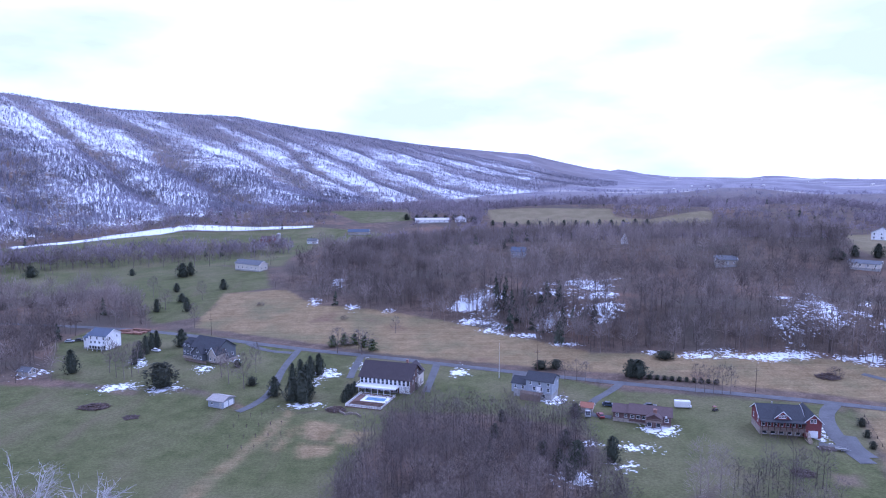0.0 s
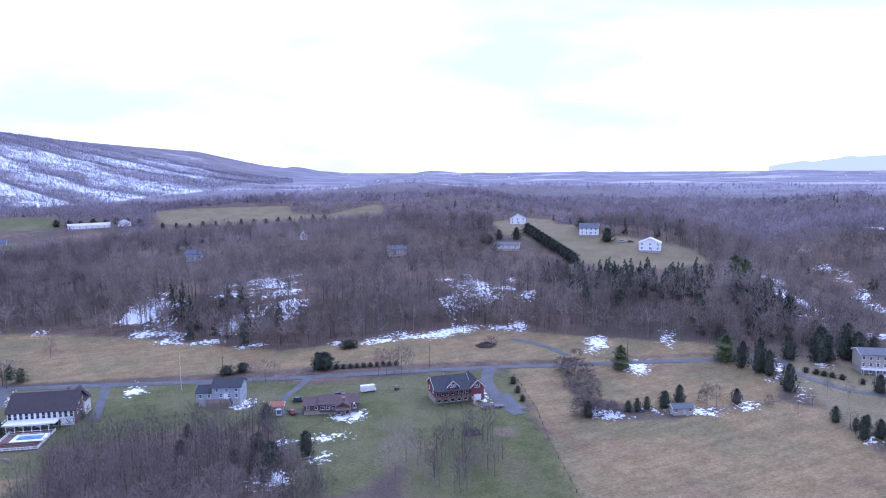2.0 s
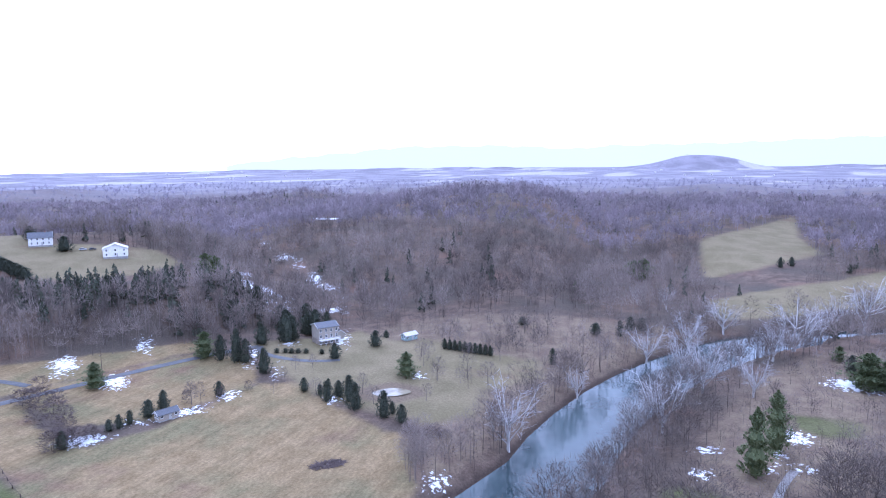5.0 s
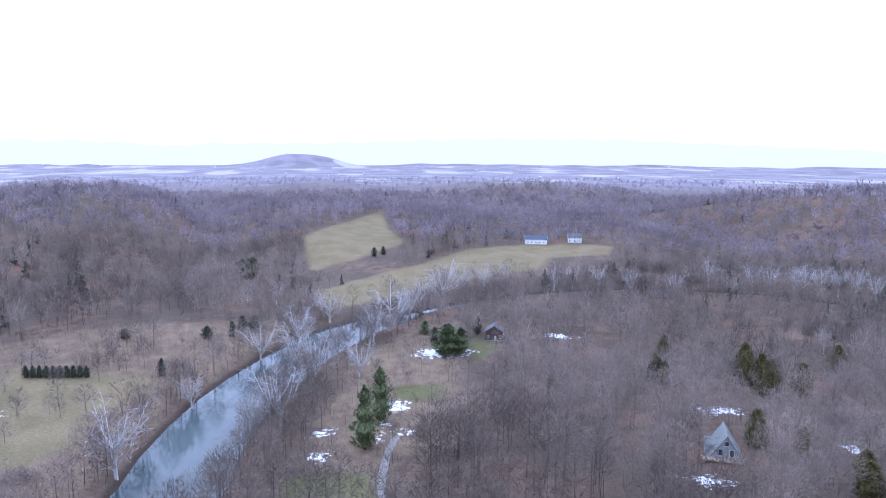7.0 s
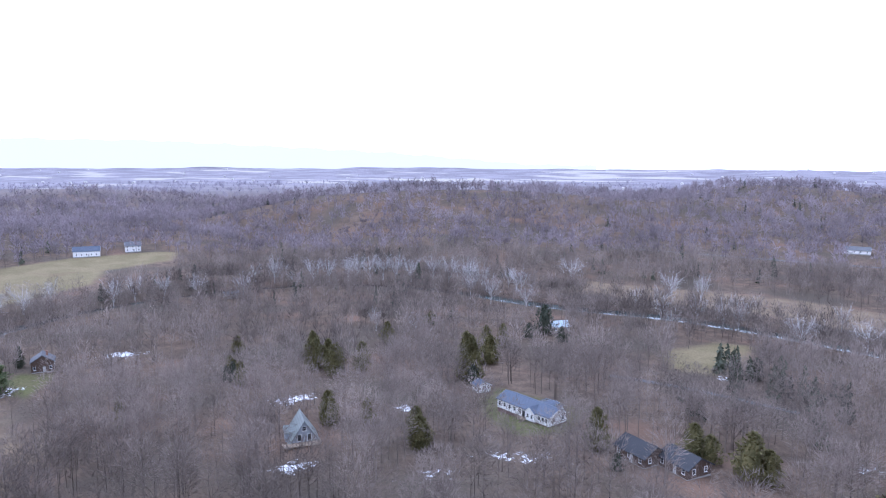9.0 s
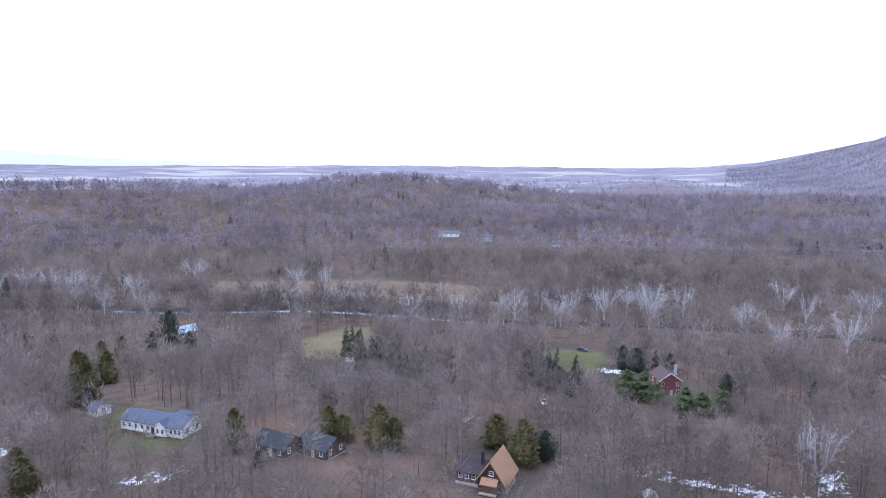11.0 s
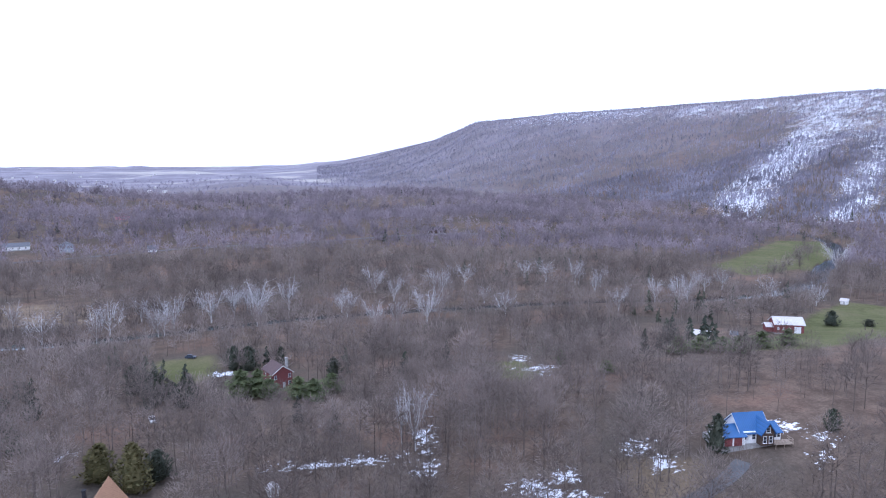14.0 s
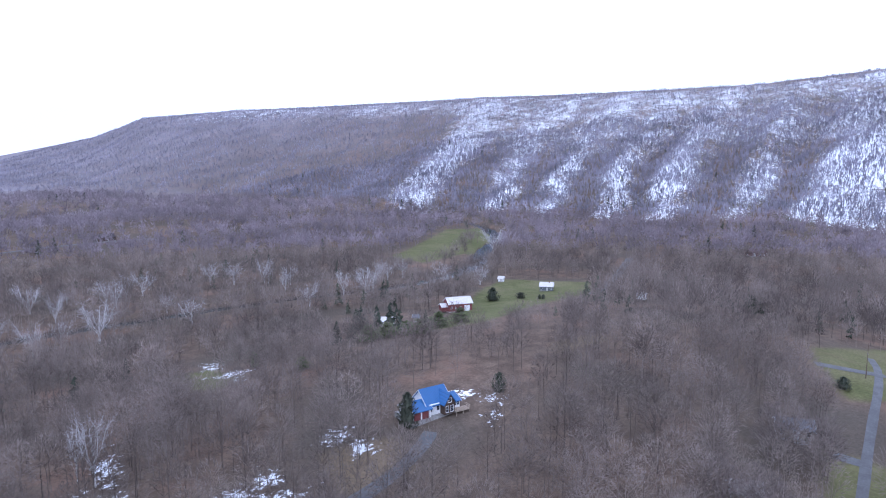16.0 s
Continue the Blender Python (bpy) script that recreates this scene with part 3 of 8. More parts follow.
def far_mountains():
    """The mountains beyond the plain: a long low silhouette on the horizon, its pale haze put in as glow."""
    co, faces, n = [], [], 240
    for i in range(n + 1):
        b = 52 + (150 - 52) * i / n
        up = np.interp(b, [52, 57, 62, 66, 74, 78, 80, 83, 88, 93, 100, 105, 115, 124, 133, 140, 144, 150], [-45, 0, 35, 70, 74, 58, 44, 66, 70, 75, 98, 110, 106, 74, 38, -10, -40, -50])
        r = 4900
        x, y = r * math.sin(radians(b)), r * math.cos(radians(b))
        top = 88 + up + 5 * math.sin(b * 1.9) + 3 * math.sin(b * 4.3 + 1)
        co += [(x, y, -60), (x, y, top), (x * 1.008, y * 1.008, -60), (x * 1.008, y * 1.008, top - 6)]
        if i:
            k = 4 * i
            faces += [(k - 4, k, k + 1, k - 3), (k - 3, k + 1, k + 3, k - 1)]
    n = Nodes("far_mountain_haze_glow", 1.0)
    # no lamp here: an even glow stands in for the haze over the mountains
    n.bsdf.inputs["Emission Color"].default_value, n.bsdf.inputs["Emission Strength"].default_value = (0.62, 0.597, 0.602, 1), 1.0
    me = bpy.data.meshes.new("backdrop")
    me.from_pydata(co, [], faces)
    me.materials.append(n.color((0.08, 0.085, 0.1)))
    return tagged(new("backdrop", me), "mountains on the far horizon with haze painted as pale glow", "backdrop", kind="structure")


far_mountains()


def strip(name, line, width, mat, lift, label, category, flat=None, rounds=2):
    """A ribbon that lies on the land along a line: a road, a drive, the river."""
    pts = chaikin(line, rounds)
    run = []
    for a, b in zip(pts[:-1], pts[1:]):
        n = max(1, int(np.hypot(*(b - a)) / 3))
        run += [a + (b - a) * (i / n) for i in range(n)]
    run.append(pts[-1])
    run = np.array(run)
    d = np.gradient(run, axis=0)
    d /= np.linalg.norm(d, axis=1, keepdims=True) + 1e-9
    side = np.stack([-d[:, 1], d[:, 0]], 1)
    across = np.linspace(-0.5, 0.5, 5)
    w = width * (1 + 0.04 * np.sin(np.arange(len(run)) * 0.7))
    xy = run[:, None, :] + side[:, None, :] * (across[None, :, None] * w[:, None, None])
    z = height(xy[..., 0], xy[..., 1]) + lift + 0.04 * (1 - (across * 2) ** 2) if flat is None else np.full(xy.shape[:2], flat)
    co = np.concatenate([xy, z[..., None]], -1).reshape(-1, 3)
    faces = [(i * 5 + j, i * 5 + j + 1, i * 5 + j + 6, i * 5 + j + 5) for i in range(len(run) - 1) for j in range(4)]
    me = bpy.data.meshes.new(name)
    me.from_pydata(co.tolist(), [], [f[::-1] for f in faces])
    me.materials.append(mat)
    me.shade_smooth()
    return tagged(new(name, me), label, category, kind="structure")


def water_material():
    n = Nodes("river_water", 0.06, 0, 0.5)
    n.bump(n.noise(2.5, 3, (1, 1, 1)), 0.05, 0.25)
    return n.color(n.mix(n.ranged(n.noise(25, 3), 0.35, 0.65), (0.022, 0.038, 0.042), (0.06, 0.085, 0.088)))


def asphalt_material(name="worn_asphalt", base=(0.125, 0.124, 0.126)):
    n = Nodes(name, 0.85, 0, 0.3)
    c = n.mix(n.ranged(n.noise(4, 4), 0.3, 0.7), tuple(v * 0.75 for v in base), base)
    c = n.scaled(c, n.ranged(n.noise(0.5, 4), 0.2, 0.8, 0.85, 1.15))
    n.bump(n.noise(0.2, 3), 0.02)
    return n.color(c)


M_ASPHALT, M_WATER = asphalt_material(), water_material()
M_GRAVEL = plain("gravel_drive", (0.3, 0.28, 0.26), 0.95, size=0.5)
M_SOIL = plain("garden_soil", (0.14, 0.09, 0.07), 0.98, size=0.6, grain=0.45)
strip("river", RIVER, 40, M_WATER, 0, "calm grey-blue river between wooded banks", "river", flat=WATER, rounds=2)
ROADS = []


def road(line, width=4.4, mat=M_ASPHALT, label="narrow grey asphalt lane with worn edges", name="road"):
    ROADS.append([tuple(p) for p in chaikin(line, 1)])
    return strip(name, line, width, mat, 0.12, label, "road")


road([(-260, 372), (-186, 361), (-159, 356), (-110, 336), (-72, 319), (-22, 303), (1, 294), (50, 274), (71, 265), (111, 252), (145, 241), (168, 231), (191, 221), (214, 209), (237, 195), (252, 184)])
road([(71, 265), (65, 256), (54, 243), (50, 230), (58, 227)], 3.2, label="curved asphalt drive to the brick ranch house")
road([(142, 240), (134, 231), (128, 217), (124, 201), (124, 190)], 5, label="broad dark asphalt drive beside the red house")
road([(130, 211), (127, 202), (127, 194)], 5, label="asphalt parking apron below the red house")
road([(126, 200), (121, 202), (117, 204)], 4, label="asphalt turning place before the red house")
road([(-69, 316), (-70, 287), (-67, 257), (-70, 243), (-74, 236)], 3.2, label="asphalt drive down to the grey garage")
road([(-96, 328), (-84, 315), (-71, 312)], 3.2, label="short asphalt drive loop")
road([(-3, 294), (-5, 275), (-7, 257)], 3.2, label="straight asphalt drive beside the poolside house")
road([(-38, 306), (-39, 287), (-39, 275)], 3.2, label="short asphalt drive at the poolside house")
road([(33, 281), (31, 267)], 7, label="short wide asphalt drive at the blue-grey house")
road([(252, 184), (243, 176), (240, 160), (242, 148), (247, 140)], 3.2, label="asphalt drive to the tall grey house")
road([(181, 239), (181, 252), (178, 264), (172, 272)], 3.2, label="narrow lane leaving the road towards the woods")
road([(196, -27), (188, -24), (178, -21.2), (164, -18.4), (150, -17)], 2.3, M_GRAVEL, "pale gravel farm track", "track")
road([(-288, -50), (-269, -43), (-209, -35), (-177, -30), (-140, -25)], 2.6)
road([(-194, -41), (-196, -33)], 4, label="short drive off the lane")
road([(-257, -61), (-264, -50), (-270, -42)], 4, label="asphalt drive between green lawns")
road([(-530, -273), (-453, -242), (-400, -222), (-354, -205)], 6, label="grey lane running towards the ridge")
road([(-124, -119), (-115, -115), (-101, -112), (-88, -112)], 4, label="asphalt drive to the blue-roofed house")
road([(305, -571), (189, -620), (41, -638), (-128, -680), (-313, -696)], 6, label="far lane through the woods")
road([(125, -232), (94, -238), (59, -238)], 4, label="narrow lane among the trees")


# ---------------------------------------------------------------- bare woods
def cone(p, q, r, sides=3):
    """A tapering branch from p to q as a thin pointed prism: triangles (n, 3, 3)."""
    p, q = np.array(p, float), np.array(q, float)
    d = (q - p) / (np.linalg.norm(q - p) + 1e-9)
    u = np.cross(d, (0.31, 0.84, 0.45))
    u /= np.linalg.norm(u)
    v = np.cross(d, u)
    ring = [p + r * (u * math.cos(6.2832 * i / sides) + v * math.sin(6.2832 * i / sides)) for i in range(sides)]
    return [(ring[i], ring[(i + 1) % sides], q) for i in range(sides)]


def blade(p, q, w, rng):
    p, q = np.array(p, float), np.array(q, float)
    u = np.cross(q - p, rng.normal(size=3))
    u = u / (np.linalg.norm(u) + 1e-9) * w * 0.5
    return [(p - u, p + u, q)]


def bare_tree(seed, tall, spread, limbs, boughs, twigs, twig_w, trunk_r, bough_w=0.09, base=0.45):
    """A leafless tree: trunk, rising limbs, boughs and fine twigs, as triangles (n, 3, 3)."""
    rng = np.random.RandomState(seed)
    lean = rng.normal(size=2) * 0.03 * tall
    top = np.array([lean[0], lean[1], tall])
    tris = cone((0, 0, -0.6), top * 0.92, trunk_r, 5 if limbs > 5 else 3)
    tips, spots = [], []
    for i in range(limbs):
        f = rng.uniform(0.3, 0.8)
        a = 2.4 * i + rng.uniform(-0.5, 0.5)
        out = spread * rng.uniform(0.6, 1.05) * (1.15 - 0.55 * f)
        s = top * f
        e = s + np.array([math.cos(a) * out, math.sin(a) * out, tall * rng.uniform(0.16, 0.34)])
        e[2] = min(e[2], tall * 1.02)
        tris += cone(s, e, trunk_r * 0.5 * (1.1 - f * 0.6))
        tips.append((s, e))
    for i in range(boughs):
        s, e = tips[i % len(tips)]
        k = s + (e - s) * rng.uniform(0.35, 0.95)
        d = rng.normal(size=3) * (1, 1, 0.5) + (e - s) / np.linalg.norm(e - s) * 0.9 + (0, 0, 0.6)
        q = k + d / np.linalg.norm(d) * spread * rng.uniform(0.3, 0.62)
        tris += cone(k, q, bough_w)
        spots.append((k, q))
    for i in range(twigs):      # fine twigs fill a domed crown
        a, u = rng.uniform(0, 6.2832), rng.uniform(-0.75, 1.0)
        ring = spread * math.sqrt(max(0.0, 1 - u * u)) * rng.uniform(0.45, 1.0)
        k = np.array([math.cos(a) * ring, math.sin(a) * ring, tall * (base + (0.98 - base) * (u + 0.75) / 1.75)]) + top * (1, 1, 0) * 0.6
        d = rng.normal(size=3) * 0.35 + np.array([math.cos(a) * (1.0 - 0.5 * u), math.sin(a) * (1.0 - 0.5 * u), 0.6 + 0.4 * u])
        tris += blade(k, k + d / np.linalg.norm(d) * spread * rng.uniform(0.24, 0.48), twig_w, rng)
    return np.array(tris)


def fan_tree(seed):
    """A sycamore: a short bole that splits low into long white limbs, spread like a fan. Returns (bole and limbs, branches)."""
    rng, wood, fine = np.random.RandomState(seed), [], []
    wood += cone((0, 0, -0.6), (0.2, 0.1, 11), 0.3, 6)
    for i in range(13):
        a = 2.4 * i + rng.uniform(-0.5, 0.5)
        s = np.array([0.1, 0.05, rng.uniform(1.5, 8.0)])
        out = 5 * rng.uniform(0.35, 1.0)
        e = np.array([math.cos(a) * out, math.sin(a) * out, rng.uniform(12, 18)])
        m = s + (e - s) * 0.5 + np.array([math.cos(a), math.sin(a), -0.6]) * out * 0.22
        wood += cone(s, m, 0.15) + cone(s + (m - s) * 0.8, e, 0.1)
        for j in range(12):
            k = m + (e - m) * rng.uniform(-0.5, 0.9)
            d = rng.normal(size=3) * (0.9, 0.9, 0.5) + (math.cos(a) * 0.7, math.sin(a) * 0.7, 0.9)
            q = k + d / np.linalg.norm(d) * rng.uniform(1.5, 3.4)
            fine += cone(k, q, 0.055)
            for _ in range(2):
                g = k + (q - k) * rng.uniform(0.3, 0.9)
                d2 = rng.normal(size=3) + (0, 0, 0.6)
                fine += blade(g, g + d2 / np.linalg.norm(d2) * rng.uniform(0.8, 1.9), 0.08, rng)
    return np.array(wood), np.array(fine)


BUILT = []      # x, y, radius kept clear of trees round every building and yard


# ---------------------------------------------------------------- single trees
def tri_mesh(name, tris, mat, tint=0.5):
    co = np.asarray(tris, np.float32).reshape(-1, 3)
    me = bpy.data.meshes.new(name)
    me.vertices.add(len(co))
    me.vertices.foreach_set("co", co.ravel())
    me.loops.add(len(co))
    me.loops.foreach_set("vertex_index", np.arange(len(co), dtype=np.int32))
    me.polygons.add(len(co) // 3)
    me.polygons.foreach_set("loop_start", np.arange(0, len(co), 3, dtype=np.int32))
    shade = np.random.RandomState(len(co)).uniform(max(0, tint - 0.5), min(1, tint + 0.5), len(co) // 3)
    me.attributes.new("tint", "FLOAT", "POINT").data.foreach_set("value", np.repeat(shade, 3).astype(np.float32))
    me.update(calc_edges=True)
    me.materials.append(mat)
    return me


def child(name, mesh, parent, label=""):
    ob = new(name, mesh)
    ob.parent = parent
    return tagged(ob, label) if label else ob


def tufted(seed, profile, tufts, size, droop):
    """A crown one unit tall and wide of many small leafy clumps round a ragged core."""
    rng, tris = np.random.RandomState(seed), []
    lump = rng.uniform(0.55, 1.22, (12, 6))
    for i in range(tufts):
        f = rng.uniform(0, 1) ** 1.15
        a = rng.uniform(0, 6.2832)
        r = 0.5 * profile(f) * lump[int(a / 6.2832 * 12) % 12, min(5, int(f * 6))] * rng.uniform(0.72, 1.08)
        p = np.array([math.cos(a) * r, math.sin(a) * r, 0.06 + f * 0.94])
        out = np.array([math.cos(a), math.sin(a), droop + rng.normal() * 0.35])
        side = np.array([-math.sin(a), math.cos(a), rng.normal() * 0.5])
        s = size * rng.uniform(0.6, 1.3)
        q = p - out * s * 0.7
        tris.append((q + side * s * 0.55, q - side * s * 0.55, p + out * s * 0.5))
    for k in range(7):
        f0, f1 = k / 7, (k + 1) / 7
        for j in range(9):
            a0, a1 = j / 9 * 6.2832, (j + 1) / 9 * 6.2832
            r0, r1 = 0.27 * profile(f0), 0.27 * profile(f1)
            c = [np.array([math.cos(a) * r, math.sin(a) * r, 0.06 + f * 0.9]) for a, r, f in ((a0, r0, f0), (a1, r0, f0), (a1, r1, f1), (a0, r1, f1))]
            tris += [(c[0], c[1], c[2]), (c[0], c[2], c[3])]
    return np.array(tris)


M_NEEDLE = {"cedar": tree_material("cedar_foliage", (0.044, 0.052, 0.04), (0.1, 0.108, 0.076), 9),
            "pine": tree_material("pine_foliage", (0.085, 0.105, 0.052), (0.175, 0.195, 0.092), 9),
            "olive": tree_material("juniper_foliage", (0.086, 0.082, 0.037), (0.189, 0.164, 0.074), 9),
            "shrub": tree_material("shrub_foliage", (0.035, 0.04, 0.03), (0.075, 0.075, 0.05), 5)}
M_TRUNK = plain("conifer_bark", (0.13, 0.09, 0.07), 0.95, size=0.3)
CROWNS = {"cedar": (lambda f: (1 - f) ** 0.45 * (0.6 + 0.4 * min(1, f * 4)), 950, 0.05, 0.7),
          "pine": (lambda f: (1 - f) ** 0.55 * (0.5 + 0.5 * min(1, f * 5)) * (0.8 + 0.3 * math.sin(f * 24)), 2000, 0.042, 0.35),
          "olive": (lambda f: (1 - f) ** 0.5 * (0.6 + 0.4 * min(1, f * 4)), 1500, 0.048, 0.5),
          "shrub": (lambda f: math.sqrt(max(0, 1 - (2 * f - 0.85) ** 2 / 1.4)) * 1.0, 760, 0.062, 0.2)}
TREE_WORDS = {"cedar": ("cedar_tree", "dark green red cedar with a dense pointed crown", "tree", "dark cedars"),
              "pine": ("pine_tree", "green white pine with soft layered boughs", "tree", "green pines"),
              "olive": ("juniper_tree", "olive-green juniper with a broad ragged crown", "tree", "olive junipers"),
              "shrub": ("evergreen_shrub", "low rounded dark evergreen shrub on the grass", "shrub", "evergreen shrubs")}
STOCK, USED = {}, {}


def stocked(kind):
    """Five grown shapes of a kind, one unit tall and wide."""
    if kind not in STOCK:
        name, label, category, group = TREE_WORDS[kind]
        profile, tufts, size, droop = CROWNS[kind]
        STOCK[kind] = []
        for i in range(5):
            root = tagged(new(name), label, category, group)
            child("trunk", tri_mesh("trunk", cone((0, 0, -0.05), (0, 0, 0.8), 0.035, 6), M_TRUNK), root)
            child("crown", tri_mesh("crown", tufted(7 * i + len(kind), profile, tufts, size, droop), M_NEEDLE[kind], 0.3 + 0.1 * i), root)
            STOCK[kind].append(root)
    return STOCK[kind]


def set_out(kind, shapes, rows, sink=0.15):
    for x, y, h, w in rows:
        i = USED.get(kind, 0)
        USED[kind] = i + 1
        shape = shapes[i % len(shapes)]
        m = pose(x, y, float(height(x, y)) - sink, 0, 0, i * 137 % 360) @ Matrix.Diagonal((w, w, h, 1))
        if i < len(shapes):
            shape.matrix_basis = m
        else:
            keep = shape.matrix_basis.copy()
            shape.matrix_basis = Matrix.Identity(4)
            copy_thing(shape, m)
            shape.matrix_basis = keep


def plant(kind, *rows):
    BUILT.extend((x, y, max(w * 0.4, 1.5) if kind == "cedar" else max(w * 0.7, 3.0)) for x, y, h, w in rows if kind != "shrub" and x * x + y * y < 120000)
    set_out(kind, stocked(kind), [(x, y, h * 0.92, max(w * 1.2, h * 0.56)) for x, y, h, w in rows])


def bare_stock(kind, words, mats, count, **make):
    if kind not in STOCK:
        STOCK[kind] = []
        for i in range(count):
            if make:
                tris = bare_tree(300 + 11 * i + len(kind), 18, 5, **make)
                k = (5 if make["limbs"] > 5 else 3) + make["limbs"] * 3
                wood, fine = tris[:k], tris[k:]
            else:
                wood, fine = fan_tree(300 + 11 * i)
            shrink = np.array((0.1, 0.1, 1 / 18))
            root = tagged(new(words[0]), *words[1:])
            child("trunk", tri_mesh("trunk", wood * shrink, mats[0]), root)
            child("crown", tri_mesh("crown", fine * shrink, mats[1]), root)
            STOCK[kind].append(root)
    return STOCK[kind]


M_WHITE_BARK = tree_material("white_sycamore_bark", (0.47, 0.45, 0.43), (0.62, 0.6, 0.585), 4)
M_WHITE_TWIG = tree_material("pale_twigs", (0.34, 0.32, 0.31), (0.5, 0.48, 0.475), 4)
M_YARD_BARK = tree_material("yard_tree_bark", (0.13, 0.105, 0.092), (0.22, 0.185, 0.165), 4)
M_BRUSH = tree_material("dead_brush", (0.085, 0.066, 0.06), (0.155, 0.122, 0.108), 4)


def sycamores(*rows):
    stock = bare_stock("sycamore", ("sycamore_tree", "tall bare sycamore with white bark near the river", "tree", "white sycamores"), (M_WHITE_BARK, M_WHITE_TWIG), 6)
    set_out("sycamore", stock, [(x, y, max(h, 10), max(w, 6)) for x, y, h, w in rows])


def yard_trees(*rows):
    stock = bare_stock("yard", ("bare_tree", "leafless grey-brown tree standing alone on a lawn", "tree", "bare yard trees"), (M_YARD_BARK, M_YARD_BARK), 5,
                       limbs=8, boughs=36, twigs=250, twig_w=0.19, trunk_r=0.26, bough_w=0.12, base=0.3)
    set_out("yard", stock, rows)


def brush(*rows):
    stock = bare_stock("brush", ("bare_bush", "tangled leafless brown bush along a field edge", "shrub", "hedgerow bushes"), (M_BRUSH, M_BRUSH), 4,
                       limbs=12, boughs=50, twigs=340, twig_w=0.3, trunk_r=0.16, bough_w=0.16, base=0.1)
    set_out("brush", stock, [(x, y, h * 0.85, w * 0.72) for x, y, h, w in rows], 0.5)


plant("cedar", (-157.5, 280.5, 11.4, 7.2), (-136.4, 293.1, 8.6, 3.9), (-138.6, 303.2, 9.4, 4.0), (-138.7, 310.0, 10.2, 4.1), (-139.0, 316.9, 9.8, 4.1), (-138.2, 321.0, 9.8, 4.2), (-127.3, 323.8, 9.8, 7.7), (-64.8, 252.6, 8.7, 5.9), (-56.6, 247.1, 10.3, 7.1), (-52.5, 245.3, 13.1, 8.8), (-52.2, 251.5, 14.3, 8.1), (-52.5, 279.5, 10.3, 5.9), (-61.9, 271.1, 8.6, 3.9), (-60.4, 279.4, 7.8, 4.0), (-55.5, 276.4, 10.2, 5.4), (-36.3, 251.6, 6.1, 4.0), (-147.2, 450.5, 8.1, 6.4), (-168.9, 394.8, 8.9, 5.1), (-151.5, 395.6, 9.5, 5.7), (-163.2, 418.6, 6.2, 6.8))
plant("cedar", (-192.0, 496.9, 11.7, 11.6), (-238.4, 516.4, 5.8, 5.7), (-188.3, 502.8, 10.9, 7.2), (-320.8, 524.2, 10.4, 11.3), (-266.7, 404.8, 8.3, 6.5), (-177.0, 446.2, 6.6, 5.6), (19.8, 224.3, 5.1, 3.6), (33.0, 186.8, 6.8, 4.5), (38.4, 188.0, 8.8, 7.0), (49.1, 190.3, 8.9, 5.7), (45.4, 226.9, 6.1, 4.9), (80.1, 272.8, 8.2, 10.8), (76.9, 272.9, 8.7, 5.9), (251.7, 434.2, 8.4, 11.7), (264.5, 435.3, 8.6, 6.8), (277.2, 431.2, 9.5, 8.5), (16.3, 210.5, 5.3, 4.2), (37.6, 202.6, 6.0, 4.8), (29.7, 196.6, 5.1, 4.0), (35.1, 179.7, 7.4, 5.0))
plant("cedar", (230.2, 188.0, 12.3, 6.7), (230.6, 180.0, 15.8, 6.6), (230.7, 175.6, 11.5, 6.0), (222.4, 160.8, 11.5, 6.7), (255.3, 185.1, 10.6, 8.1), (263.6, 177.3, 16.9, 10.9), (269.5, 177.8, 12.6, 8.3), (285.9, 175.2, 14.2, 10.3), (290.5, 171.3, 12.5, 6.3), (285.1, 179.5, 11.8, 8.6), (248.2, 143.0, 7.7, 5.9), (271.4, 135.3, 8.1, 6.3), (289.9, 138.6, 4.0, 3.9), (172.4, 171.9, 6.8, 5.6), (177.7, 170.4, 8.7, 4.8), (196.6, 162.1, 6.1, 4.5), (158.8, 175.3, 4.4, 3.3), (161.5, 173.8, 5.3, 3.3), (165.5, 173.3, 5.4, 3.4), (143.2, 177.5, 6.5, 4.9))
plant("cedar", (210.4, 134.7, 6.0, 3.9), (209.7, 127.5, 4.6, 3.0), (204.7, 121.8, 8.5, 4.6), (214.6, 126.8, 5.1, 2.6), (210.5, 120.2, 6.8, 4.7), (207.7, 114.3, 10.7, 5.9), (201.6, 108.7, 10.8, 6.1), (198.6, 96.4, 10.6, 5.5), (202.7, 95.1, 5.1, 2.8), (196.9, 89.1, 7.1, 4.6), (279.8, 104.7, 5.4, 3.3), (279.7, 102.2, 5.3, 3.3), (279.5, 99.8, 5.3, 3.3), (279.4, 97.3, 5.3, 3.3), (279.3, 94.9, 5.3, 3.3), (279.2, 92.5, 5.3, 3.3), (279.1, 90.1, 5.3, 3.3), (279.0, 87.7, 5.3, 3.3), (278.9, 85.3, 5.3, 3.3), (278.8, 83.0, 5.2, 3.3))
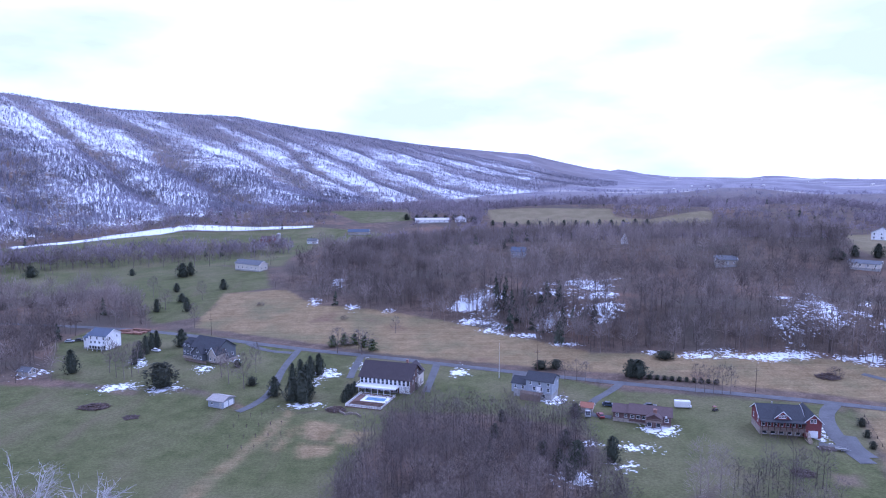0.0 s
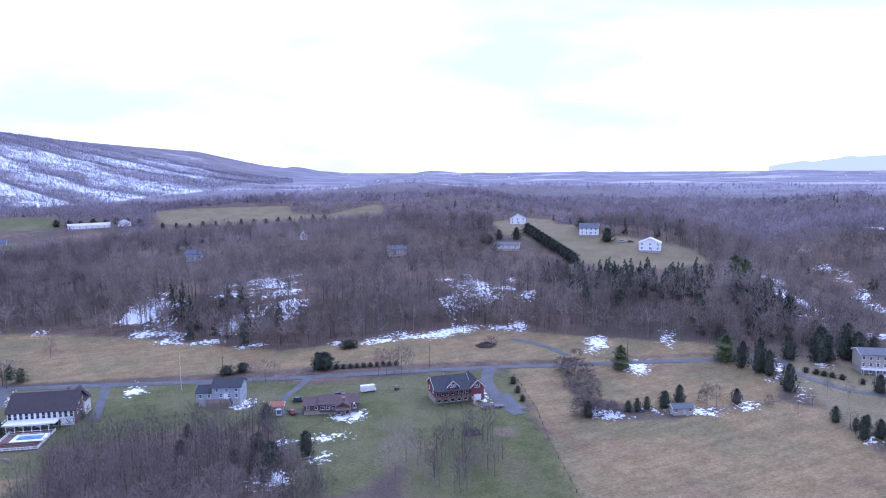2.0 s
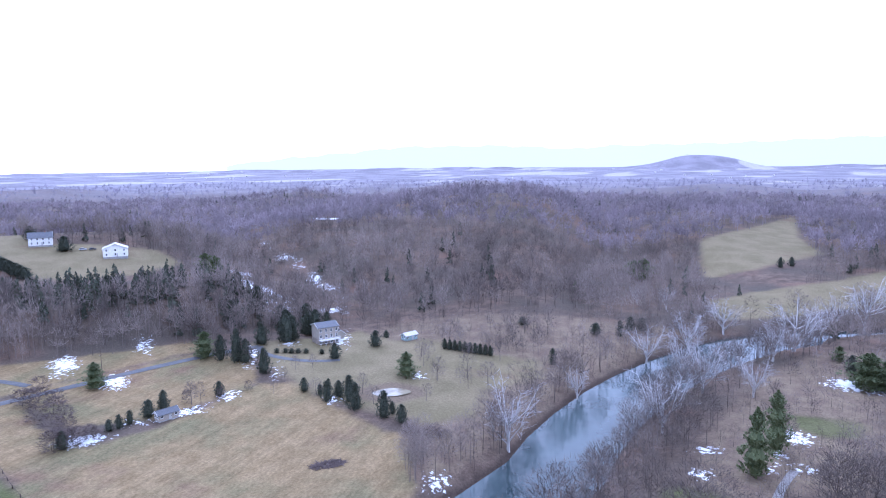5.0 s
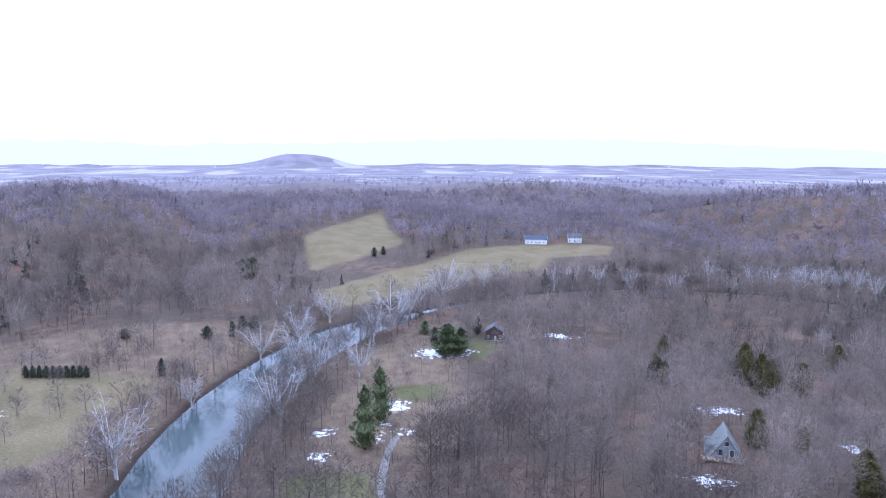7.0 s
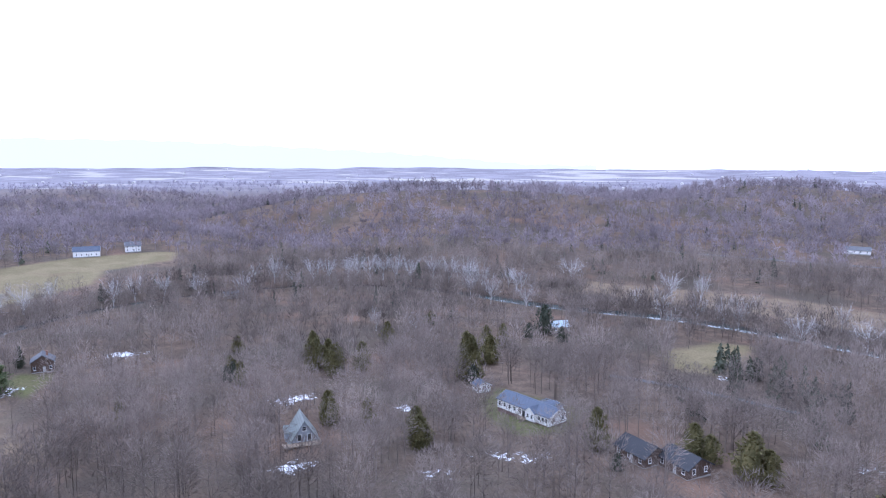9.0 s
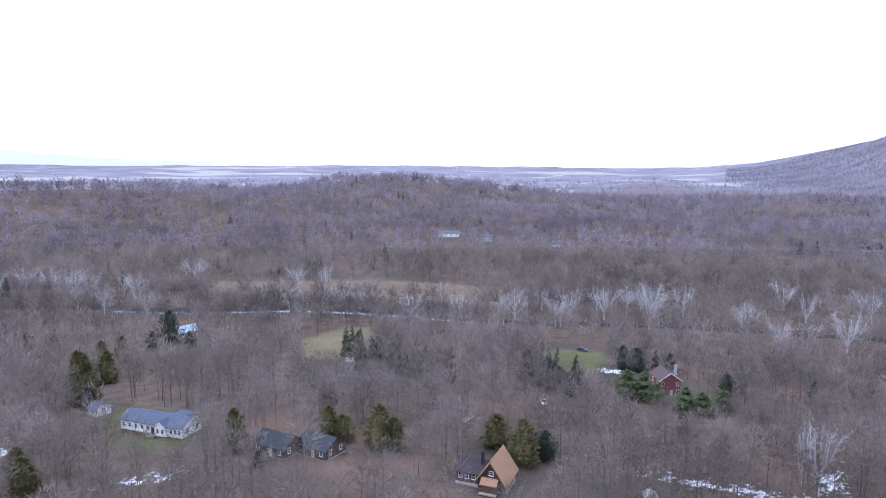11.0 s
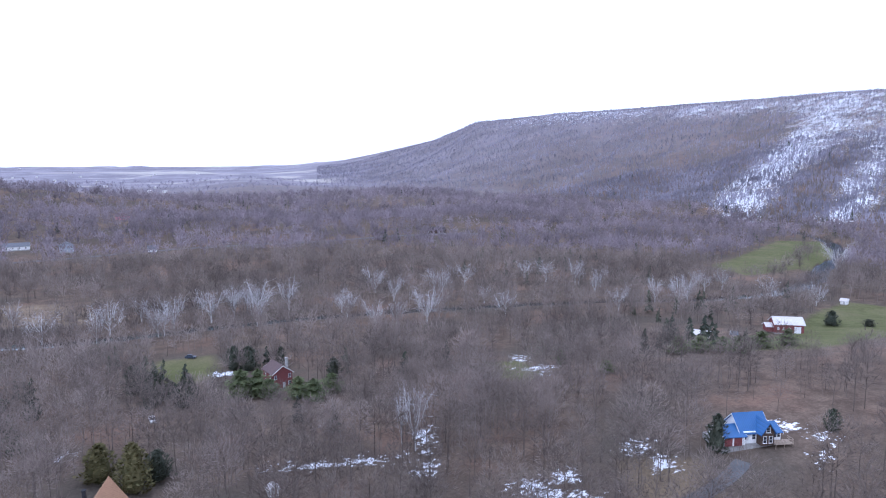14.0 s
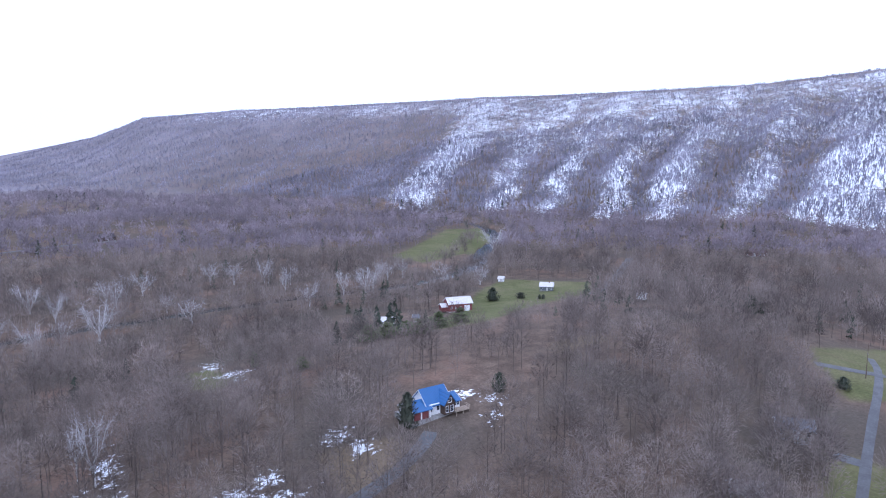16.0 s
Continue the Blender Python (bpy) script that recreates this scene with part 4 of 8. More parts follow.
plant("cedar", (277.3, 55.2, 8.2, 3.9), (330.3, 33.2, 8.8, 4.5), (342.8, 29.6, 7.9, 6.5), (344.7, 24.1, 7.3, 7.1), (330.1, 44.8, 6.5, 6.8), (541.2, -57.0, 8.3, 5.5), (548.2, -65.1, 7.5, 5.5), (535.2, -99.6, 7.4, 5.5), (332.6, 81.8, 4.8, 5.8), (309.2, -81.8, 10.2, 4.4), (299.3, -58.9, 8.2, 5.8), (75.6, -145.8, 5.3, 3.9), (87.5, -262.4, 8.5, 5.8), (83.0, -270.0, 10.2, 6.8), (70.9, -259.3, 7.8, 4.7), (58.8, -254.2, 5.7, 8.2), (46.9, -243.2, 4.1, 5.6), (52.1, -229.5, 4.8, 3.7), (10.5, -241.4, 13.4, 8.5), (17.8, -257.3, 11.8, 9.0))
plant("cedar", (1.8, -235.4, 10.1, 7.0), (-0.9, -241.7, 9.9, 6.4), (8.5, -173.4, 6.3, 5.7), (230.2, -131.9, 8.7, 4.6), (231.7, -129.9, 7.3, 4.2), (151.6, -181.3, 8.7, 6.2), (239.0, -267.2, 7.5, 4.3), (241.8, -254.7, 6.8, 6.6), (184.8, -275.3, 16.4, 11.3), (185.7, -263.9, 8.6, 7.2), (169.8, -267.9, 8.5, 7.1), (-36.1, -274.7, 9.5, 6.2), (-23.3, -274.3, 11.0, 9.5), (-17.8, -277.1, 11.1, 7.2), (-53.1, -253.1, 9.0, 6.8), (10.6, -249.9, 10.6, 6.6), (12.2, -238.0, 8.9, 6.3), (5.2, -247.1, 6.8, 7.8), (-0.1, -241.7, 7.6, 6.4), (7.8, -173.8, 8.7, 7.9))
plant("cedar", (-180.4, -230.4, 8.3, 5.0), (-303.2, -241.4, 8.7, 8.5), (-121.7, -125.5, 10.9, 6.3), (-154.1, -119.9, 6.6, 4.8), (-317.4, -218.5, 3.3, 2.6), (-317.9, -216.4, 3.3, 2.6), (294.1, 441.5, 8.9, 10.6), (292.1, 433.6, 8.8, 10.5), (290.3, 426.3, 8.7, 10.3), (288.8, 419.4, 8.5, 10.2), (287.5, 412.9, 8.5, 10.1), (286.2, 406.6, 8.4, 10.0), (285.1, 400.5, 8.3, 9.9), (283.9, 394.6, 8.2, 9.7), (282.9, 388.8, 8.1, 9.6), (281.8, 383.1, 8.0, 9.5), (280.8, 377.5, 7.9, 9.4), (279.7, 372.0, 7.9, 9.3), (278.7, 366.6, 7.8, 9.3), (277.6, 361.3, 7.7, 9.2))
plant("cedar", (339.0, 432.3, 11.0, 10.1), (328.3, 389.0, 11.1, 11.9), (252.4, 436.8, 5.9, 5.9), (255.0, 432.8, 5.9, 5.9), (275.8, 429.0, 5.1, 5.1), (272.6, 215.4, 15.2, 9.5), (295.6, 216.2, 15.9, 11.2), (292.4, 199.4, 13.6, 9.0), (286.0, 286.5, 9.0, 6.8), (272.7, 315.2, 8.5, 6.3), (298.1, 267.7, 9.6, 7.4), (278.8, 301.3, 8.4, 6.9), (261.5, 334.6, 8.0, 6.4), (303.7, 191.2, 12.5, 9.2), (303.8, 234.1, 13.3, 8.4), (65.2, 896.4, 8.3, 6.7), (80.3, 890.6, 8.2, 6.7), (95.3, 885.1, 8.2, 6.7), (111.5, 891.5, 8.2, 6.7), (126.3, 886.1, 8.2, 6.7))
plant("cedar", (140.9, 880.4, 8.2, 6.7), (157.4, 887.0, 8.3, 6.7), (171.7, 881.2, 8.2, 6.7), (185.9, 875.3, 8.2, 6.7), (202.7, 882.3, 8.3, 6.8), (216.8, 876.9, 8.3, 6.8), (230.8, 871.9, 8.3, 6.7), (248.0, 879.3, 8.4, 6.8), (262.1, 874.9, 8.4, 6.8), (-51.7, 965.7, 9.7, 11.3), (-37.5, 953.2, 9.5, 11.1), (-23.8, 940.6, 9.4, 10.9), (-10.6, 953.6, 9.5, 11.1), (2.8, 940.1, 9.4, 10.9), (16.2, 951.7, 9.5, 11.1), (29.3, 938.1, 9.4, 10.9), (41.9, 925.7, 9.3, 10.8), (-241.6, -48.7, 4.5, 5.1), (-328.5, -114.0, 8.9, 6.4), (-328.2, -106.4, 10.7, 7.6))
plant("cedar", (-349.6, -108.8, 9.4, 6.8), (-351.3, -127.0, 9.6, 6.9))
plant("shrub", (-111.8, 261.9, 11.3, 11.3), (-77.0, 265.6, 4.0, 4.3), (99.0, 297.5, 3.9, 7.5), (42.0, 286.3, 4.2, 6.0), (48.5, 286.0, 4.7, 5.5), (84.3, 270.4, 2.3, 2.2), (87.0, 269.6, 2.3, 2.2), (89.8, 268.8, 2.3, 2.2), (92.5, 268.0, 2.3, 2.2), (95.2, 267.2, 2.3, 2.2), (97.9, 266.5, 2.3, 2.2), (100.6, 265.7, 2.3, 2.2), (103.2, 265.0, 2.3, 2.2), (105.9, 264.2, 2.3, 2.2), (108.5, 263.5, 2.3, 2.2), (139.9, 219.6, 3.4, 2.7), (135.8, 209.9, 3.0, 2.2), (132.0, 200.9, 2.9, 2.1), (-90.2, 290.0, 3.8, 3.7), (-11.2, 260.6, 3.4, 2.7))
plant("shrub", (246.5, 171.0, 2.4, 2.3), (248.0, 167.5, 2.4, 2.6), (248.6, 164.8, 2.4, 2.6), (249.4, 162.0, 2.4, 2.6), (250.7, 158.8, 2.4, 2.6), (252.1, 151.7, 2.4, 2.3), (-317.8, -232.2, 4.1, 5.3))
plant("pine", (188.2, 213.2, 11.3, 9.9), (230.6, 196.6, 13.0, 11.5), (239.3, 105.9, 11.1, 10.0), (188.5, -16.6, 21.1, 9.3), (209.3, -23.5, 20.3, 9.4), (280.1, -60.0, 15.0, 14.9), (314.5, -57.1, 7.4, 6.6), (502.7, 42.0, 12.8, 21.2), (489.9, 33.9, 16.7, 16.5), (429.9, 71.7, 9.7, 5.9), (279.1, -61.2, 15.5, 12.4), (280.4, -66.9, 13.0, 11.5), (-17.4, -239.9, 11.2, 12.7), (-23.4, -241.6, 10.4, 10.6), (-36.1, -232.0, 8.8, 10.3), (-40.6, -227.3, 8.7, 10.2), (-27.0, -236.9, 7.5, 9.2), (-48.7, -235.7, 7.6, 9.3), (-183.2, -212.1, 8.5, 10.6), (-191.4, -209.1, 7.6, 10.7))
plant("pine", (-196.9, -203.0, 7.0, 9.7), (-198.0, -195.8, 7.9, 9.6), (-214.6, -201.0, 7.8, 11.1), (-228.4, -200.5, 8.0, 10.4), (-140.3, -199.1, 5.3, 6.8), (-137.4, -225.8, 7.2, 4.6), (335.4, 281.5, 16.4, 18.4), (320.9, 262.6, 17.7, 14.0))
plant("olive", (85.7, -153.3, 13.1, 7.3), (65.5, -167.4, 10.6, 8.1), (61.3, -167.1, 8.7, 6.4), (50.6, -165.1, 13.7, 9.4), (46.8, -166.8, 9.6, 6.9), (219.2, -161.5, 17.3, 8.0), (217.6, -167.8, 12.5, 7.1), (159.7, -123.5, 9.7, 5.4), (123.1, -125.4, 8.7, 7.3), (184.6, -218.7, 10.3, 8.9), (229.1, -212.2, 8.3, 7.0), (21.1, -177.2, 10.6, 9.7), (12.7, -167.8, 13.6, 9.2), (267.0, -155.9, 8.3, 5.8), (234.2, -173.5, 11.5, 7.5), (210.2, -166.5, 12.2, 7.5), (210.1, -179.5, 10.0, 7.2), (232.1, -214.3, 10.1, 7.0), (165.3, -126.8, 9.9, 4.8), (148.4, -128.4, 9.5, 5.3))
plant("olive", (122.6, -124.5, 10.4, 7.0), (176.4, -206.8, 14.8, 9.4), (168.6, -212.3, 13.3, 9.4), (241.7, -254.1, 8.0, 6.6), (238.5, -135.8, 9.0, 4.8), (224.7, -87.2, 8.1, 3.0), (239.3, -176.6, 10.7, 7.7), (211.7, -164.4, 8.8, 6.1), (164.2, -127.2, 9.9, 4.1), (123.3, -125.9, 8.7, 5.4), (176.6, -210.4, 12.4, 7.1), (154.8, -186.8, 9.8, 5.9), (236.5, -136.3, 7.4, 5.2), (213.7, -82.3, 7.8, 3.2))
plant("olive", (216.6, -159.4, 13, 7.5), (203.5, -159.6, 14, 8), (158.8, -122.3, 12, 6), (159.4, -185.1, 14, 7.5), (153.0, -184.4, 13, 7), (179.4, -210.4, 12, 7), (214.5, -199.3, 11, 6), (221.1, -130.2, 11, 6), (198.2, -169.0, 12, 6.5), (190.3, -236.5, 11, 6.5), (184.2, -241.4, 12, 7), (127.5, -128.1, 11, 6.5))
plant("cedar", (-37.3, 246.2, 5.4, 2.8), (-36.8, 248.8, 5.4, 2.8), (-36.2, 251.5, 5.4, 2.8), (-35.4, 254.2, 5.4, 2.8), (-34.7, 257.0, 5.4, 2.8))
plant("pine", (-53.6, 322.2, 6.5, 6.0), (-48.4, 324.5, 6.5, 6.0), (-43.4, 324.9, 6.5, 6.0), (-38.2, 321.5, 6.5, 6.0), (-33.8, 315.5, 6.5, 6.0))
sycamores((194, 52, 22.0, 20.1), (217, 8, 22.4, 19.4), (304, 19, 19.4, 18.5), (249, 40, 14.5, 12.0), (332, 2, 21.0, 20.0), (261, -4, 21.6, 18.2), (361, -14, 18.1, 21.6), (330, -42, 24.0, 28.5), (377, -60, 21.2, 20.8), (398, -83, 29.0, 31.1), (397, 15, 14.1, 10.1), (411, 32, 11.0, 9.1), (296, 4, 21.6, 18.0), (427, -166, 18.7, 13.9), (429, -180, 19.0, 14.1), (402, -186, 18.1, 13.5), (385, -199, 17.7, 13.2), (373, -223, 17.7, 13.2), (411, -271, 20.0, 14.9), (396, -294, 20.1, 14.9))
sycamores((260, -21, 17, 15), (310, -32, 18, 15), (393, -69, 18, 16), (416, -99, 18, 15), (423, -116, 17, 14), (432, -132, 17, 13))
sycamores((390, -303, 20.1, 15.0), (381, -314, 20.1, 15.0), (378, -319, 20.1, 15.0), (370, -325, 20.0, 14.9), (363, -331, 20.0, 14.9), (357, -338, 20.0, 14.9), (345, -342, 19.8, 14.8), (331, -350, 19.6, 14.6), (320, -355, 19.4, 14.5), (307, -355, 19.1, 14.3), (301, -355, 19.0, 14.2), (290, -356, 18.7, 14.0), (266, -362, 18.3, 13.7), (251, -224, 12.7, 7.5), (236, -237, 9.6, 9.7), (259, -418, 17.4, 18.2), (184, -418, 16.2, 15.4), (163, -415, 19.0, 13.5), (160, -366, 12.8, 15.6), (89, -379, 10.4, 9.9))
sycamores((65, -372, 16.9, 19.3), (35, -374, 19.5, 17.9), (21, -390, 12.6, 8.6), (5, -378, 19.0, 16.1), (-14, -382, 20.5, 19.5), (-26, -384, 19.2, 13.1), (-39, -385, 20.7, 23.0), (-57, -392, 19.8, 13.4), (-86, -384, 14.0, 13.4), (-117, -422, 17.9, 18.5), (-141, -437, 10.6, 11.6), (-157, -421, 14.3, 16.7), (-172, -427, 14.7, 13.2), (-182, -427, 16.4, 15.7), (-91, -329, 15.3, 12.8), (-105, -337, 13.9, 13.3), (-120, -332, 23.4, 21.1), (-174, -377, 11.8, 10.6), (-167, -334, 14.7, 15.9), (-228, -426, 16.2, 14.7))
sycamores((-238, -413, 16.0, 16.1), (-251, -396, 19.1, 11.9), (-57, -167, 21.0, 9.0), (-55, -173, 17.2, 5.9), (-254, -396, 12.5, 9.5), (-262, -382, 14.8, 11.7), (-233, -321, 14.8, 13.4), (-268, -333, 17.5, 13.0), (-267, -311, 22.6, 17.4), (-337, -351, 13.8, 12.3), (-341, -317, 14.8, 14.1), (-352, -291, 15.4, 11.5), (-481, -382, 22.7, 25.7), (-99, 151, 20.6, 18.3), (-82, 151, 17.7, 16.0))
yard_trees((-186.0, 431.0, 14.1, 7.9), (-165.9, 399.9, 13.0, 8.8), (-152.3, 423.8, 12.0, 6.8), (-160.6, 360.8, 12.0, 7.4), (-134.3, 359.9, 13.7, 6.5), (-79.9, 282.0, 13.3, 5.6), (-92.5, 275.5, 13.2, 6.5), (-78.8, 260.7, 14.9, 6.6), (-86.7, 266.8, 12.8, 6.8), (-141.8, 281.2, 14.8, 7.0), (-135.9, 274.8, 15.5, 6.9), (-131.2, 271.8, 15.3, 6.2), (-129.4, 274.9, 14.3, 6.8), (-129.6, 281.2, 14.0, 5.9), (-49.9, 311.9, 12.0, 10.9), (-38.1, 309.2, 12.4, 13.4), (49.4, 268.9, 9.0, 5.7), (54.1, 268.7, 9.0, 5.2), (57.6, 268.6, 8.5, 4.8), (96.1, 252.3, 11.8, 4.7))
yard_trees((99.5, 251.6, 11.9, 5.2), (103.2, 252.2, 11.4, 4.7), (106.2, 251.6, 11.5, 5.2), (109.4, 251.6, 11.0, 5.2), (60.6, 257.7, 4.8, 3.7), (185.9, 165.3, 8.2, 4.8), (208.7, 128.4, 6.8, 5.2), (216.5, 147.0, 5.7, 4.1), (254.2, 104.5, 7.5, 5.7), (239.8, 93.5, 6.6, 4.5), (208.2, 105.0, 7.4, 5.4), (240.8, 83.8, 7.0, 4.0), (236.1, 79.0, 7.8, 3.9), (-363.0, 566.8, 15.3, 11.2), (-350.2, 566.8, 15.2, 11.1), (-337.4, 566.9, 15.0, 11.0), (-324.6, 567.0, 14.9, 10.9), (-311.8, 567.1, 14.8, 10.8), (-299.0, 567.1, 14.6, 10.7), (-286.0, 566.8, 14.5, 10.6))
yard_trees((-272.8, 566.1, 14.3, 10.5), (-259.4, 564.7, 14.2, 10.4), (-245.7, 562.6, 14.0, 10.3), (-231.7, 559.5, 13.8, 10.1), (-217.5, 555.5, 13.6, 10.0), (-203.2, 550.9, 13.4, 9.8), (-189.1, 546.1, 13.2, 9.7), (-175.2, 541.5, 13.0, 9.5), (-161.6, 537.0, 12.8, 9.4), (-148.4, 532.9, 12.6, 9.3), (-135.3, 529.0, 12.5, 9.1), (-24.8, 344.0, 9.3, 5.9), (-184.4, 298.7, 12.6, 7.8), (-196.9, 338.9, 14.0, 8.6), (215.4, 112.9, 8.1, 5.1), (239.7, 93.0, 9.4, 6.7), (289.0, 105.9, 11.1, 9.5), (285.2, 99.9, 9.3, 6.8), (246.6, 82.8, 14.3, 6.8), (242.2, 73.0, 9.3, 8.0))
yard_trees((263.9, 106.2, 7.8, 5.9), (264.7, 109.9, 8.8, 6.4), (218.4, 89.0, 6.6, 5.0), (273.1, 77.0, 10.3, 6.4), (318.6, 77.5, 13.6, 7.3), (314.2, 72.2, 13.4, 7.2), (302.1, 79.4, 14.1, 6.4), (286.1, 72.9, 10.7, 6.1), (287.2, 63.6, 13.3, 6.6), (319.9, 66.4, 14.7, 7.3), (204.8, 144.1, 6.9, 3.5), (185.8, 165.4, 9.2, 4.4), (187.9, 163.0, 8.2, 3.9), (229.3, 150.4, 6.5, 3.8), (233.9, 145.4, 6.0, 3.8))
brush((165.5, 222.5, 8.2, 10.6), (166.7, 215.7, 9.5, 11.9), (157.3, 206.7, 6.8, 9.1), (152.0, 192.6, 7.8, 10.8), (153.8, 187.4, 7.7, 8.5), (141.1, 178.3, 8.1, 10.9), (146.1, 176.2, 6.9, 8.1), (152.7, 176.6, 5.4, 6.2), (151.9, 172.2, 4.5, 4.9), (204.9, 155.3, 4.9, 4.5), (194.4, 159.9, 5.7, 4.8), (186.1, 168.0, 6.6, 4.8), (193.3, 75.9, 3.7, 7.5), (159.5, 269.6, 5.4, 9.1), (-54.7, 370.2, 3.2, 6.4), (-110.7, 406.7, 2.8, 7.1), (167.7, 221.7, 7.2, 10.6), (177.2, 228.1, 8.5, 10.0), (163.4, 205.2, 8.2, 11.4), (159.3, 195.0, 7.5, 10.1))
brush((141.4, 179.5, 8.1, 10.1), (145.4, 177.6, 6.9, 8.9), (149.7, 177.2, 6.2, 8.2), (154.4, 178.0, 5.0, 6.2), (170.9, 212.7, 7.1, 9.5), (190.7, 83.1, 3.0, 7.5), (190.8, 76.4, 3.3, 9.2), (190.6, 71.5, 3.3, 7.3))


# ---------------------------------------------------------------- buildings
M_SIDING = {"white": banded("white_siding", (0.86, 0.86, 0.84), 0.2, deep=0.1), "cream": banded("cream_siding", (0.62, 0.58, 0.5), 0.2, deep=0.15),
            "grey": banded("blue_grey_siding", (0.36, 0.39, 0.43), 0.2, deep=0.2), "dark": banded("dark_grey_siding", (0.13, 0.14, 0.15), 0.2, deep=0.2),
            "red": banded("barn_red_siding", (0.19, 0.06, 0.058), 0.2, deep=0.25), "brick": banded("brown_red_brick", (0.15, 0.095, 0.082), 0.08, deep=0.3),
            "stone": plain("tan_stone_wall", (0.36, 0.31, 0.26), 0.95, size=0.3, grain=0.4), "log": banded("dark_log_wall", (0.09, 0.06, 0.045), 0.3, deep=0.45),
            "tan": banded("tan_siding", (0.4, 0.36, 0.3), 0.2, deep=0.2), "teal": banded("pale_teal_siding", (0.33, 0.45, 0.45), 0.2, deep=0.2),
            "pink": banded("faded_pink_siding", (0.5, 0.25, 0.28), 0.2, deep=0.2)}
M_ROOF = {"black": banded("black_shingles", (0.05, 0.052, 0.06), 0.16, deep=0.35), "brown": banded("brown_shingles", (0.06, 0.047, 0.05), 0.16, deep=0.35),
          "russet": banded("russet_shingles", (0.115, 0.078, 0.074), 0.16, deep=0.35), "grey": banded("grey_shingles", (0.14, 0.145, 0.16), 0.16, deep=0.3),
          "bluegrey": banded("blue_grey_shingles", (0.1, 0.12, 0.165), 0.16, deep=0.3), "blue": banded("blue_metal_roof", (0.045, 0.125, 0.3), 0.5, "X", 0.45, 0.25),
          "pale": banded("weathered_tin_roof", (0.6, 0.57, 0.55), 0.6, "X", 0.5, 0.2), "teal": banded("pale_green_roof", (0.25, 0.275, 0.265), 0.5, "X", 0.5, 0.25),
          "orange": banded("cedar_shake_roof", (0.4, 0.23, 0.13), 0.2, deep=0.35), "tan": banded("tan_metal_roof", (0.36, 0.33, 0.3), 0.5, "X", 0.6, 0.2), "terracotta": banded("terracotta_roof", (0.34, 0.15, 0.09), 0.2, deep=0.3), "ltblue": banded("light_blue_roof", (0.45, 0.55, 0.62), 0.5, "X", 0.5, 0.2)}
M_TRIM = plain("white_trim", (0.78, 0.78, 0.77), 0.6, grain=0.08, vary=0.08)
M_CONCRETE = plain("concrete", (0.38, 0.37, 0.35), 0.9)
M_DECK = banded("weathered_deck", (0.26, 0.2, 0.16), 0.15, "X", 0.9, 0.4)
M_DECK_PALE = banded("pale_new_deck", (0.42, 0.34, 0.26), 0.15, "X", 0.85, 0.35)
M_DOOR = plain("painted_door", (0.55, 0.54, 0.52), 0.6, grain=0.1)
M_DARK = plain("dark_void", (0.03, 0.03, 0.035), 0.7)
M_CHIMNEY = banded("chimney_brick", (0.3, 0.17, 0.13), 0.08, deep=0.35)


def glass_material():
    n = Nodes("window_glass", 0.08, 0, 0.6)
    return n.color(n.mix(n.ranged(n.noise(1.5, 2), 0.4, 0.6), (0.02, 0.024, 0.03), (0.05, 0.058, 0.07)))


M_GLASS = glass_material()


def boxes_mesh(name, rows, mat):
    """One mesh of upright boxes: (x0, x1, y0, y1, z0, z1) each."""
    co, faces = [], []
    for x0, x1, y0, y1, z0, z1 in rows:
        k = len(co)
        co += [(x, y, z) for z in (z0, z1) for x, y in ((x0, y0), (x1, y0), (x1, y1), (x0, y1))]
        faces += [tuple(k + i for i in f) for f in ((3, 2, 1, 0), (4, 5, 6, 7), (0, 1, 5, 4), (1, 2, 6, 5), (2, 3, 7, 6), (3, 0, 4, 7))]
    me = bpy.data.meshes.new(name)
    me.from_pydata(co, [], faces)
    me.materials.append(mat)
    return me


def faces_mesh(name, co, faces, mat):
    me = bpy.data.meshes.new(name)
    me.from_pydata(co, [], faces)
    me.materials.append(mat)
    return me


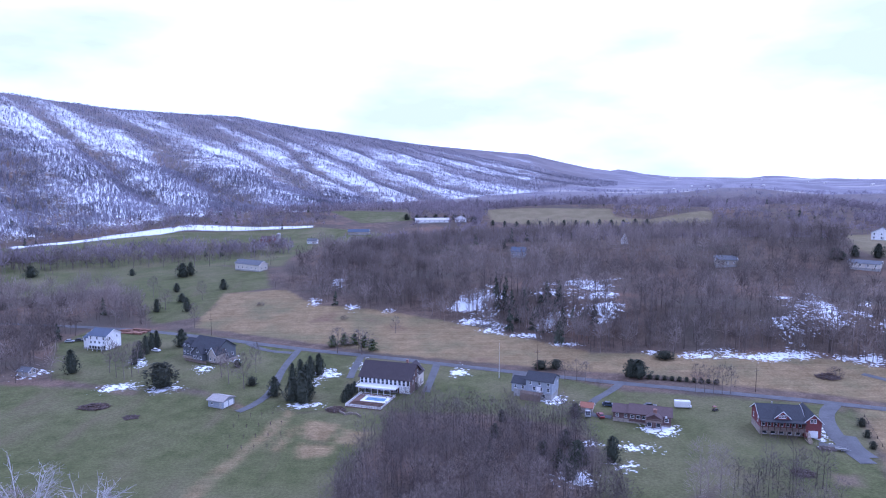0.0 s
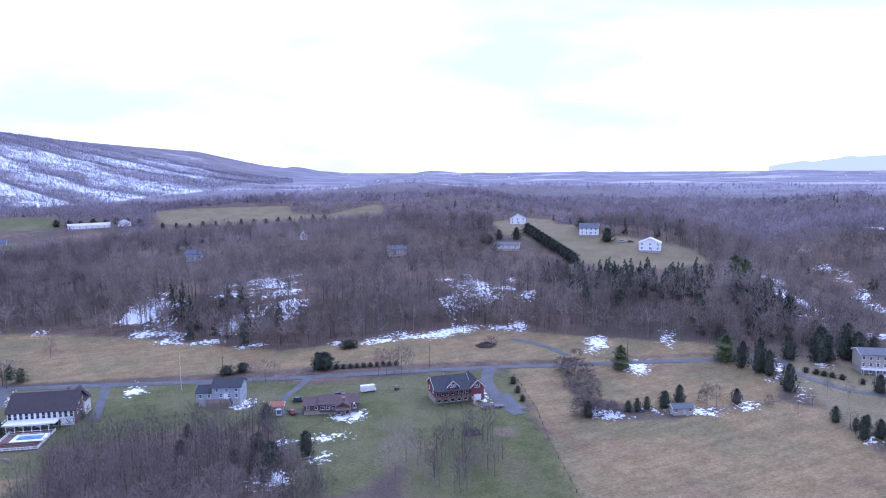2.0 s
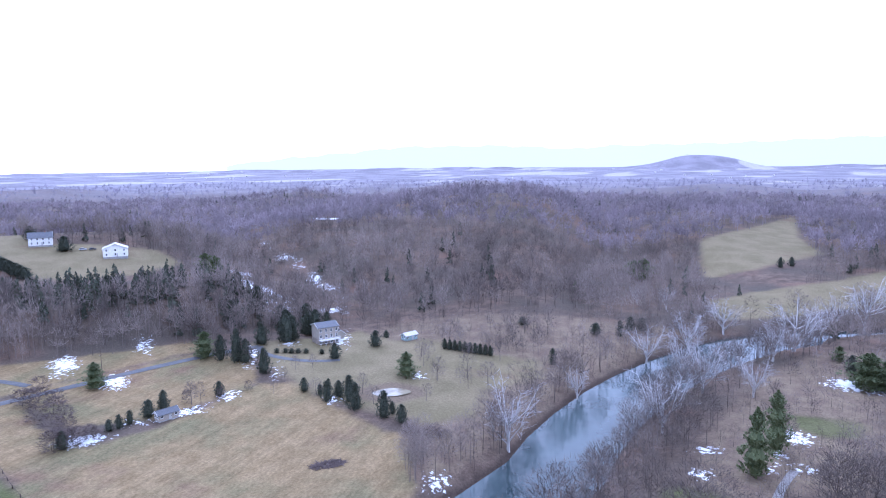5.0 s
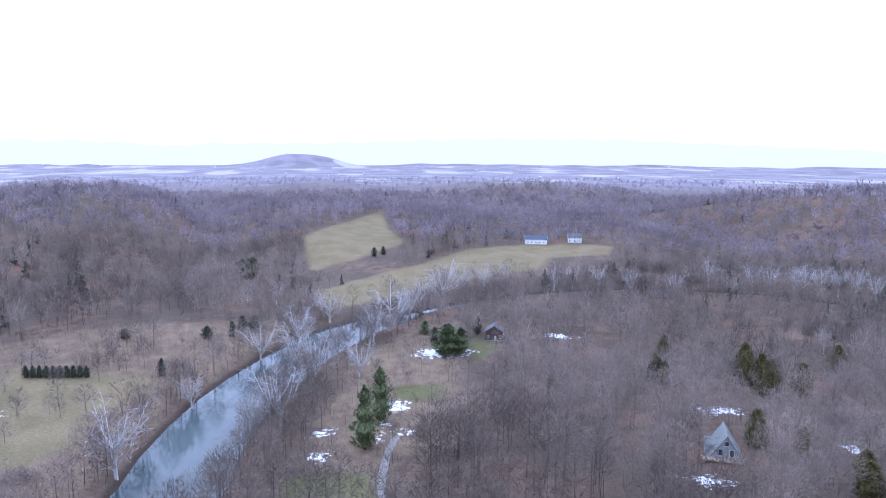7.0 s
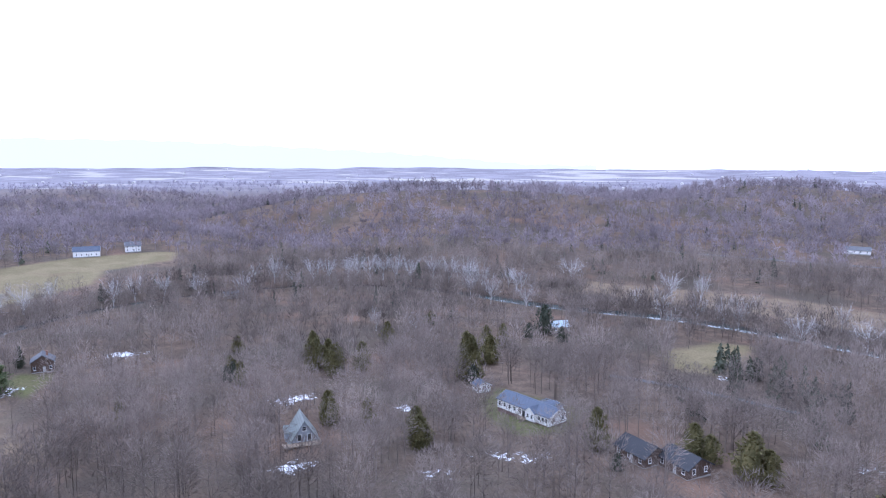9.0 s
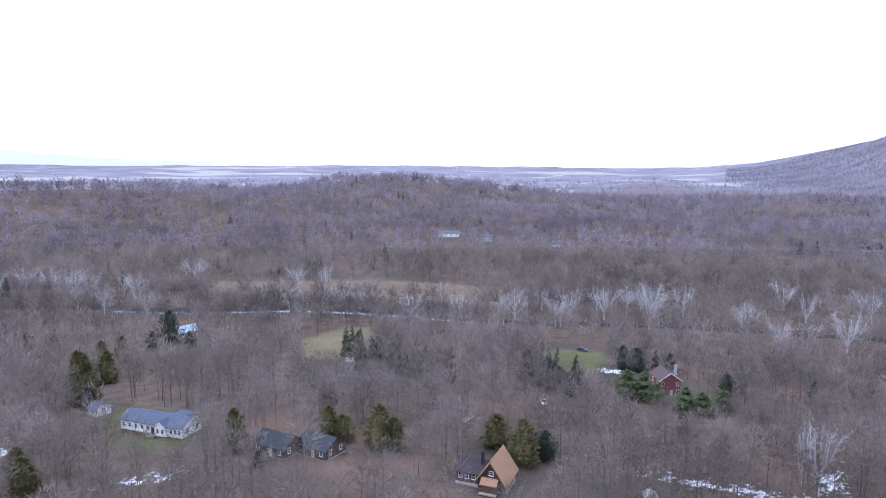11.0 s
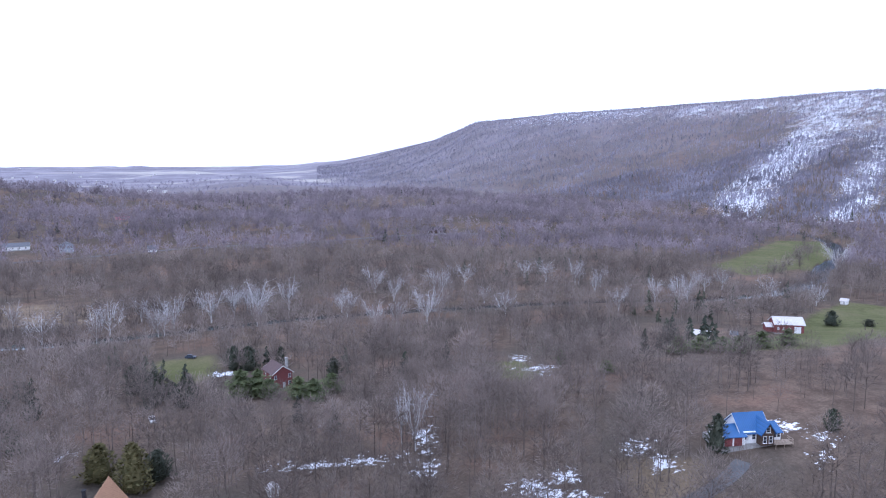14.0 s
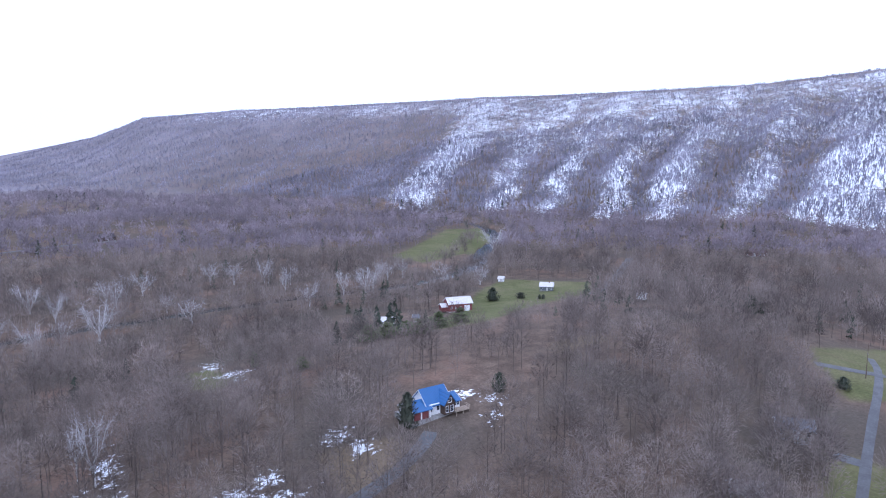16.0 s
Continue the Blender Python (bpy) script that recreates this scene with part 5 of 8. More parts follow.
class Building:
    """A building on its own base, placed to fit the drone's view: x runs along the side seen from there, y goes into
    it, z up from the ground.
    """

    def __init__(self, name, label, category, x, y, turn, depth=8.0, width=10.0, clear=None, group=""):
        c, s = math.cos(radians(turn)), math.sin(radians(turn))
        spots = [(x + c * u - s * v, y + s * u + c * v) for u in (-width / 2, width / 2) for v in (0, depth)]
        zs = [float(height(*p)) for p in spots]
        self.low = max(zs) - min(zs) + 0.6
        self.root = tagged(new(name), label, category, group)
        self.root.matrix_basis = pose(x, y, max(zs) - 0.25 * (max(zs) - min(zs)), 0, 0, turn)
        BUILT.append((x - s * depth / 2, y + c * depth / 2, clear or max(width, depth) * 0.62 + 2))

    def box(self, name, *rows, mat, label="", parent=None):
        return child(name, boxes_mesh(name, rows, mat), parent or self.root, label)

    def gable(self, x0, x1, y0, y1, z0, eave, ridge, wall, roof, along="x", over=0.45, thick=0.18, label=""):
        """Walls with two gable ends, and a roof of two slabs. along: the way the ridge runs."""
        flip = along == "y"
        a0, a1, b0, b1 = (y0, y1, x0, x1) if flip else (x0, x1, y0, y1)
        mid = (b0 + b1) / 2
        spot = (lambda a, b, z: (b, a, z)) if flip else (lambda a, b, z: (a, b, z))
        co = [spot(a, b, z) for a in (a0, a1) for b, z in ((b0, z0), (b1, z0), (b1, eave), (mid, ridge), (b0, eave))]
        faces = [(4, 3, 2, 1, 0), (5, 6, 7, 8, 9), (0, 1, 6, 5), (1, 2, 7, 6), (5, 9, 4, 0), (2, 3, 8, 7), (3, 4, 9, 8)]
        if flip:
            faces = [f[::-1] for f in faces]
        walls = child("wall", faces_mesh("wall", co, faces, wall), self.root, label)
        pitch = (ridge - eave) / (mid - b0)
        for sign in (-1, 1):
            edge, low = mid + sign * (mid - b0 + over), eave - over * pitch
            co = [spot(a, b, z + dz) for dz in (0.03, thick) for a in (a0 - over, a1 + over) for b, z in ((edge, low), (mid, ridge))]
            faces = [(0, 1, 3, 2), (4, 6, 7, 5), (0, 2, 6, 4), (1, 5, 7, 3), (0, 4, 5, 1), (2, 3, 7, 6)]
            child("roof", faces_mesh("roof", co, faces, roof), self.root)
        cap = [spot(a, b, z) for a in (a0 - over, a1 + over) for b, z in ((mid - 0.15, ridge + thick - 0.06), (mid + 0.15, ridge + thick - 0.06), (mid, ridge + thick + 0.07))]
        child("ridge_cap", faces_mesh("ridge_cap", cap, [(0, 1, 2), (5, 4, 3), (0, 2, 5, 3), (2, 1, 4, 5), (1, 0, 3, 4)], roof), self.root)
        for a in (a0 - over - 0.03, a1 + over + 0.03):      # barge boards
            co = []
            for sign in (-1, 1):
                edge, low = mid + sign * (mid - b0 + over), eave - over * pitch
                co += [spot(a + da, b, z + dz) for da in (-0.04, 0.04) for b, z, dz in ((edge, low, -0.12), (mid, ridge, -0.12), (mid, ridge, 0.16), (edge, low, 0.16))]
            faces = [tuple(k + i for i in f) for k in (0, 8) for f in ((0, 1, 2, 3), (7, 6, 5, 4), (3, 2, 6, 7), (0, 4, 5, 1), (0, 3, 7, 4))]
            child("barge_board", faces_mesh("barge_board", co, faces, M_TRIM if wall in [M_SIDING[k] for k in ("white", "cream", "red", "tan")] else roof), self.root)
        return walls

    def window(self, side, u, z, w=1.0, h=1.4, at=0.0, mat=None, bars=1):
        """A framed window on a side (front, back, left, right) whose wall stands at the given place."""
        t = 0.09
        key = ("window", round(w, 2), round(h, 2), bars)
        if key not in STOCK:
            rings = [(x, y, z) for y, k in ((-0.07, 0), (-0.07, t), (0.02, t), (0.02, 0)) for x, z in ((-w / 2 + k, k), (w / 2 - k, k), (w / 2 - k, h - k), (-w / 2 + k, h - k))]
            faces = [(r * 4 + i, (r + 1) % 4 * 4 + i, (r + 1) % 4 * 4 + (i + 1) % 4, r * 4 + (i + 1) % 4)[::-1] for r in range(4) for i in range(4)]
            STOCK[key] = (faces_mesh("window", rings, faces, M_TRIM), boxes_mesh("pane", [(-w / 2 + t, w / 2 - t, -0.025, 0.015, t, h - t)], M_GLASS),
                          boxes_mesh("sill", [(-w / 2 - 0.06, w / 2 + 0.06, -0.14, 0.02, -0.08, -0.003)], M_TRIM), boxes_mesh("glazing_bar", [(-w / 2 + t, w / 2 - t, -0.05, -0.028, -0.03, 0.03)], M_TRIM))
        frame_mesh, pane_mesh, sill_mesh, bar_mesh = STOCK[key]
        win = child("window", frame_mesh, self.root)
        spot = {"front": (u, at, 0), "back": (u, at, 180), "left": (at, u, -90), "right": (at, u, 90)}[side]
        win.matrix_basis = pose(spot[0], spot[1], z, 0, 0, spot[2])
        child("pane", pane_mesh, win, "dark reflecting glass")
        child("sill", sill_mesh, win)
        for i in range(1, bars + 1):
            child("glazing_bar", bar_mesh, win).matrix_basis = pose(0, 0, h * i / (bars + 1))

    def row(self, side, start, end, count, z, at, w=1.0, h=1.4, bars=1):
        for i in range(count):
            self.window(side, start + (end - start) * (i / max(1, count - 1) if count > 1 else 0.5), z, w, h, at, bars=bars)

    def door(self, u, z, at, w=1.0, h=2.05, side="front", mat=None, name="door"):
        d = child(name, boxes_mesh(name, [(-w / 2, w / 2, -0.08, 0.02, 0, h)], mat or M_DOOR), self.root)
        d.matrix_basis = pose(*((u, at) if side in ("front", "back") else (at, u)), z, 0, 0, {"front": 0, "back": 180, "left": -90, "right": 90}[side])
        if name == "garage_door":
            for k in range(1, 4):
                child("panel", boxes_mesh("panel", [(-w / 2 + 0.08, w / 2 - 0.08, -0.12, -0.08, h * k / 4 - h / 8 - 0.18, h * k / 4 - h / 8 + 0.18)], mat or M_DOOR), d)
        else:
            child("handle", boxes_mesh("handle", [(w * 0.34, w * 0.42, -0.14, -0.08, 0.95, 1.07)], M_DARK), d)
        return d

    def deck(self, x0, x1, y0, y1, z, mat=None, rail=True, drop=None, rail_mat=None):
        mat = mat or M_DECK
        self.box("deck", (x0, x1, y0, y1, z - 0.22, z), mat=mat)
        n = max(2, int((x1 - x0) / 2.4) + 1)
        for i in range(n):
            u = x0 + 0.1 + (x1 - x0 - 0.2) * i / (n - 1)
            self.box("post", (u - 0.07, u + 0.07, y0 + 0.05, y0 + 0.19, -(drop or self.low), z + (1.0 if rail else 0)), mat=mat)
        if rail:
            for k in (0.5, 1.0):
                self.box("rail", (x0, x1, y0 + 0.07, y0 + 0.16, z + k - 0.06, z + k), (x0, x0 + 0.09, y0, y1, z + k - 0.06, z + k), (x1 - 0.09, x1, y0, y1, z + k - 0.06, z + k), mat=rail_mat or mat)
            m = int((x1 - x0) / 0.3)
            self.box("balusters", *[(x0 + (x1 - x0) * i / m - 0.025, x0 + (x1 - x0) * i / m + 0.025, y0 + 0.09, y0 + 0.14, z, z + 0.95) for i in range(1, m)], mat=rail_mat or mat)

    def chimney(self, x, y, z0, z1, w=0.8, mat=None):
        self.box("chimney", (x - w / 2, x + w / 2, y - w / 2, y + w / 2, z0, z1), (x - w / 2 - 0.08, x + w / 2 + 0.08, y - w / 2 - 0.08, y + w / 2 + 0.08, z1 - 0.2, z1 - 0.05), mat=mat or M_CHIMNEY)

    def base(self, x0, x1, y0, y1, top=0.35, mat=None):
        self.box("foundation", (x0 + 0.05, x1 - 0.05, y0 + 0.05, y1 - 0.05, -self.low, top), mat=mat or M_CONCRETE)


def simple_house(name, label, category, x, y, turn, w, d, eave, ridge, wall, roof, along="x", windows=3, storeys=1, chimney=False, door=True, group="", clear=None, low_wall=0.3):
    """A plain gabled building with rows of windows, a door and maybe a chimney."""
    b = Building(name, label, category, x, y, turn, d, w, clear, group)
    b.base(-w / 2, w / 2, 0, d, low_wall)
    b.gable(-w / 2, w / 2, 0, d, low_wall, eave, ridge, M_SIDING[wall], M_ROOF[roof], along)
    for k in range(storeys):
        z = low_wall + 0.9 + 2.7 * k
        if windows:
            b.row("front", -w / 2 + w * 0.14, w / 2 - w * 0.14, windows, z, 0)
            for side, at in (("left", -w / 2), ("right", w / 2)):
                b.row(side, d * 0.25, d * 0.75, 2, z, at)
    if door:
        b.door(w * 0.07, low_wall, 0)
    if chimney:
        b.chimney(w * 0.2, d * 0.5, eave, ridge + 0.9)
    return b


# houses along the lane
def white_two_storey():
    b = Building("house", "white two-storey house with blue-grey roof and walkout porch", "house", -167.4, 319.1, -18, 9.5, 14, 15)
    b.base(-7, 7, 0, 9.5, 0.4)
    b.gable(-3.5, 7, 0, 9.5, 0.4, 6.9, 9.3, M_SIDING["white"], M_ROOF["bluegrey"])
    b.gable(-8, -3.5, 1.5, 9, 0.4, 5.0, 6.6, M_SIDING["white"], M_ROOF["bluegrey"], over=0.3)
    b.row("front", -2, 5.6, 3, 5.1, 0)
    b.row("front", -2, 5.6, 4, 3.1, 0, 1.1, 1.2)
    b.row("front", -2.6, 6.0, 6, 0.5, 0, 1.3, 2.0, 0)
    b.row("right", 2.4, 7, 2, 5.2, 7, 0.8, 1.1)
    b.row("front", -7, -4.6, 2, 3.5, 1.5)
    b.deck(-2, 6.5, -2.4, -0.02, 2.75, M_TRIM, True, None, M_TRIM)
    b.box("retaining_wall", (-11, 7, -6.3, -5.9, -2.2, -0.3), (-11.4, -11, -6.3, 3, -2.2, -0.3), mat=M_CONCRETE)


def dark_large():
    b = Building("house", "large dark grey house with gabled dormers and stone base", "house", -109.6, 299.6, -29, 11, 24, 17)
    b.base(-12, 12, 0, 11, 0.8, M_SIDING["stone"])
    b.gable(-6, 10.5, 0, 11, 0.8, 6.0, 9.8, M_SIDING["dark"], M_ROOF["black"])
    b.gable(-12.5, -6, 1, 9, 0.8, 5.2, 8.2, M_SIDING["dark"], M_ROOF["black"])
    b.gable(-2, 4, -2.6, 4, 0.8, 4.4, 7.2, M_SIDING["dark"], M_ROOF["black"], "y")
    b.gable(7, 11.5, -1.6, 4, 0.8, 4.8, 7.6, M_SIDING["tan"], M_ROOF["black"], "y")
    for u in (-10.8, -8.2):
        b.gable(u - 0.9, u + 0.9, 0.6, 4, 5.0, 6.6, 7.5, M_SIDING["dark"], M_ROOF["black"], "y", 0.2)
        b.window("front", u, 5.3, 0.9, 1.2, 0.6)
    b.row("front", -11.4, -7.2, 3, 1.8, 1)
    b.row("front", -1, 3, 3, 1.7, -2.6)
    b.window("front", 1, 4.6, 1.2, 1.2, -2.6)
    b.row("front", 8, 10.5, 2, 1.7, -1.6)
    b.row("front", -5, 6.4, 5, 4.4, 0)
    b.row("right", 3, 9, 3, 2, 10.5)
    b.deck(-6, 7, -3.6, -2.7, 0.6, M_DECK)


def grey_garage():
    b = Building("garage", "grey metal-sided garage with two doors on a lawn", "garage", -83.2, 239.8, -23, 7.5, 9, 9)
    b.base(-3.3, 3.3, 0, 6.4, 0.15)
    b.gable(-3.3, 3.3, 0, 6.4, 0.15, 2.7, 3.7, M_SIDING["grey"], M_ROOF["tan"])
    for v in (1.8, 4.6):
        b.door(v, 0.15, 3.3, 2.2, 2.1, "right", M_TRIM, "garage_door")
    b.door(2.4, 0.15, 0, 0.9)
    b.window("front", -1.5, 1.2, 0.9, 0.9, 0)


def poolside_house():
    b = Building("house", "large house with brown roof, white sunroom and brick gable", "house", -22.9, 257.8, -17, 13, 21, 17)
    b.base(-10.5, 10.5, 0, 13, 0.3)
    b.gable(-10.5, 10.5, 0, 13, 0.3, 5.7, 10.2, M_SIDING["brick"], M_ROOF["brown"], over=0.6)
    b.gable(4.5, 11, 8, 14.5, 0.3, 5.9, 9.4, M_SIDING["cream"], M_ROOF["brown"], "y")
    b.box("sunroom_wall", (-10.4, 10.4, -0.12, 0.02, 0.3, 5.5), mat=M_TRIM)
    for i in range(12):
        u = -9.6 + 19.2 * i / 11
        b.box("column", (u - 0.72, u - 0.54, -0.32, -0.1, 3.0, 5.6), mat=M_TRIM)
        b.window("front", u, 3.2, 1.15, 2.1, -0.12, bars=1)
    b.row("front", -9, 4.5, 6, 0.6, -0.2, 1.7, 1.9, 0)
    b.row("right", 3, 10, 3, 3.3, 10.5, 1.0, 1.5)
    b.row("right", 4.5, 8.5, 2, 6.3, 10.5, 0.9, 1.2)
    b.box("porch_roof", (-10.4, 6, -4.6, -0.4, 2.7, 3.1), mat=M_TRIM)
    b.box("balcony_rail", (-10.4, 6, -4.6, -4.5, 3.9, 4.0), (-10.4, -10.3, -4.6, -0.4, 3.9, 4.0), (5.9, 6, -4.6, -0.4, 3.9, 4.0), mat=M_TRIM)
    b.box("lower_wall", (-10.3, 6, -0.2, -0.125, 0.3, 2.65), mat=M_SIDING["brick"])
    b.box("porch_beam", (-9.4, 3.9, -4.4, -4.2, 2.4, 2.75), mat=M_TRIM)
    for i in range(6):
        u = -9.2 + i * 2.6
        b.box("post", (u - 0.1, u + 0.1, -4.4, -4.2, -b.low, 2.4), mat=M_TRIM)
    b.chimney(6.5, 8, 8, 11.4)


def blue_grey_house():
    b = Building("house", "blue-grey two-storey house with walkout basement and deck", "house", 33.4, 248.7, -26, 8.5, 16, 12)
    b.base(-7.5, 7.5, 0, 8.5, 2.6)
    b.gable(-2.6, 7.6, 0, 8.5, 2.4, 7.0, 9.0, M_SIDING["grey"], M_ROOF["black"])
    b.gable(-8.6, -2.6, 0.8, 8, 1.2, 4.6, 6.4, M_SIDING["grey"], M_ROOF["black"], over=0.3)
    b.row("front", -0.8, 6.2, 3, 5.3, 0, 1.0, 1.2)
    b.row("front", 0.6, 6.2, 3, 3.2, 0, 1.1)
    b.row("front", -7, -4, 2, 2.8, 0.8)
    b.window("front", 4.5, 0.7, 1.2, 1.2, 0.04)
    b.row("right", 2, 6.5, 2, 5.8, 7.6)
    b.door(2.4, 2.6, 0, 1.6, 2.05, name="patio_door", mat=M_TRIM)
    b.deck(-3.8, 4.2, -3.4, -0.02, 2.55, M_DECK)
    b.box("lattice", (-3.6, 4.0, -3.3, -3.25, -b.low, 2.2), mat=M_DECK)


def brick_ranch():
    b = Building("house", "long brown brick ranch house with russet shingle roof", "house", 66.4, 220.6, -20, 8.5, 19, 13)
    b.base(-9.4, 9.4, 0, 8.5, 1.1, M_SIDING["stone"])
    b.gable(-9.4, -4, 0.6, 8.5, 0.6, 3.1, 4.6, M_SIDING["brick"], M_ROOF["russet"])
    b.gable(-4, 9.4, 0, 8.5, 0.6, 3.5, 5.2, M_SIDING["brick"], M_ROOF["russet"])
    b.gable(1.8, 6.4, -2.4, 4, 0.2, 3.4, 4.7, M_SIDING["brick"], M_ROOF["russet"], "y")
    b.row("front", -8, -5.2, 2, 1.6, 0.6, 1.0, 1.1)
    b.row("front", -3, 0.8, 3, 1.7, 0, 1.3, 1.2)
    b.window("front", 8, 1.7, 1.2, 1.2, 0)
    b.row("front", 2.7, 5.5, 2, 0.5, -2.4, 1.4, 1.6, 0)
    b.chimney(4.3, -0.4, 3.4, 5.9, 1.1)
    b.deck(1.4, 6.8, -4.0, -2.45, 2.6, M_DECK)
    b.box("satellite_dish", (7.6, 8.2, -0.5, -0.3, 3.2, 3.8), mat=M_TRIM)


def red_house():
    b = Building("house", "barn-red house with black roof, stone base and screened porch", "house", 110.2, 211.0, -10, 10, 19, 14)
    b.base(-8, 9.6, 0, 10, 2.4, M_SIDING["stone"])
    b.gable(-8, 5, 0, 10, 2.4, 5.6, 8.5, M_SIDING["red"], M_ROOF["black"], over=0.5)
    b.gable(5, 10, -1.4, 9, 0.3, 5.6, 8.0, M_SIDING["red"], M_ROOF["black"], "y", 0.5)
    b.gable(-3.6, 0.6, -0.6, 5, 5.4, 6.3, 8.2, M_SIDING["red"], M_ROOF["black"], "y", 0.5)
    b.row("front", -2.3, -0.7, 3, 5.9, -0.6, 0.6, 1.1)
    b.row("front", 7, 8, 2, 5.2, -1.4, 0.8, 1.2)
    b.deck(-8.2, 4.8, -3.0, -0.02, 2.6, M_DECK)
    b.box("porch_roof", (-8.4, 5, -3.3, 0.0, 5.25, 5.45), mat=M_ROOF["black"])
    for i in range(8):
        u = -8 + i * 1.8
        b.box("column", (u - 0.11, u + 0.11, -2.9, -2.7, 2.6, 5.25), mat=M_SIDING["log"])
    b.row("front", -7, 4, 7, 3.0, 0, 1.1, 1.8)
    b.row("front", -6.5, 3.5, 5, 0.4, 0.04, 1.5, 1.8, 0)
    b.door(7.6, 0.3, -1.4, 2.8, 2.3, "front", M_TRIM, "garage_door")
    for i in range(12):
        b.box("step", (4.9, 6.1, -3.0 - 0.3 * i, -2.7 - 0.3 * i, 2.3 - 0.2 * i, 2.42 - 0.2 * i), mat=M_DECK_PALE)
    b.box("stair_rail", (4.85, 4.92, -6.4, -3.0, 0.2, 0.4), (6.05, 6.12, -6.4, -3.0, 0.9, 1.0), mat=M_DECK_PALE)
    b.row("left", 2.5, 7.5, 2, 3.4, -8)
    b.chimney(-3, 6, 7, 9.2, 0.3, M_CONCRETE)


def tall_grey_house():
    b = Building("house", "tall pale grey house with three rows of windows", "house", 268.1, 157.4, -38, 9, 10, 13)
    b.base(-4.8, 4.8, 0, 9, 2.6, M_SIDING["stone"])
    b.gable(-4.8, 4.8, 0, 9, 2.6, 8.0, 9.6, M_SIDING["tan"], M_ROOF["grey"])
    for z in (3.2, 5.9):
        b.row("front", -3.8, 3.8, 4, z, 0, 1.0, 1.5)
    b.row("front", -3.8, 3.8, 4, 0.5, 0.04, 1.3, 1.6)
    b.deck(-4.8, 4.8, -2.6, -0.02, 2.6, M_TRIM, True, None, M_TRIM)
    b.gable(5.2, 9.5, 4, 10, 0.3, 3.2, 4.8, M_SIDING["tan"], M_ROOF["grey"], "y")
    b.row("right", 2.5, 6.5, 2, 5.9, 4.8)


def double_wide():
    b = Building("house", "long white single-storey house with blue-grey roof in the woods", "house", 114.8, -160.4, 172, 8, 21, 14)
    b.base(-10.6, 10.6, 0, 8, 0.6, M_SIDING["brick"])
    b.gable(-10.6, 10.6, 0, 8, 0.6, 3.4, 5.0, M_SIDING["white"], M_ROOF["bluegrey"])
    b.gable(2, 5.6, -0.8, 4, 0.6, 3.3, 4.6, M_SIDING["white"], M_ROOF["bluegrey"], "y", 0.3)
    b.row("front", -9.6, -1, 5, 1.5, 0, 1.0, 1.3)
    b.row("front", 6.8, 9.6, 3, 1.5, 0, 1.0, 1.3)
    b.row("front", 3, 4.6, 2, 1.4, -0.8, 0.9, 1.3)
    b.row("right", 2, 6, 2, 1.5, 10.6)
    b.row("left", 2, 6, 2, 1.5, -10.6)
    b.door(0.6, 0.6, 0, mat=M_DARK)
    b.box("solar_panel", (-1.5, 5, 9.5, 12.5, 2.9, 3.0), mat=M_GLASS, label="dark solar panels on a rear roof")
    b.gable(-1.8, 5.4, 8, 12.6, 0.4, 2.7, 2.95, M_SIDING["white"], M_ROOF["bluegrey"], "y", 0.2)
    b.deck(-0.4, 2.0, -1.8, -0.02, 0.55, M_DECK_PALE)


def a_frame(name, label, x, y, turn, w, d, top, roof, wall, over=0.6):
    b = Building(name, label, "cabin", x, y, turn, d, w, 8)
    b.base(-w / 2, w / 2, 0, d, 0.3)
    b.gable(-w / 2 + 0.4, w / 2 - 0.4, 0, d, 0.3, 0.9, top, wall, roof, "y", over)
    b.row("front", -w * 0.16, w * 0.16, 2, 1.2, 0, 1.2, 1.9, 0)
    b.window("front", 0, 4.0, 1.3, 1.3, 0)
    b.door(w * 0.3, 0.3, 0, 0.9)
    return b


def orange_cabin():
    b = Building("cabin", "dark log cabin with a steep cedar shake gable", "cabin", 21.4, -150.6, 170, 8, 13, 9)
    b.base(-6.5, 6.5, 0, 8, 0.4)
    b.gable(-6.5, 1, 1, 8, 0.4, 3.0, 5.0, M_SIDING["log"], M_ROOF["brown"])
    b.gable(-0.5, 6, -0.5, 8.5, 0.4, 2.8, 7.4, M_SIDING["log"], M_ROOF["orange"], "y", 0.8)
    b.gable(1, 4.4, -2.4, 0, 0.4, 2.5, 3.4, M_SIDING["log"], M_ROOF["orange"], "x", 0.3)
    b.row("front", -5.4, -2, 3, 1.4, 1)
    b.window("front", 2.8, 3.9, 1.1, 1.1, -0.5)
    b.chimney(-0.6, 3.5, 3.5, 7.6, 0.7, M_DARK)
    b.deck(0.6, 4.8, -3.4, -2.45, 0.5, M_DECK_PALE, False)


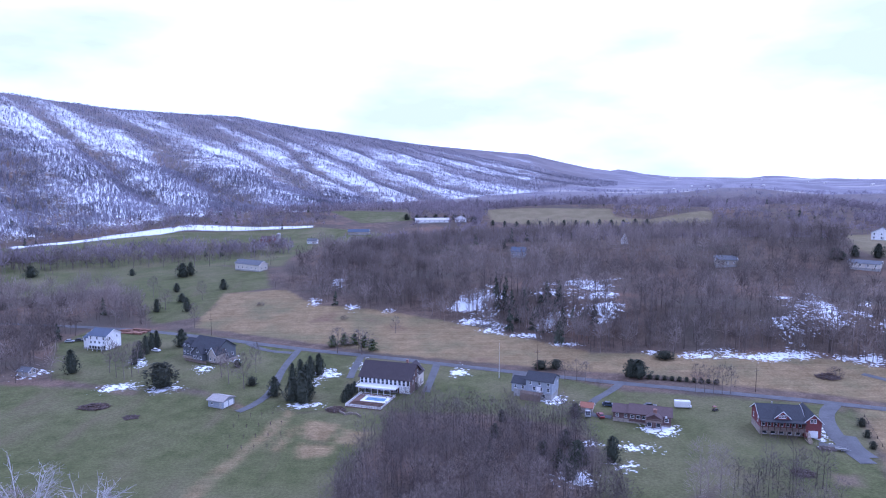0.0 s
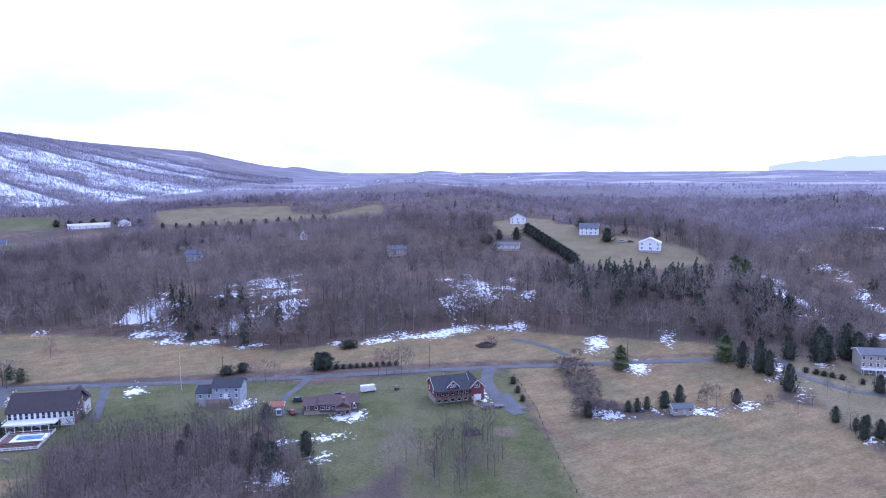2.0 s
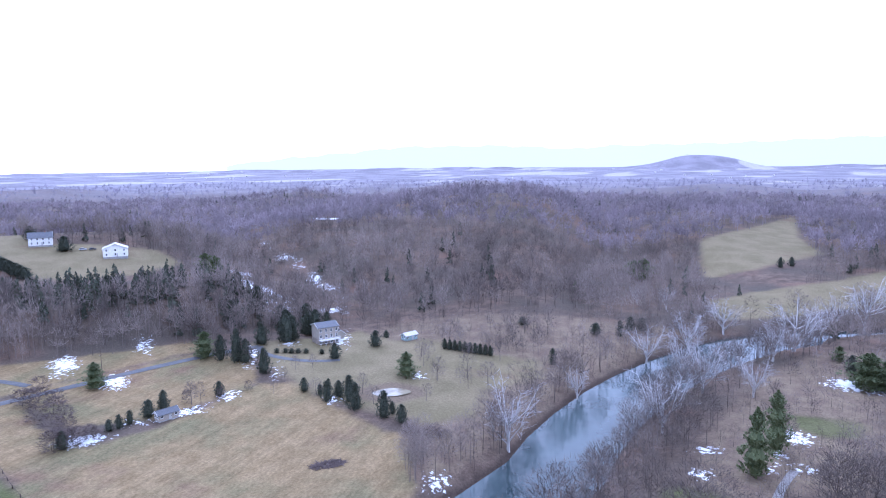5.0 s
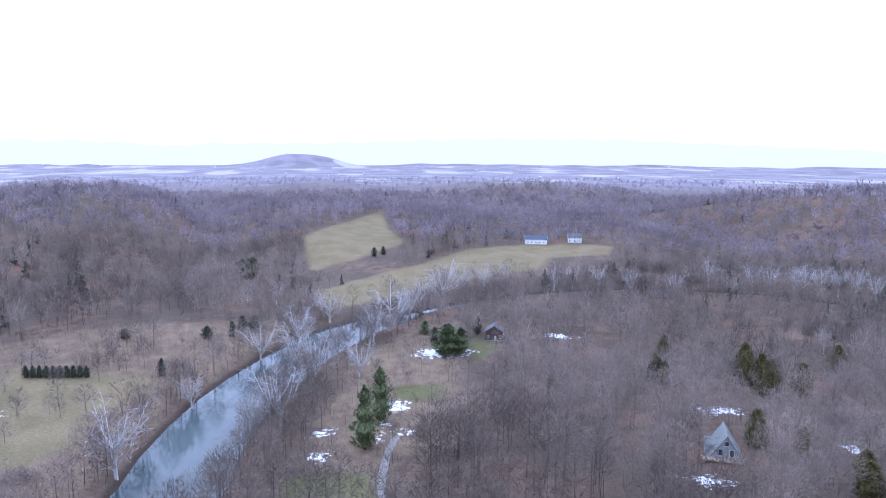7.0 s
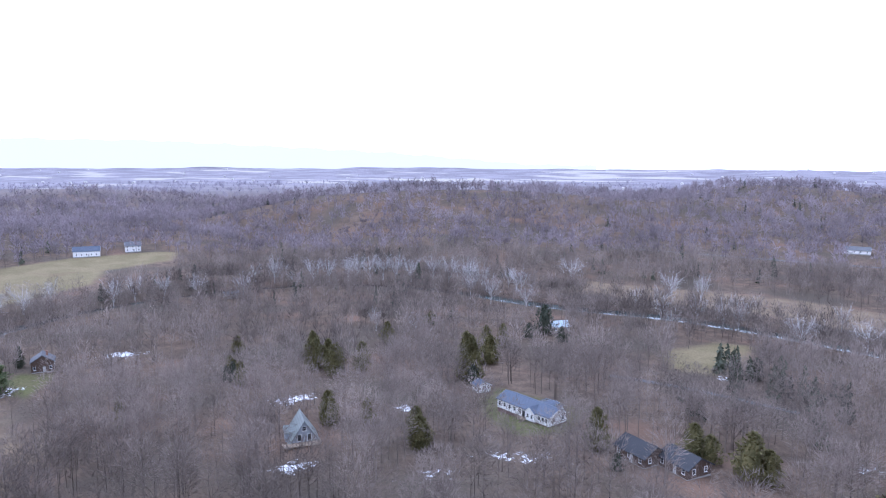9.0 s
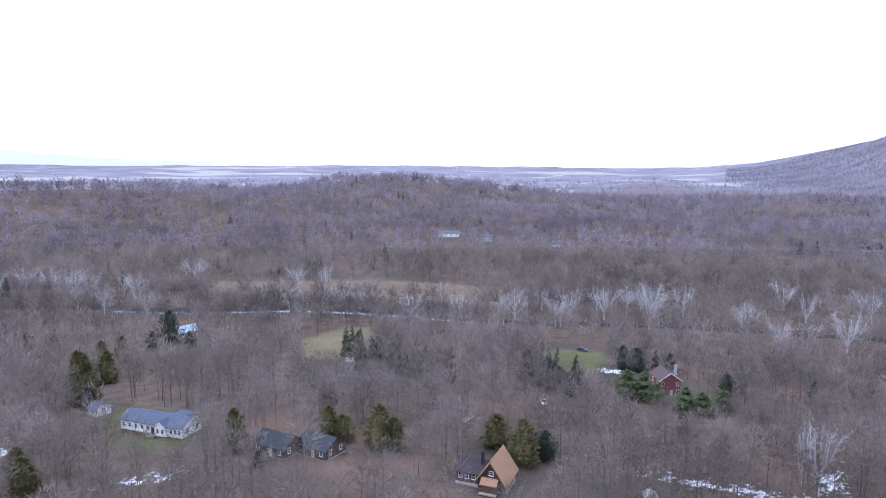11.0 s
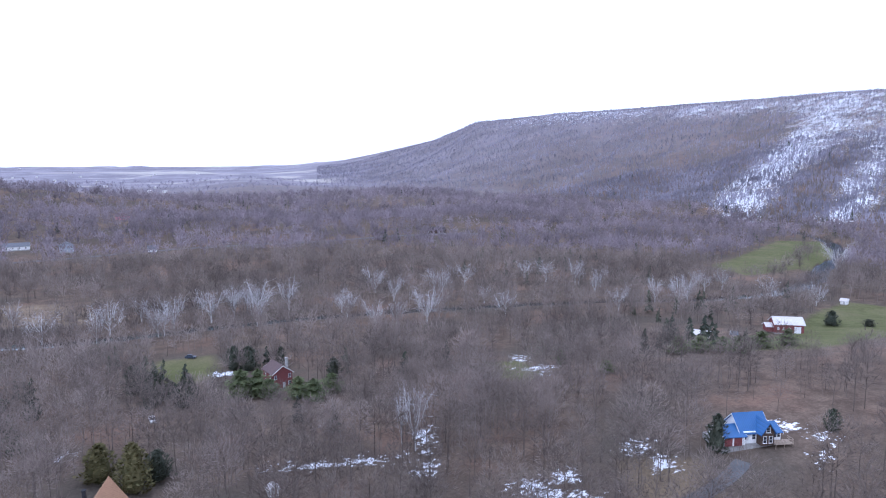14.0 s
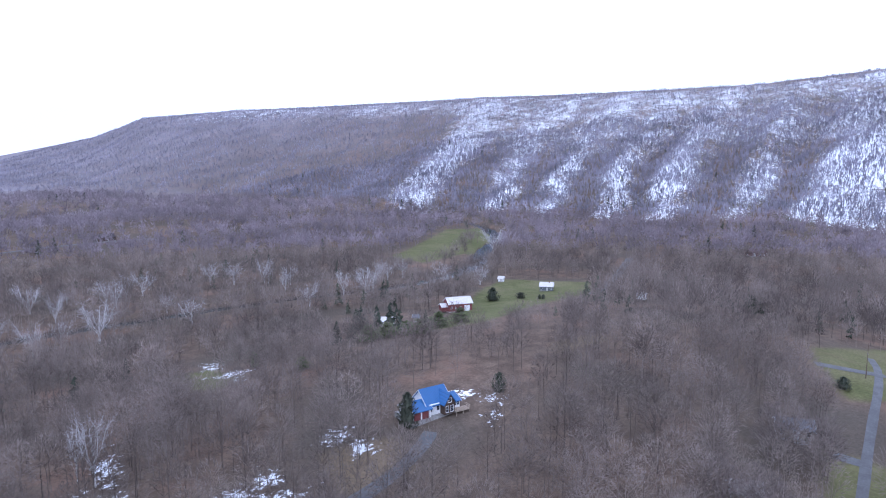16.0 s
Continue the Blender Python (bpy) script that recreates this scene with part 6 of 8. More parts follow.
def blue_roof_house():
    b = Building("house", "white cottage with bright blue metal roofs and timber gable", "house", -130.3, -122.4, 168, 9, 17, 12)
    b.base(-8.5, 8.5, 0, 9, 0.4)
    b.gable(-8.0, -2.6, -0.4, 7.0, 0.4, 2.8, 4.4, M_SIDING["white"], M_ROOF["blue"])
    b.gable(-3, 4.4, 0.6, 8, 0.4, 3.4, 6.8, M_SIDING["white"], M_ROOF["blue"], "x", 0.6)
    b.gable(1.2, 4.6, -1.4, 5, 0.4, 3.8, 6.2, M_SIDING["log"], M_ROOF["blue"], "y", 0.5)
    b.gable(4.4, 7.8, 0.6, 7, 0.4, 2.8, 4.2, M_SIDING["white"], M_ROOF["blue"])
    for u in (-7.0, -4.4):
        b.door(u, 0.4, -0.4, 2.1, 2.1, "front", M_SIDING["red"], "garage_door")
    b.row("front", -2, 0.4, 2, 1.3, 0.6)
    b.row("front", 2.1, 3.7, 2, 1.0, -1.4, 1.0, 1.8)
    b.window("front", 2.9, 3.7, 1.2, 1.3, -1.4)
    b.row("front", 5.2, 7.2, 3, 1.4, 0.6, 0.9, 1.4)
    b.box("roof_snow", (-2.6, 0.6, 0.1, 0.6, 3.35, 3.55), mat=plain("old_snow", (0.8, 0.82, 0.85), 0.7, grain=0.08, vary=0.08), label="white snow lying on the roof valley")
    b.deck(4.8, 9.6, -2, 0.55, 0.8, M_DECK_PALE)


def red_barn():
    b = Building("barn", "old red barn with pale weathered tin roof", "barn", -263.4, -230.9, 150, 11, 16, 12)
    b.base(-6.4, 6.4, 0, 9, 0.5)
    b.gable(-6.4, 6.4, 0, 9, 0.4, 4.4, 7.0, M_SIDING["red"], M_ROOF["pale"])
    b.door(3.6, 0.2, 0, 3.0, 3.2, "front", M_TRIM, "barn_door")
    b.row("front", -5, 0, 3, 1.9, 0, 0.9, 1.0)
    b.gable(-9.4, -6.4, 2, 8, 0.2, 2.6, 3.8, M_SIDING["red"], M_ROOF["pale"])


white_two_storey()
dark_large()
grey_garage()
poolside_house()
blue_grey_house()
brick_ranch()
red_house()
tall_grey_house()
double_wide()
orange_cabin()
blue_roof_house()
red_barn()
b = a_frame("cabin", "pale green A-frame cabin with a wooden deck in woods", 152.2, -108.6, -118, 8.8, 9, 6.9, M_ROOF["teal"], M_SIDING["grey"])
b.gable(-5.0, -0.8, 2.6, 6.0, 0.3, 3.0, 4.4, M_SIDING["grey"], M_ROOF["teal"], "x", 0.3)
b.deck(-6.2, 4.4, -2.6, -0.02, 0.8, M_DECK_PALE)
b = simple_house("house", "narrow red two-storey house with a tall pale chimney", "house", -32.7, -245.7, 195, 7.5, 9, 6.0, 8.6, "red", "russet", "y", 2, 2)
b.chimney(4.2, 6, 0, 9.6, 0.9, M_CONCRETE)
simple_house("cottage", "low dark cottage with mossy grey roof under trees", "cottage", 76.1, -152.8, 163, 10, 8, 2.8, 5.0, "log", "black", windows=3)
simple_house("cottage", "dark shingled cottage with a snowy rear roof edge", "cottage", 65.5, -154.7, 160, 9.5, 8, 2.8, 5.0, "log", "black", windows=2)
simple_house("shed", "small white garden shed with grey roof", "shed", 142.3, -176.2, -113, 5, 4, 2.6, 3.8, "white", "bluegrey", "y", 1, clear=5)
simple_house("shed", "small pale teal shed on open grass", "shed", 286.9, 123.8, -29, 6.6, 4, 2.6, 3.6, "teal", "pale", windows=2)
simple_house("shed", "long grey field shed beside a hedgerow", "shed", 172.4, 163.3, -22, 6.8, 3.4, 2.5, 3.5, "tan", "grey", windows=2)
simple_house("shed", "tiny weathered shed at the wood's edge", "shed", -175.4, 276.0, -15, 5.5, 4, 2.3, 3.5, "tan", "grey", windows=1)
simple_house("cabin", "small dark cabin with a grey roof in a clearing", "cabin", 296.6, -86.5, -110, 8, 7, 4.4, 7.0, "log", "grey", "y", 2, chimney=True)
simple_house("house", "white farmhouse on a grassy hilltop", "house", 333.8, 351.2, -46, 14.5, 9, 5.6, 8.6, "white", "pale", "y", 3, 2)
simple_house("house", "white house with pale gables on the hilltop", "house", 327.2, 408.6, -42, 14, 9, 5.4, 8.6, "white", "grey", "x", 4, 2, True)
simple_house("house", "white farmhouse with grey roof beyond the hedge", "house", 326, 505, -35, 13, 9, 5.4, 9.2, "white", "grey", "y", 3, 2)
simple_house("house", "low white ranch house at the clearing's edge", "house", 254.8, 409.2, -40, 17, 8, 3.0, 4.6, "cream", "grey", windows=4)
simple_house("house", "grey-roofed house among the woods", "house", 184.7, 440.5, -12, 13, 9, 3.4, 5.6, "tan", "grey", windows=3, clear=5)
simple_house("house", "long white house above the hay field", "house", -148.6, 510.4, -30, 25, 9, 4.6, 7.2, "cream", "grey", windows=5)
simple_house("barn", "red barn with a red roof in the far pasture", "barn", -201.5, 774.8, -5, 15, 10, 5.0, 8.2, "red", "russet", windows=2)
simple_house("house", "small white house at the far pasture", "house", -149.8, 771.1, -9, 11, 8, 3.4, 6.0, "white", "grey", windows=2)
simple_house("barn", "long low barn with slate-blue roof", "barn", -106.3, 851.7, 2, 26, 10, 3.2, 6.2, "tan", "bluegrey", windows=4)
simple_house("barn", "long white poultry barn in the valley", "barn", -15.0, 926.1, 4, 46, 10, 3.6, 6.0, "white", "pale", windows=6)
simple_house("barn", "white farm building with a red roof", "barn", 23.5, 925.3, -5, 15, 9, 5.0, 8.6, "white", "russet", "y", 2)
simple_house("barn", "slate-blue barn in a small clearing", "barn", 54.0, 490.3, -14, 10, 9, 4.0, 6.6, "grey", "bluegrey", windows=2)
simple_house("shed", "steep white shed among the trees", "shed", 138.3, 518.0, -15, 5, 5, 3.4, 7.5, "white", "pale", "y", 1)
simple_house("house", "long white farmhouse on the hay field's crest", "house", 592.1, -211.1, -112, 20, 10, 4.6, 8.0, "white", "bluegrey", windows=5, storeys=1)
simple_house("house", "white farmhouse with a grey roof beside pines", "house", 588.8, -247.8, -112, 12.5, 9, 5.2, 8.4, "white", "grey", windows=3, storeys=2)
simple_house("shed", "long weathered shed in the river woods", "shed", 376.3, -217.6, -103, 9, 5, 2.8, 4.0, "tan", "grey", windows=2)
simple_house("cabin", "river cabin with a light blue metal roof", "cabin", 180.5, -284.6, -120, 9, 8, 3.0, 5.0, "tan", "ltblue", windows=2)
simple_house("house", "white bungalow by the far lane", "house", 131.4, -673.8, 190, 20, 9, 3.4, 6.0, "white", "grey", windows=4)
simple_house("house", "grey two-storey house by the far lane", "house", 91.1, -657.1, 186, 11, 9, 5.6, 8.6, "grey", "grey", "y", 2, 2)
simple_house("house", "small white house by the far lane", "house", 22.6, -637.8, 184, 7, 7, 3.2, 5.6, "white", "grey", windows=2)
simple_house("house", "dark brown house above the far lane", "house", -264.0, -692.0, 190, 18, 9, 4.0, 7.0, "log", "brown", windows=3)
simple_house("house", "faded pink house in the far trees", "house", 59.3, -877.5, 190, 18, 9, 5.0, 8.0, "pink", "russet", windows=3)
simple_house("house", "small dark bungalow on the green pasture", "house", -352.6, -237.8, 118, 8, 7, 3.0, 5.0, "dark", "pale", windows=2, chimney=True)
simple_house("shed", "little white shed at the pasture's edge", "shed", -370.0, -287.4, 115, 3.6, 4, 2.4, 3.6, "white", "pale", windows=0)
simple_house("cottage", "weathered cottage with a pale patched roof", "cottage", -216.8, -236.8, 132, 6.5, 5, 2.4, 3.8, "tan", "pale", windows=2)
simple_house("shed", "small tan shed near the red barn", "shed", -229.2, -229.7, 130, 3, 3, 2.3, 3.3, "tan", "grey", windows=0)
simple_house("shed", "tiny white pump house in the woods", "shed", -17.7, -154.5, 184, 2.4, 2, 2.1, 2.9, "white", "pale", "y", 0, clear=3.5)
simple_house("house", "red-roofed house on the wooded slope", "house", -599.9, -194.9, 85, 15, 9, 3.6, 6.0, "brick", "russet", windows=3)
simple_house("shed", "white roadside shed by the lane", "shed", -336.9, -166.3, 105, 4.5, 4, 2.6, 4.0, "white", "pale", windows=1)
simple_house("house", "grey house half hidden in bare woods", "house", -192.2, -49.1, 112, 9, 7, 2.9, 4.6, "tan", "grey", windows=3, clear=1.0)
simple_house("shed", "tan-roofed shed on the near slope", "shed", -153.8, -48.2, 118, 6.5, 6, 2.6, 4.4, "tan", "tan", windows=1, clear=1.0)


# ---------------------------------------------------------------- vehicles
M_TYRE = plain("black_tyre", (0.03, 0.03, 0.032), 0.9)
M_RIM = plain("grey_rim", (0.45, 0.45, 0.46), 0.4, 0.7, grain=0.1)
M_LAMP = plain("lamp_glass", (0.7, 0.68, 0.62), 0.2, grain=0.05)


def paint(name, rgb):
    return plain(name, rgb, 0.3, 0.0, 0.06, 0.8, 0.06, 0.6)


def extruded(name, outline, half, mat, taper=0.0):
    """A side outline (x, z) drawn out to both sides; upper points come in by the taper."""
    top = max(z for _, z in outline)
    co = [(x, s * half * (1 - taper * z / top), z) for s in (-1, 1) for x, z in outline]
    n = len(outline)
    faces = [tuple(range(n)), tuple(range(2 * n - 1, n - 1, -1))] + [(i, n + i, n + (i + 1) % n, (i + 1) % n) for i in range(n)]
    return faces_mesh(name, co, faces, mat)


def wheel_meshes(r=0.33, w=0.22):
    def disc(radius, half, name, mat, n=14):
        co = [(radius * math.cos(6.2832 * i / n), s * half, radius * math.sin(6.2832 * i / n)) for s in (-1, 1) for i in range(n)]
        return faces_mesh(name, co, [tuple(range(n)), tuple(range(2 * n - 1, n - 1, -1))] + [(i, n + i, n + (i + 1) % n, (i + 1) % n) for i in range(n)], mat)
    return disc(r, w / 2, "tyre", M_TYRE), disc(r * 0.6, w / 2 + 0.01, "rim", M_RIM)


WHEEL = wheel_meshes()


def on_wheels(root, places, scale=1.0):
    for x, y in places:
        wheel = child("wheel", WHEEL[0], root)
        wheel.matrix_basis = pose(x, y, 0.33 * scale) @ Matrix.Scale(scale, 4)
        child("rim", WHEEL[1], wheel)


def car(label, x, y, turn, mat, kind="car"):
    root = tagged(new(kind), label, kind, "parked vehicles")
    root.matrix_basis = pose(x, y, float(height(x, y)) + 0.13, 0, 0, turn)
    child("body", extruded("body", [(-2.2, 0.35), (2.2, 0.35), (2.25, 0.75), (2.0, 0.92), (1.0, 1.0), (-1.9, 1.05), (-2.25, 0.95), (-2.28, 0.6)], 0.88, mat, 0.06), root)
    child("cabin", extruded("cabin", [(1.05, 0.98), (0.35, 1.5), (-1.35, 1.52), (-1.95, 1.03)], 0.78, M_GLASS, 0.14), root, "dark tinted car windows")
    child("roof", extruded("roof", [(0.4, 1.47), (0.3, 1.56), (-1.3, 1.58), (-1.42, 1.49)], 0.7, mat, 0.05), root)
    on_wheels(root, [(u, v) for u in (-1.4, 1.4) for v in (-0.8, 0.8)])
    for v in (-0.6, 0.6):
        child("headlight", boxes_mesh("headlight", [(2.18, 2.28, v - 0.18, v + 0.18, 0.68, 0.82)], M_LAMP), root)


def pickup(label, x, y, turn, mat):
    root = tagged(new("pickup_truck"), label, "truck", "parked vehicles")
    root.matrix_basis = pose(x, y, float(height(x, y)) + 0.13, 0, 0, turn)
    child("body", extruded("body", [(-2.7, 0.5), (2.6, 0.5), (2.65, 1.0), (2.4, 1.15), (-2.7, 1.15)], 0.95, mat, 0.04), root)
    child("cabin", extruded("cabin", [(1.35, 1.13), (0.8, 1.8), (-0.5, 1.82), (-0.75, 1.14)], 0.84, M_GLASS, 0.1), root, "dark tinted cab windows")
    child("roof", extruded("roof", [(0.8, 1.77), (0.7, 1.86), (-0.5, 1.88), (-0.6, 1.78)], 0.78, mat), root)
    child("bed", boxes_mesh("bed", [(-2.6, -0.9, -0.8, 0.8, 1.13, 1.18)], M_DARK), root)
    on_wheels(root, [(u, v) for u in (-1.7, 1.7) for v in (-0.85, 0.85)], 1.15)


def motorhome(label, x, y, turn):
    white = paint("white_coachwork", (0.75, 0.74, 0.72))
    root = tagged(new("motorhome"), label, "motorhome")
    root.matrix_basis = pose(x, y, float(height(x, y)) + 0.12, 0, 0, turn) @ Matrix.Scale(0.85, 4)
    child("body", extruded("body", [(3.2, 0.5), (-2.2, 0.5), (-2.2, 1.95), (-3.1, 2.1), (-3.1, 2.9), (-2.6, 3.05), (3.2, 3.05)], 1.15, white, 0.02), root)
    child("cab", extruded("cab", [(-2.2, 0.5), (-3.6, 0.5), (-3.7, 1.1), (-2.9, 1.3), (-2.3, 1.98), (-2.2, 1.95)], 1.0, white, 0.05), root)
    child("windscreen", extruded("windscreen", [(-2.92, 1.34), (-2.38, 1.95), (-2.3, 1.93), (-2.8, 1.32)], 0.9, M_GLASS), root, "dark windscreen")
    for u in (-1.2, 0.4, 2.0):
        child("side_window", boxes_mesh("side_window", [(u - 0.5, u + 0.5, -1.17, -1.13, 1.7, 2.3)], M_GLASS), root)
    child("stripe", boxes_mesh("stripe", [(-2.1, 3.1, -1.16, -1.14, 1.2, 1.32)], M_SIDING["tan"]), root)
    child("roof_vent", boxes_mesh("roof_vent", [(0.4, 1.2, -0.4, 0.4, 3.05, 3.25)], white), root)
    on_wheels(root, [(u, v) for u in (-2.5, 1.6) for v in (-0.9, 0.9)], 1.15)


P_DARK, P_BLUE, P_WHITE, P_RED, P_SILVER = paint("black_paint", (0.03, 0.03, 0.035)), paint("dark_blue_paint", (0.04, 0.055, 0.09)), paint("white_paint", (0.7, 0.7, 0.7)), paint("dark_red_paint", (0.2, 0.03, 0.03)), paint("silver_paint", (0.42, 0.43, 0.45))
motorhome("white motorhome with a cab-over bed parked on grass", 85.7, 236.5, 172)
car("dark blue saloon car beside the asphalt drive", 59.7, 238.5, -13, P_BLUE)
car("black estate car parked behind the ranch house", 74.3, 236.8, -4, P_DARK)
pickup("silver pickup truck parked on the drive", 50.1, 228.7, 80, P_SILVER)
car("dark red car parked on the drive", 54.2, 227.2, 95, P_RED)
car("white car parked by the evergreen row", -136.2, 315.0, -24, P_WHITE)
car("dark car parked beside the white house", -182.5, 334.1, 10, P_DARK)
car("silver car parked beside the white house", -186.3, 332.0, 10, P_SILVER)
car("dark car on the small green clearing", -2.0, -302.0, 160, P_BLUE)
car("white van parked under the spruces", 10.6, -223.0, 100, P_WHITE, "van")
car("dark car parked on the hilltop drive", 340.5, 377.9, -30, P_DARK)
car("silver car parked on the hilltop drive", 336.3, 381.7, -28, P_SILVER)


def garden_tractor(x, y):
    root = tagged(new("garden_tractor"), "small dark garden tractor standing on the lawn", "tractor")
    root.matrix_basis = pose(x, y, float(height(x, y)) + 0.02, 0, 0, 25)
    child("body", extruded("body", [(-0.9, 0.3), (0.9, 0.3), (0.95, 0.75), (0.1, 0.8), (-0.2, 0.55), (-0.9, 0.6)], 0.4, P_DARK), root)
    child("seat", boxes_mesh("seat", [(-0.7, -0.3, -0.25, 0.25, 0.6, 0.7), (-0.8, -0.7, -0.25, 0.25, 0.65, 1.1)], M_DARK), root)
    child("canopy", boxes_mesh("canopy", [(-1.0, 0.2, -0.55, 0.55, 1.75, 1.82), (-0.95, -0.88, -0.5, -0.43, 0.6, 1.75), (-0.95, -0.88, 0.43, 0.5, 0.6, 1.75)], P_RED), root)
    on_wheels(root, [(u, v) for u in (-0.6, 0.7) for v in (-0.45, 0.45)], 0.9)


def flat_trailer(x, y, turn):
    root = tagged(new("utility_trailer"), "small flat trailer with pale boards on the drive", "trailer")
    root.matrix_basis = pose(x, y, float(height(x, y)) + 0.16, 0, 0, turn)
    child("bed", boxes_mesh("bed", [(-1.6, 1.6, -0.8, 0.8, 0.5, 0.6)], M_CONCRETE), root)
    child("side_rail", boxes_mesh("side_rail", [(-1.6, 1.6, -0.84, -0.8, 0.6, 0.9), (-1.6, 1.6, 0.8, 0.84, 0.6, 0.9)], M_RIM), root)
    child("drawbar", boxes_mesh("drawbar", [(1.6, 2.7, -0.05, 0.05, 0.45, 0.53)], M_RIM), root)
    on_wheels(root, [(0, -0.9), (0, 0.9)])


garden_tractor(96.3, 233.4)
flat_trailer(121.1, 199.1, -20)


# ---------------------------------------------------------------- yards
def pile(name, label, x, y, turn, long, wide, tall, count, mats, thick=0.12):
    """A heap of sticks or logs."""
    rng = random.Random(int(x * 7 + y))
    root = tagged(new(name), label, "woodpile")
    root.matrix_basis = pose(x, y, float(height(x, y)), 0, 0, turn)
    for k, mat in enumerate(mats):
        tris = []
        for _ in range(count):
            a, r = rng.uniform(0, 6.28), math.sqrt(rng.random())
            px, py = math.cos(a) * r * long / 2, math.sin(a) * r * wide / 2
            pz = rng.uniform(0, tall) * (1 - r * 0.8)
            b, l = rng.uniform(0, 6.28), rng.uniform(0.8, 2.2)
            tris += cone((px, py, pz), (px + math.cos(b) * l, py + math.sin(b) * l, pz + rng.uniform(-0.3, 0.5)), thick * rng.uniform(0.6, 1.4), 4)
        tagged(child("heap" if k == 0 else "log_stack", tri_mesh("heap", tris, mat), root), "tangle of cut branches" if k == 0 else "stacked cut logs", kind="stuff")


pile("brush_pile", "heap of brown cut branches on the grass", -127.1, 239.5, 0, 10, 6, 1.4, 260, (M_BRUSH, M_TRUNK), 0.25)
pile("brush_pile", "small dark heap of sticks on the lawn", -109.5, 229.9, 0, 5, 3.4, 0.8, 140, (M_BRUSH,), 0.2)
pile("brush_pile", "round dark brush pile behind the red house", 101.1, 182.9, 0, 6, 5, 1.2, 220, (M_BRUSH,), 0.2)
pile("brush_pile", "low dark patch of cut brush in the hay", 161.4, 96.4, -46, 10, 5, 0.6, 320, (M_BRUSH,), 0.2)
pile("brush_pile", "tall heap of dead branches beside the wood", 156.3, 269.3, -14, 8, 6, 2.2, 320, (M_BRUSH, M_TRUNK), 0.2)
pile("log_pile", "heap of split logs beside the drive", 117.3, 200.3, -20, 4.5, 2.2, 0.9, 150, (M_YARD_BARK,), 0.25)
pile("brush_pile", "brown heap of stone and brush by the pool", -39, 238, -10, 6, 4, 1.4, 200, (M_BRUSH, M_TRUNK), 0.3)


def lumber_stack(x, y, turn):
    """Sawn boards stacked on bearers, row beside row."""
    root, rng = tagged(new("lumber_stack"), "stacks of fresh red-brown sawn boards on bearers", "lumber"), random.Random(6)
    root.matrix_basis = pose(x, y, float(height(x, y)), 0, 0, turn)
    wood = plain("fresh_sawn_boards", (0.3, 0.165, 0.11), 0.85, size=0.5)
    for row in range(3):
        for col in range(3):
            x0, y0 = -8 + col * 5.4 + rng.uniform(-0.3, 0.3), row * 3.2
            for u in (0.6, 3.9):
                child("bearer", boxes_mesh("bearer", [(x0 + u, x0 + u + 0.15, y0 - 0.1, y0 + 1.7, -0.3, 0.15)], M_DECK), root)
            for k in range(rng.randint(3, 6)):
                child("board", boxes_mesh("board", [(x0 + rng.uniform(-0.15, 0.15), x0 + 4.7, y0 + rng.uniform(-0.1, 0.1), y0 + 1.6, 0.15 + k * 0.2, 0.32 + k * 0.2)], wood), root)


lumber_stack(-164.4, 348.3, -14)


def pool_terrace():
    c = tagged(new("pool_terrace"), "brown-paved pool terrace inside a white railing", "terrace")
    c.matrix_basis = pose(-29.4, 239.5, float(height(-29, 243)) + 0.1, 0, 0, -17)
    brick = plain("brown_brick_paving", (0.2, 0.13, 0.1), 0.9)
    child("paving", boxes_mesh("paving", [(-7, 7, 0.0, 7.6, -1.8, 0.25), (-7, -3.6, 7.6, 15, -1.8, 0.25), (5.4, 7, 7.6, 15, -1.8, 0.25), (-3.6, 5.4, 12.4, 15, -1.8, 0.25)], brick), c)
    child("pool_rim", boxes_mesh("pool_rim", [(-4.2, 6.0, 6.8, 8.2, -1.5, 0.32), (-4.2, 6.0, 11.8, 13.0, -1.5, 0.32), (-4.2, -3.0, 8.2, 11.8, -1.5, 0.32), (4.8, 6.0, 8.2, 11.8, -1.5, 0.32)], M_TRIM), c, "pale pool surround")
    n = Nodes("pool_water", 0.12, 0, 0.5)
    child("pool_water", boxes_mesh("pool_water", [(-3.0, 4.8, 8.2, 11.8, -1.5, 0.1)], n.color(n.mix(n.ranged(n.noise(2, 3), 0.35, 0.65), (0.1, 0.2, 0.32), (0.2, 0.32, 0.45)))), c, "blue pool water")
    for k in range(4):
        child("planting_row", boxes_mesh("planting_row", [(-6.2, 6.2, 1.0 + k * 1.4, 1.7 + k * 1.4, 0.25, 0.5)], M_SOIL), c)
    for x0, x1, y0, y1 in ((-7, 7, 0, 0.08), (-7, -6.92, 0, 15), (6.92, 7, 0, 15), (-7, 7, 13.6, 13.68)):
        child("railing", boxes_mesh("railing", [(x0, x1, y0, y1, 1.1, 1.2), (x0, x1, y0, y1, 0.35, 0.45)], M_TRIM), c)
    for i in range(15):
        child("picket_post", boxes_mesh("picket_post", [(-7 + i - 0.06, -7 + i + 0.06, -0.02, 0.1, 0.2, 1.25)], M_TRIM), c)
    for side in (-7, 6.94):
        child("fence_panel", boxes_mesh("fence_panel", [(side, side + 0.06, 0.3 + k * 0.3, 0.42 + k * 0.3, 0.3, 1.15) for k in range(48)], M_TRIM), c)
    child("fence_panel", boxes_mesh("fence_panel", [(-7 + i * 0.25 - 0.05, -7 + i * 0.25 + 0.05, 0.02, 0.06, 0.3, 1.15) for i in range(57)], M_TRIM), c)


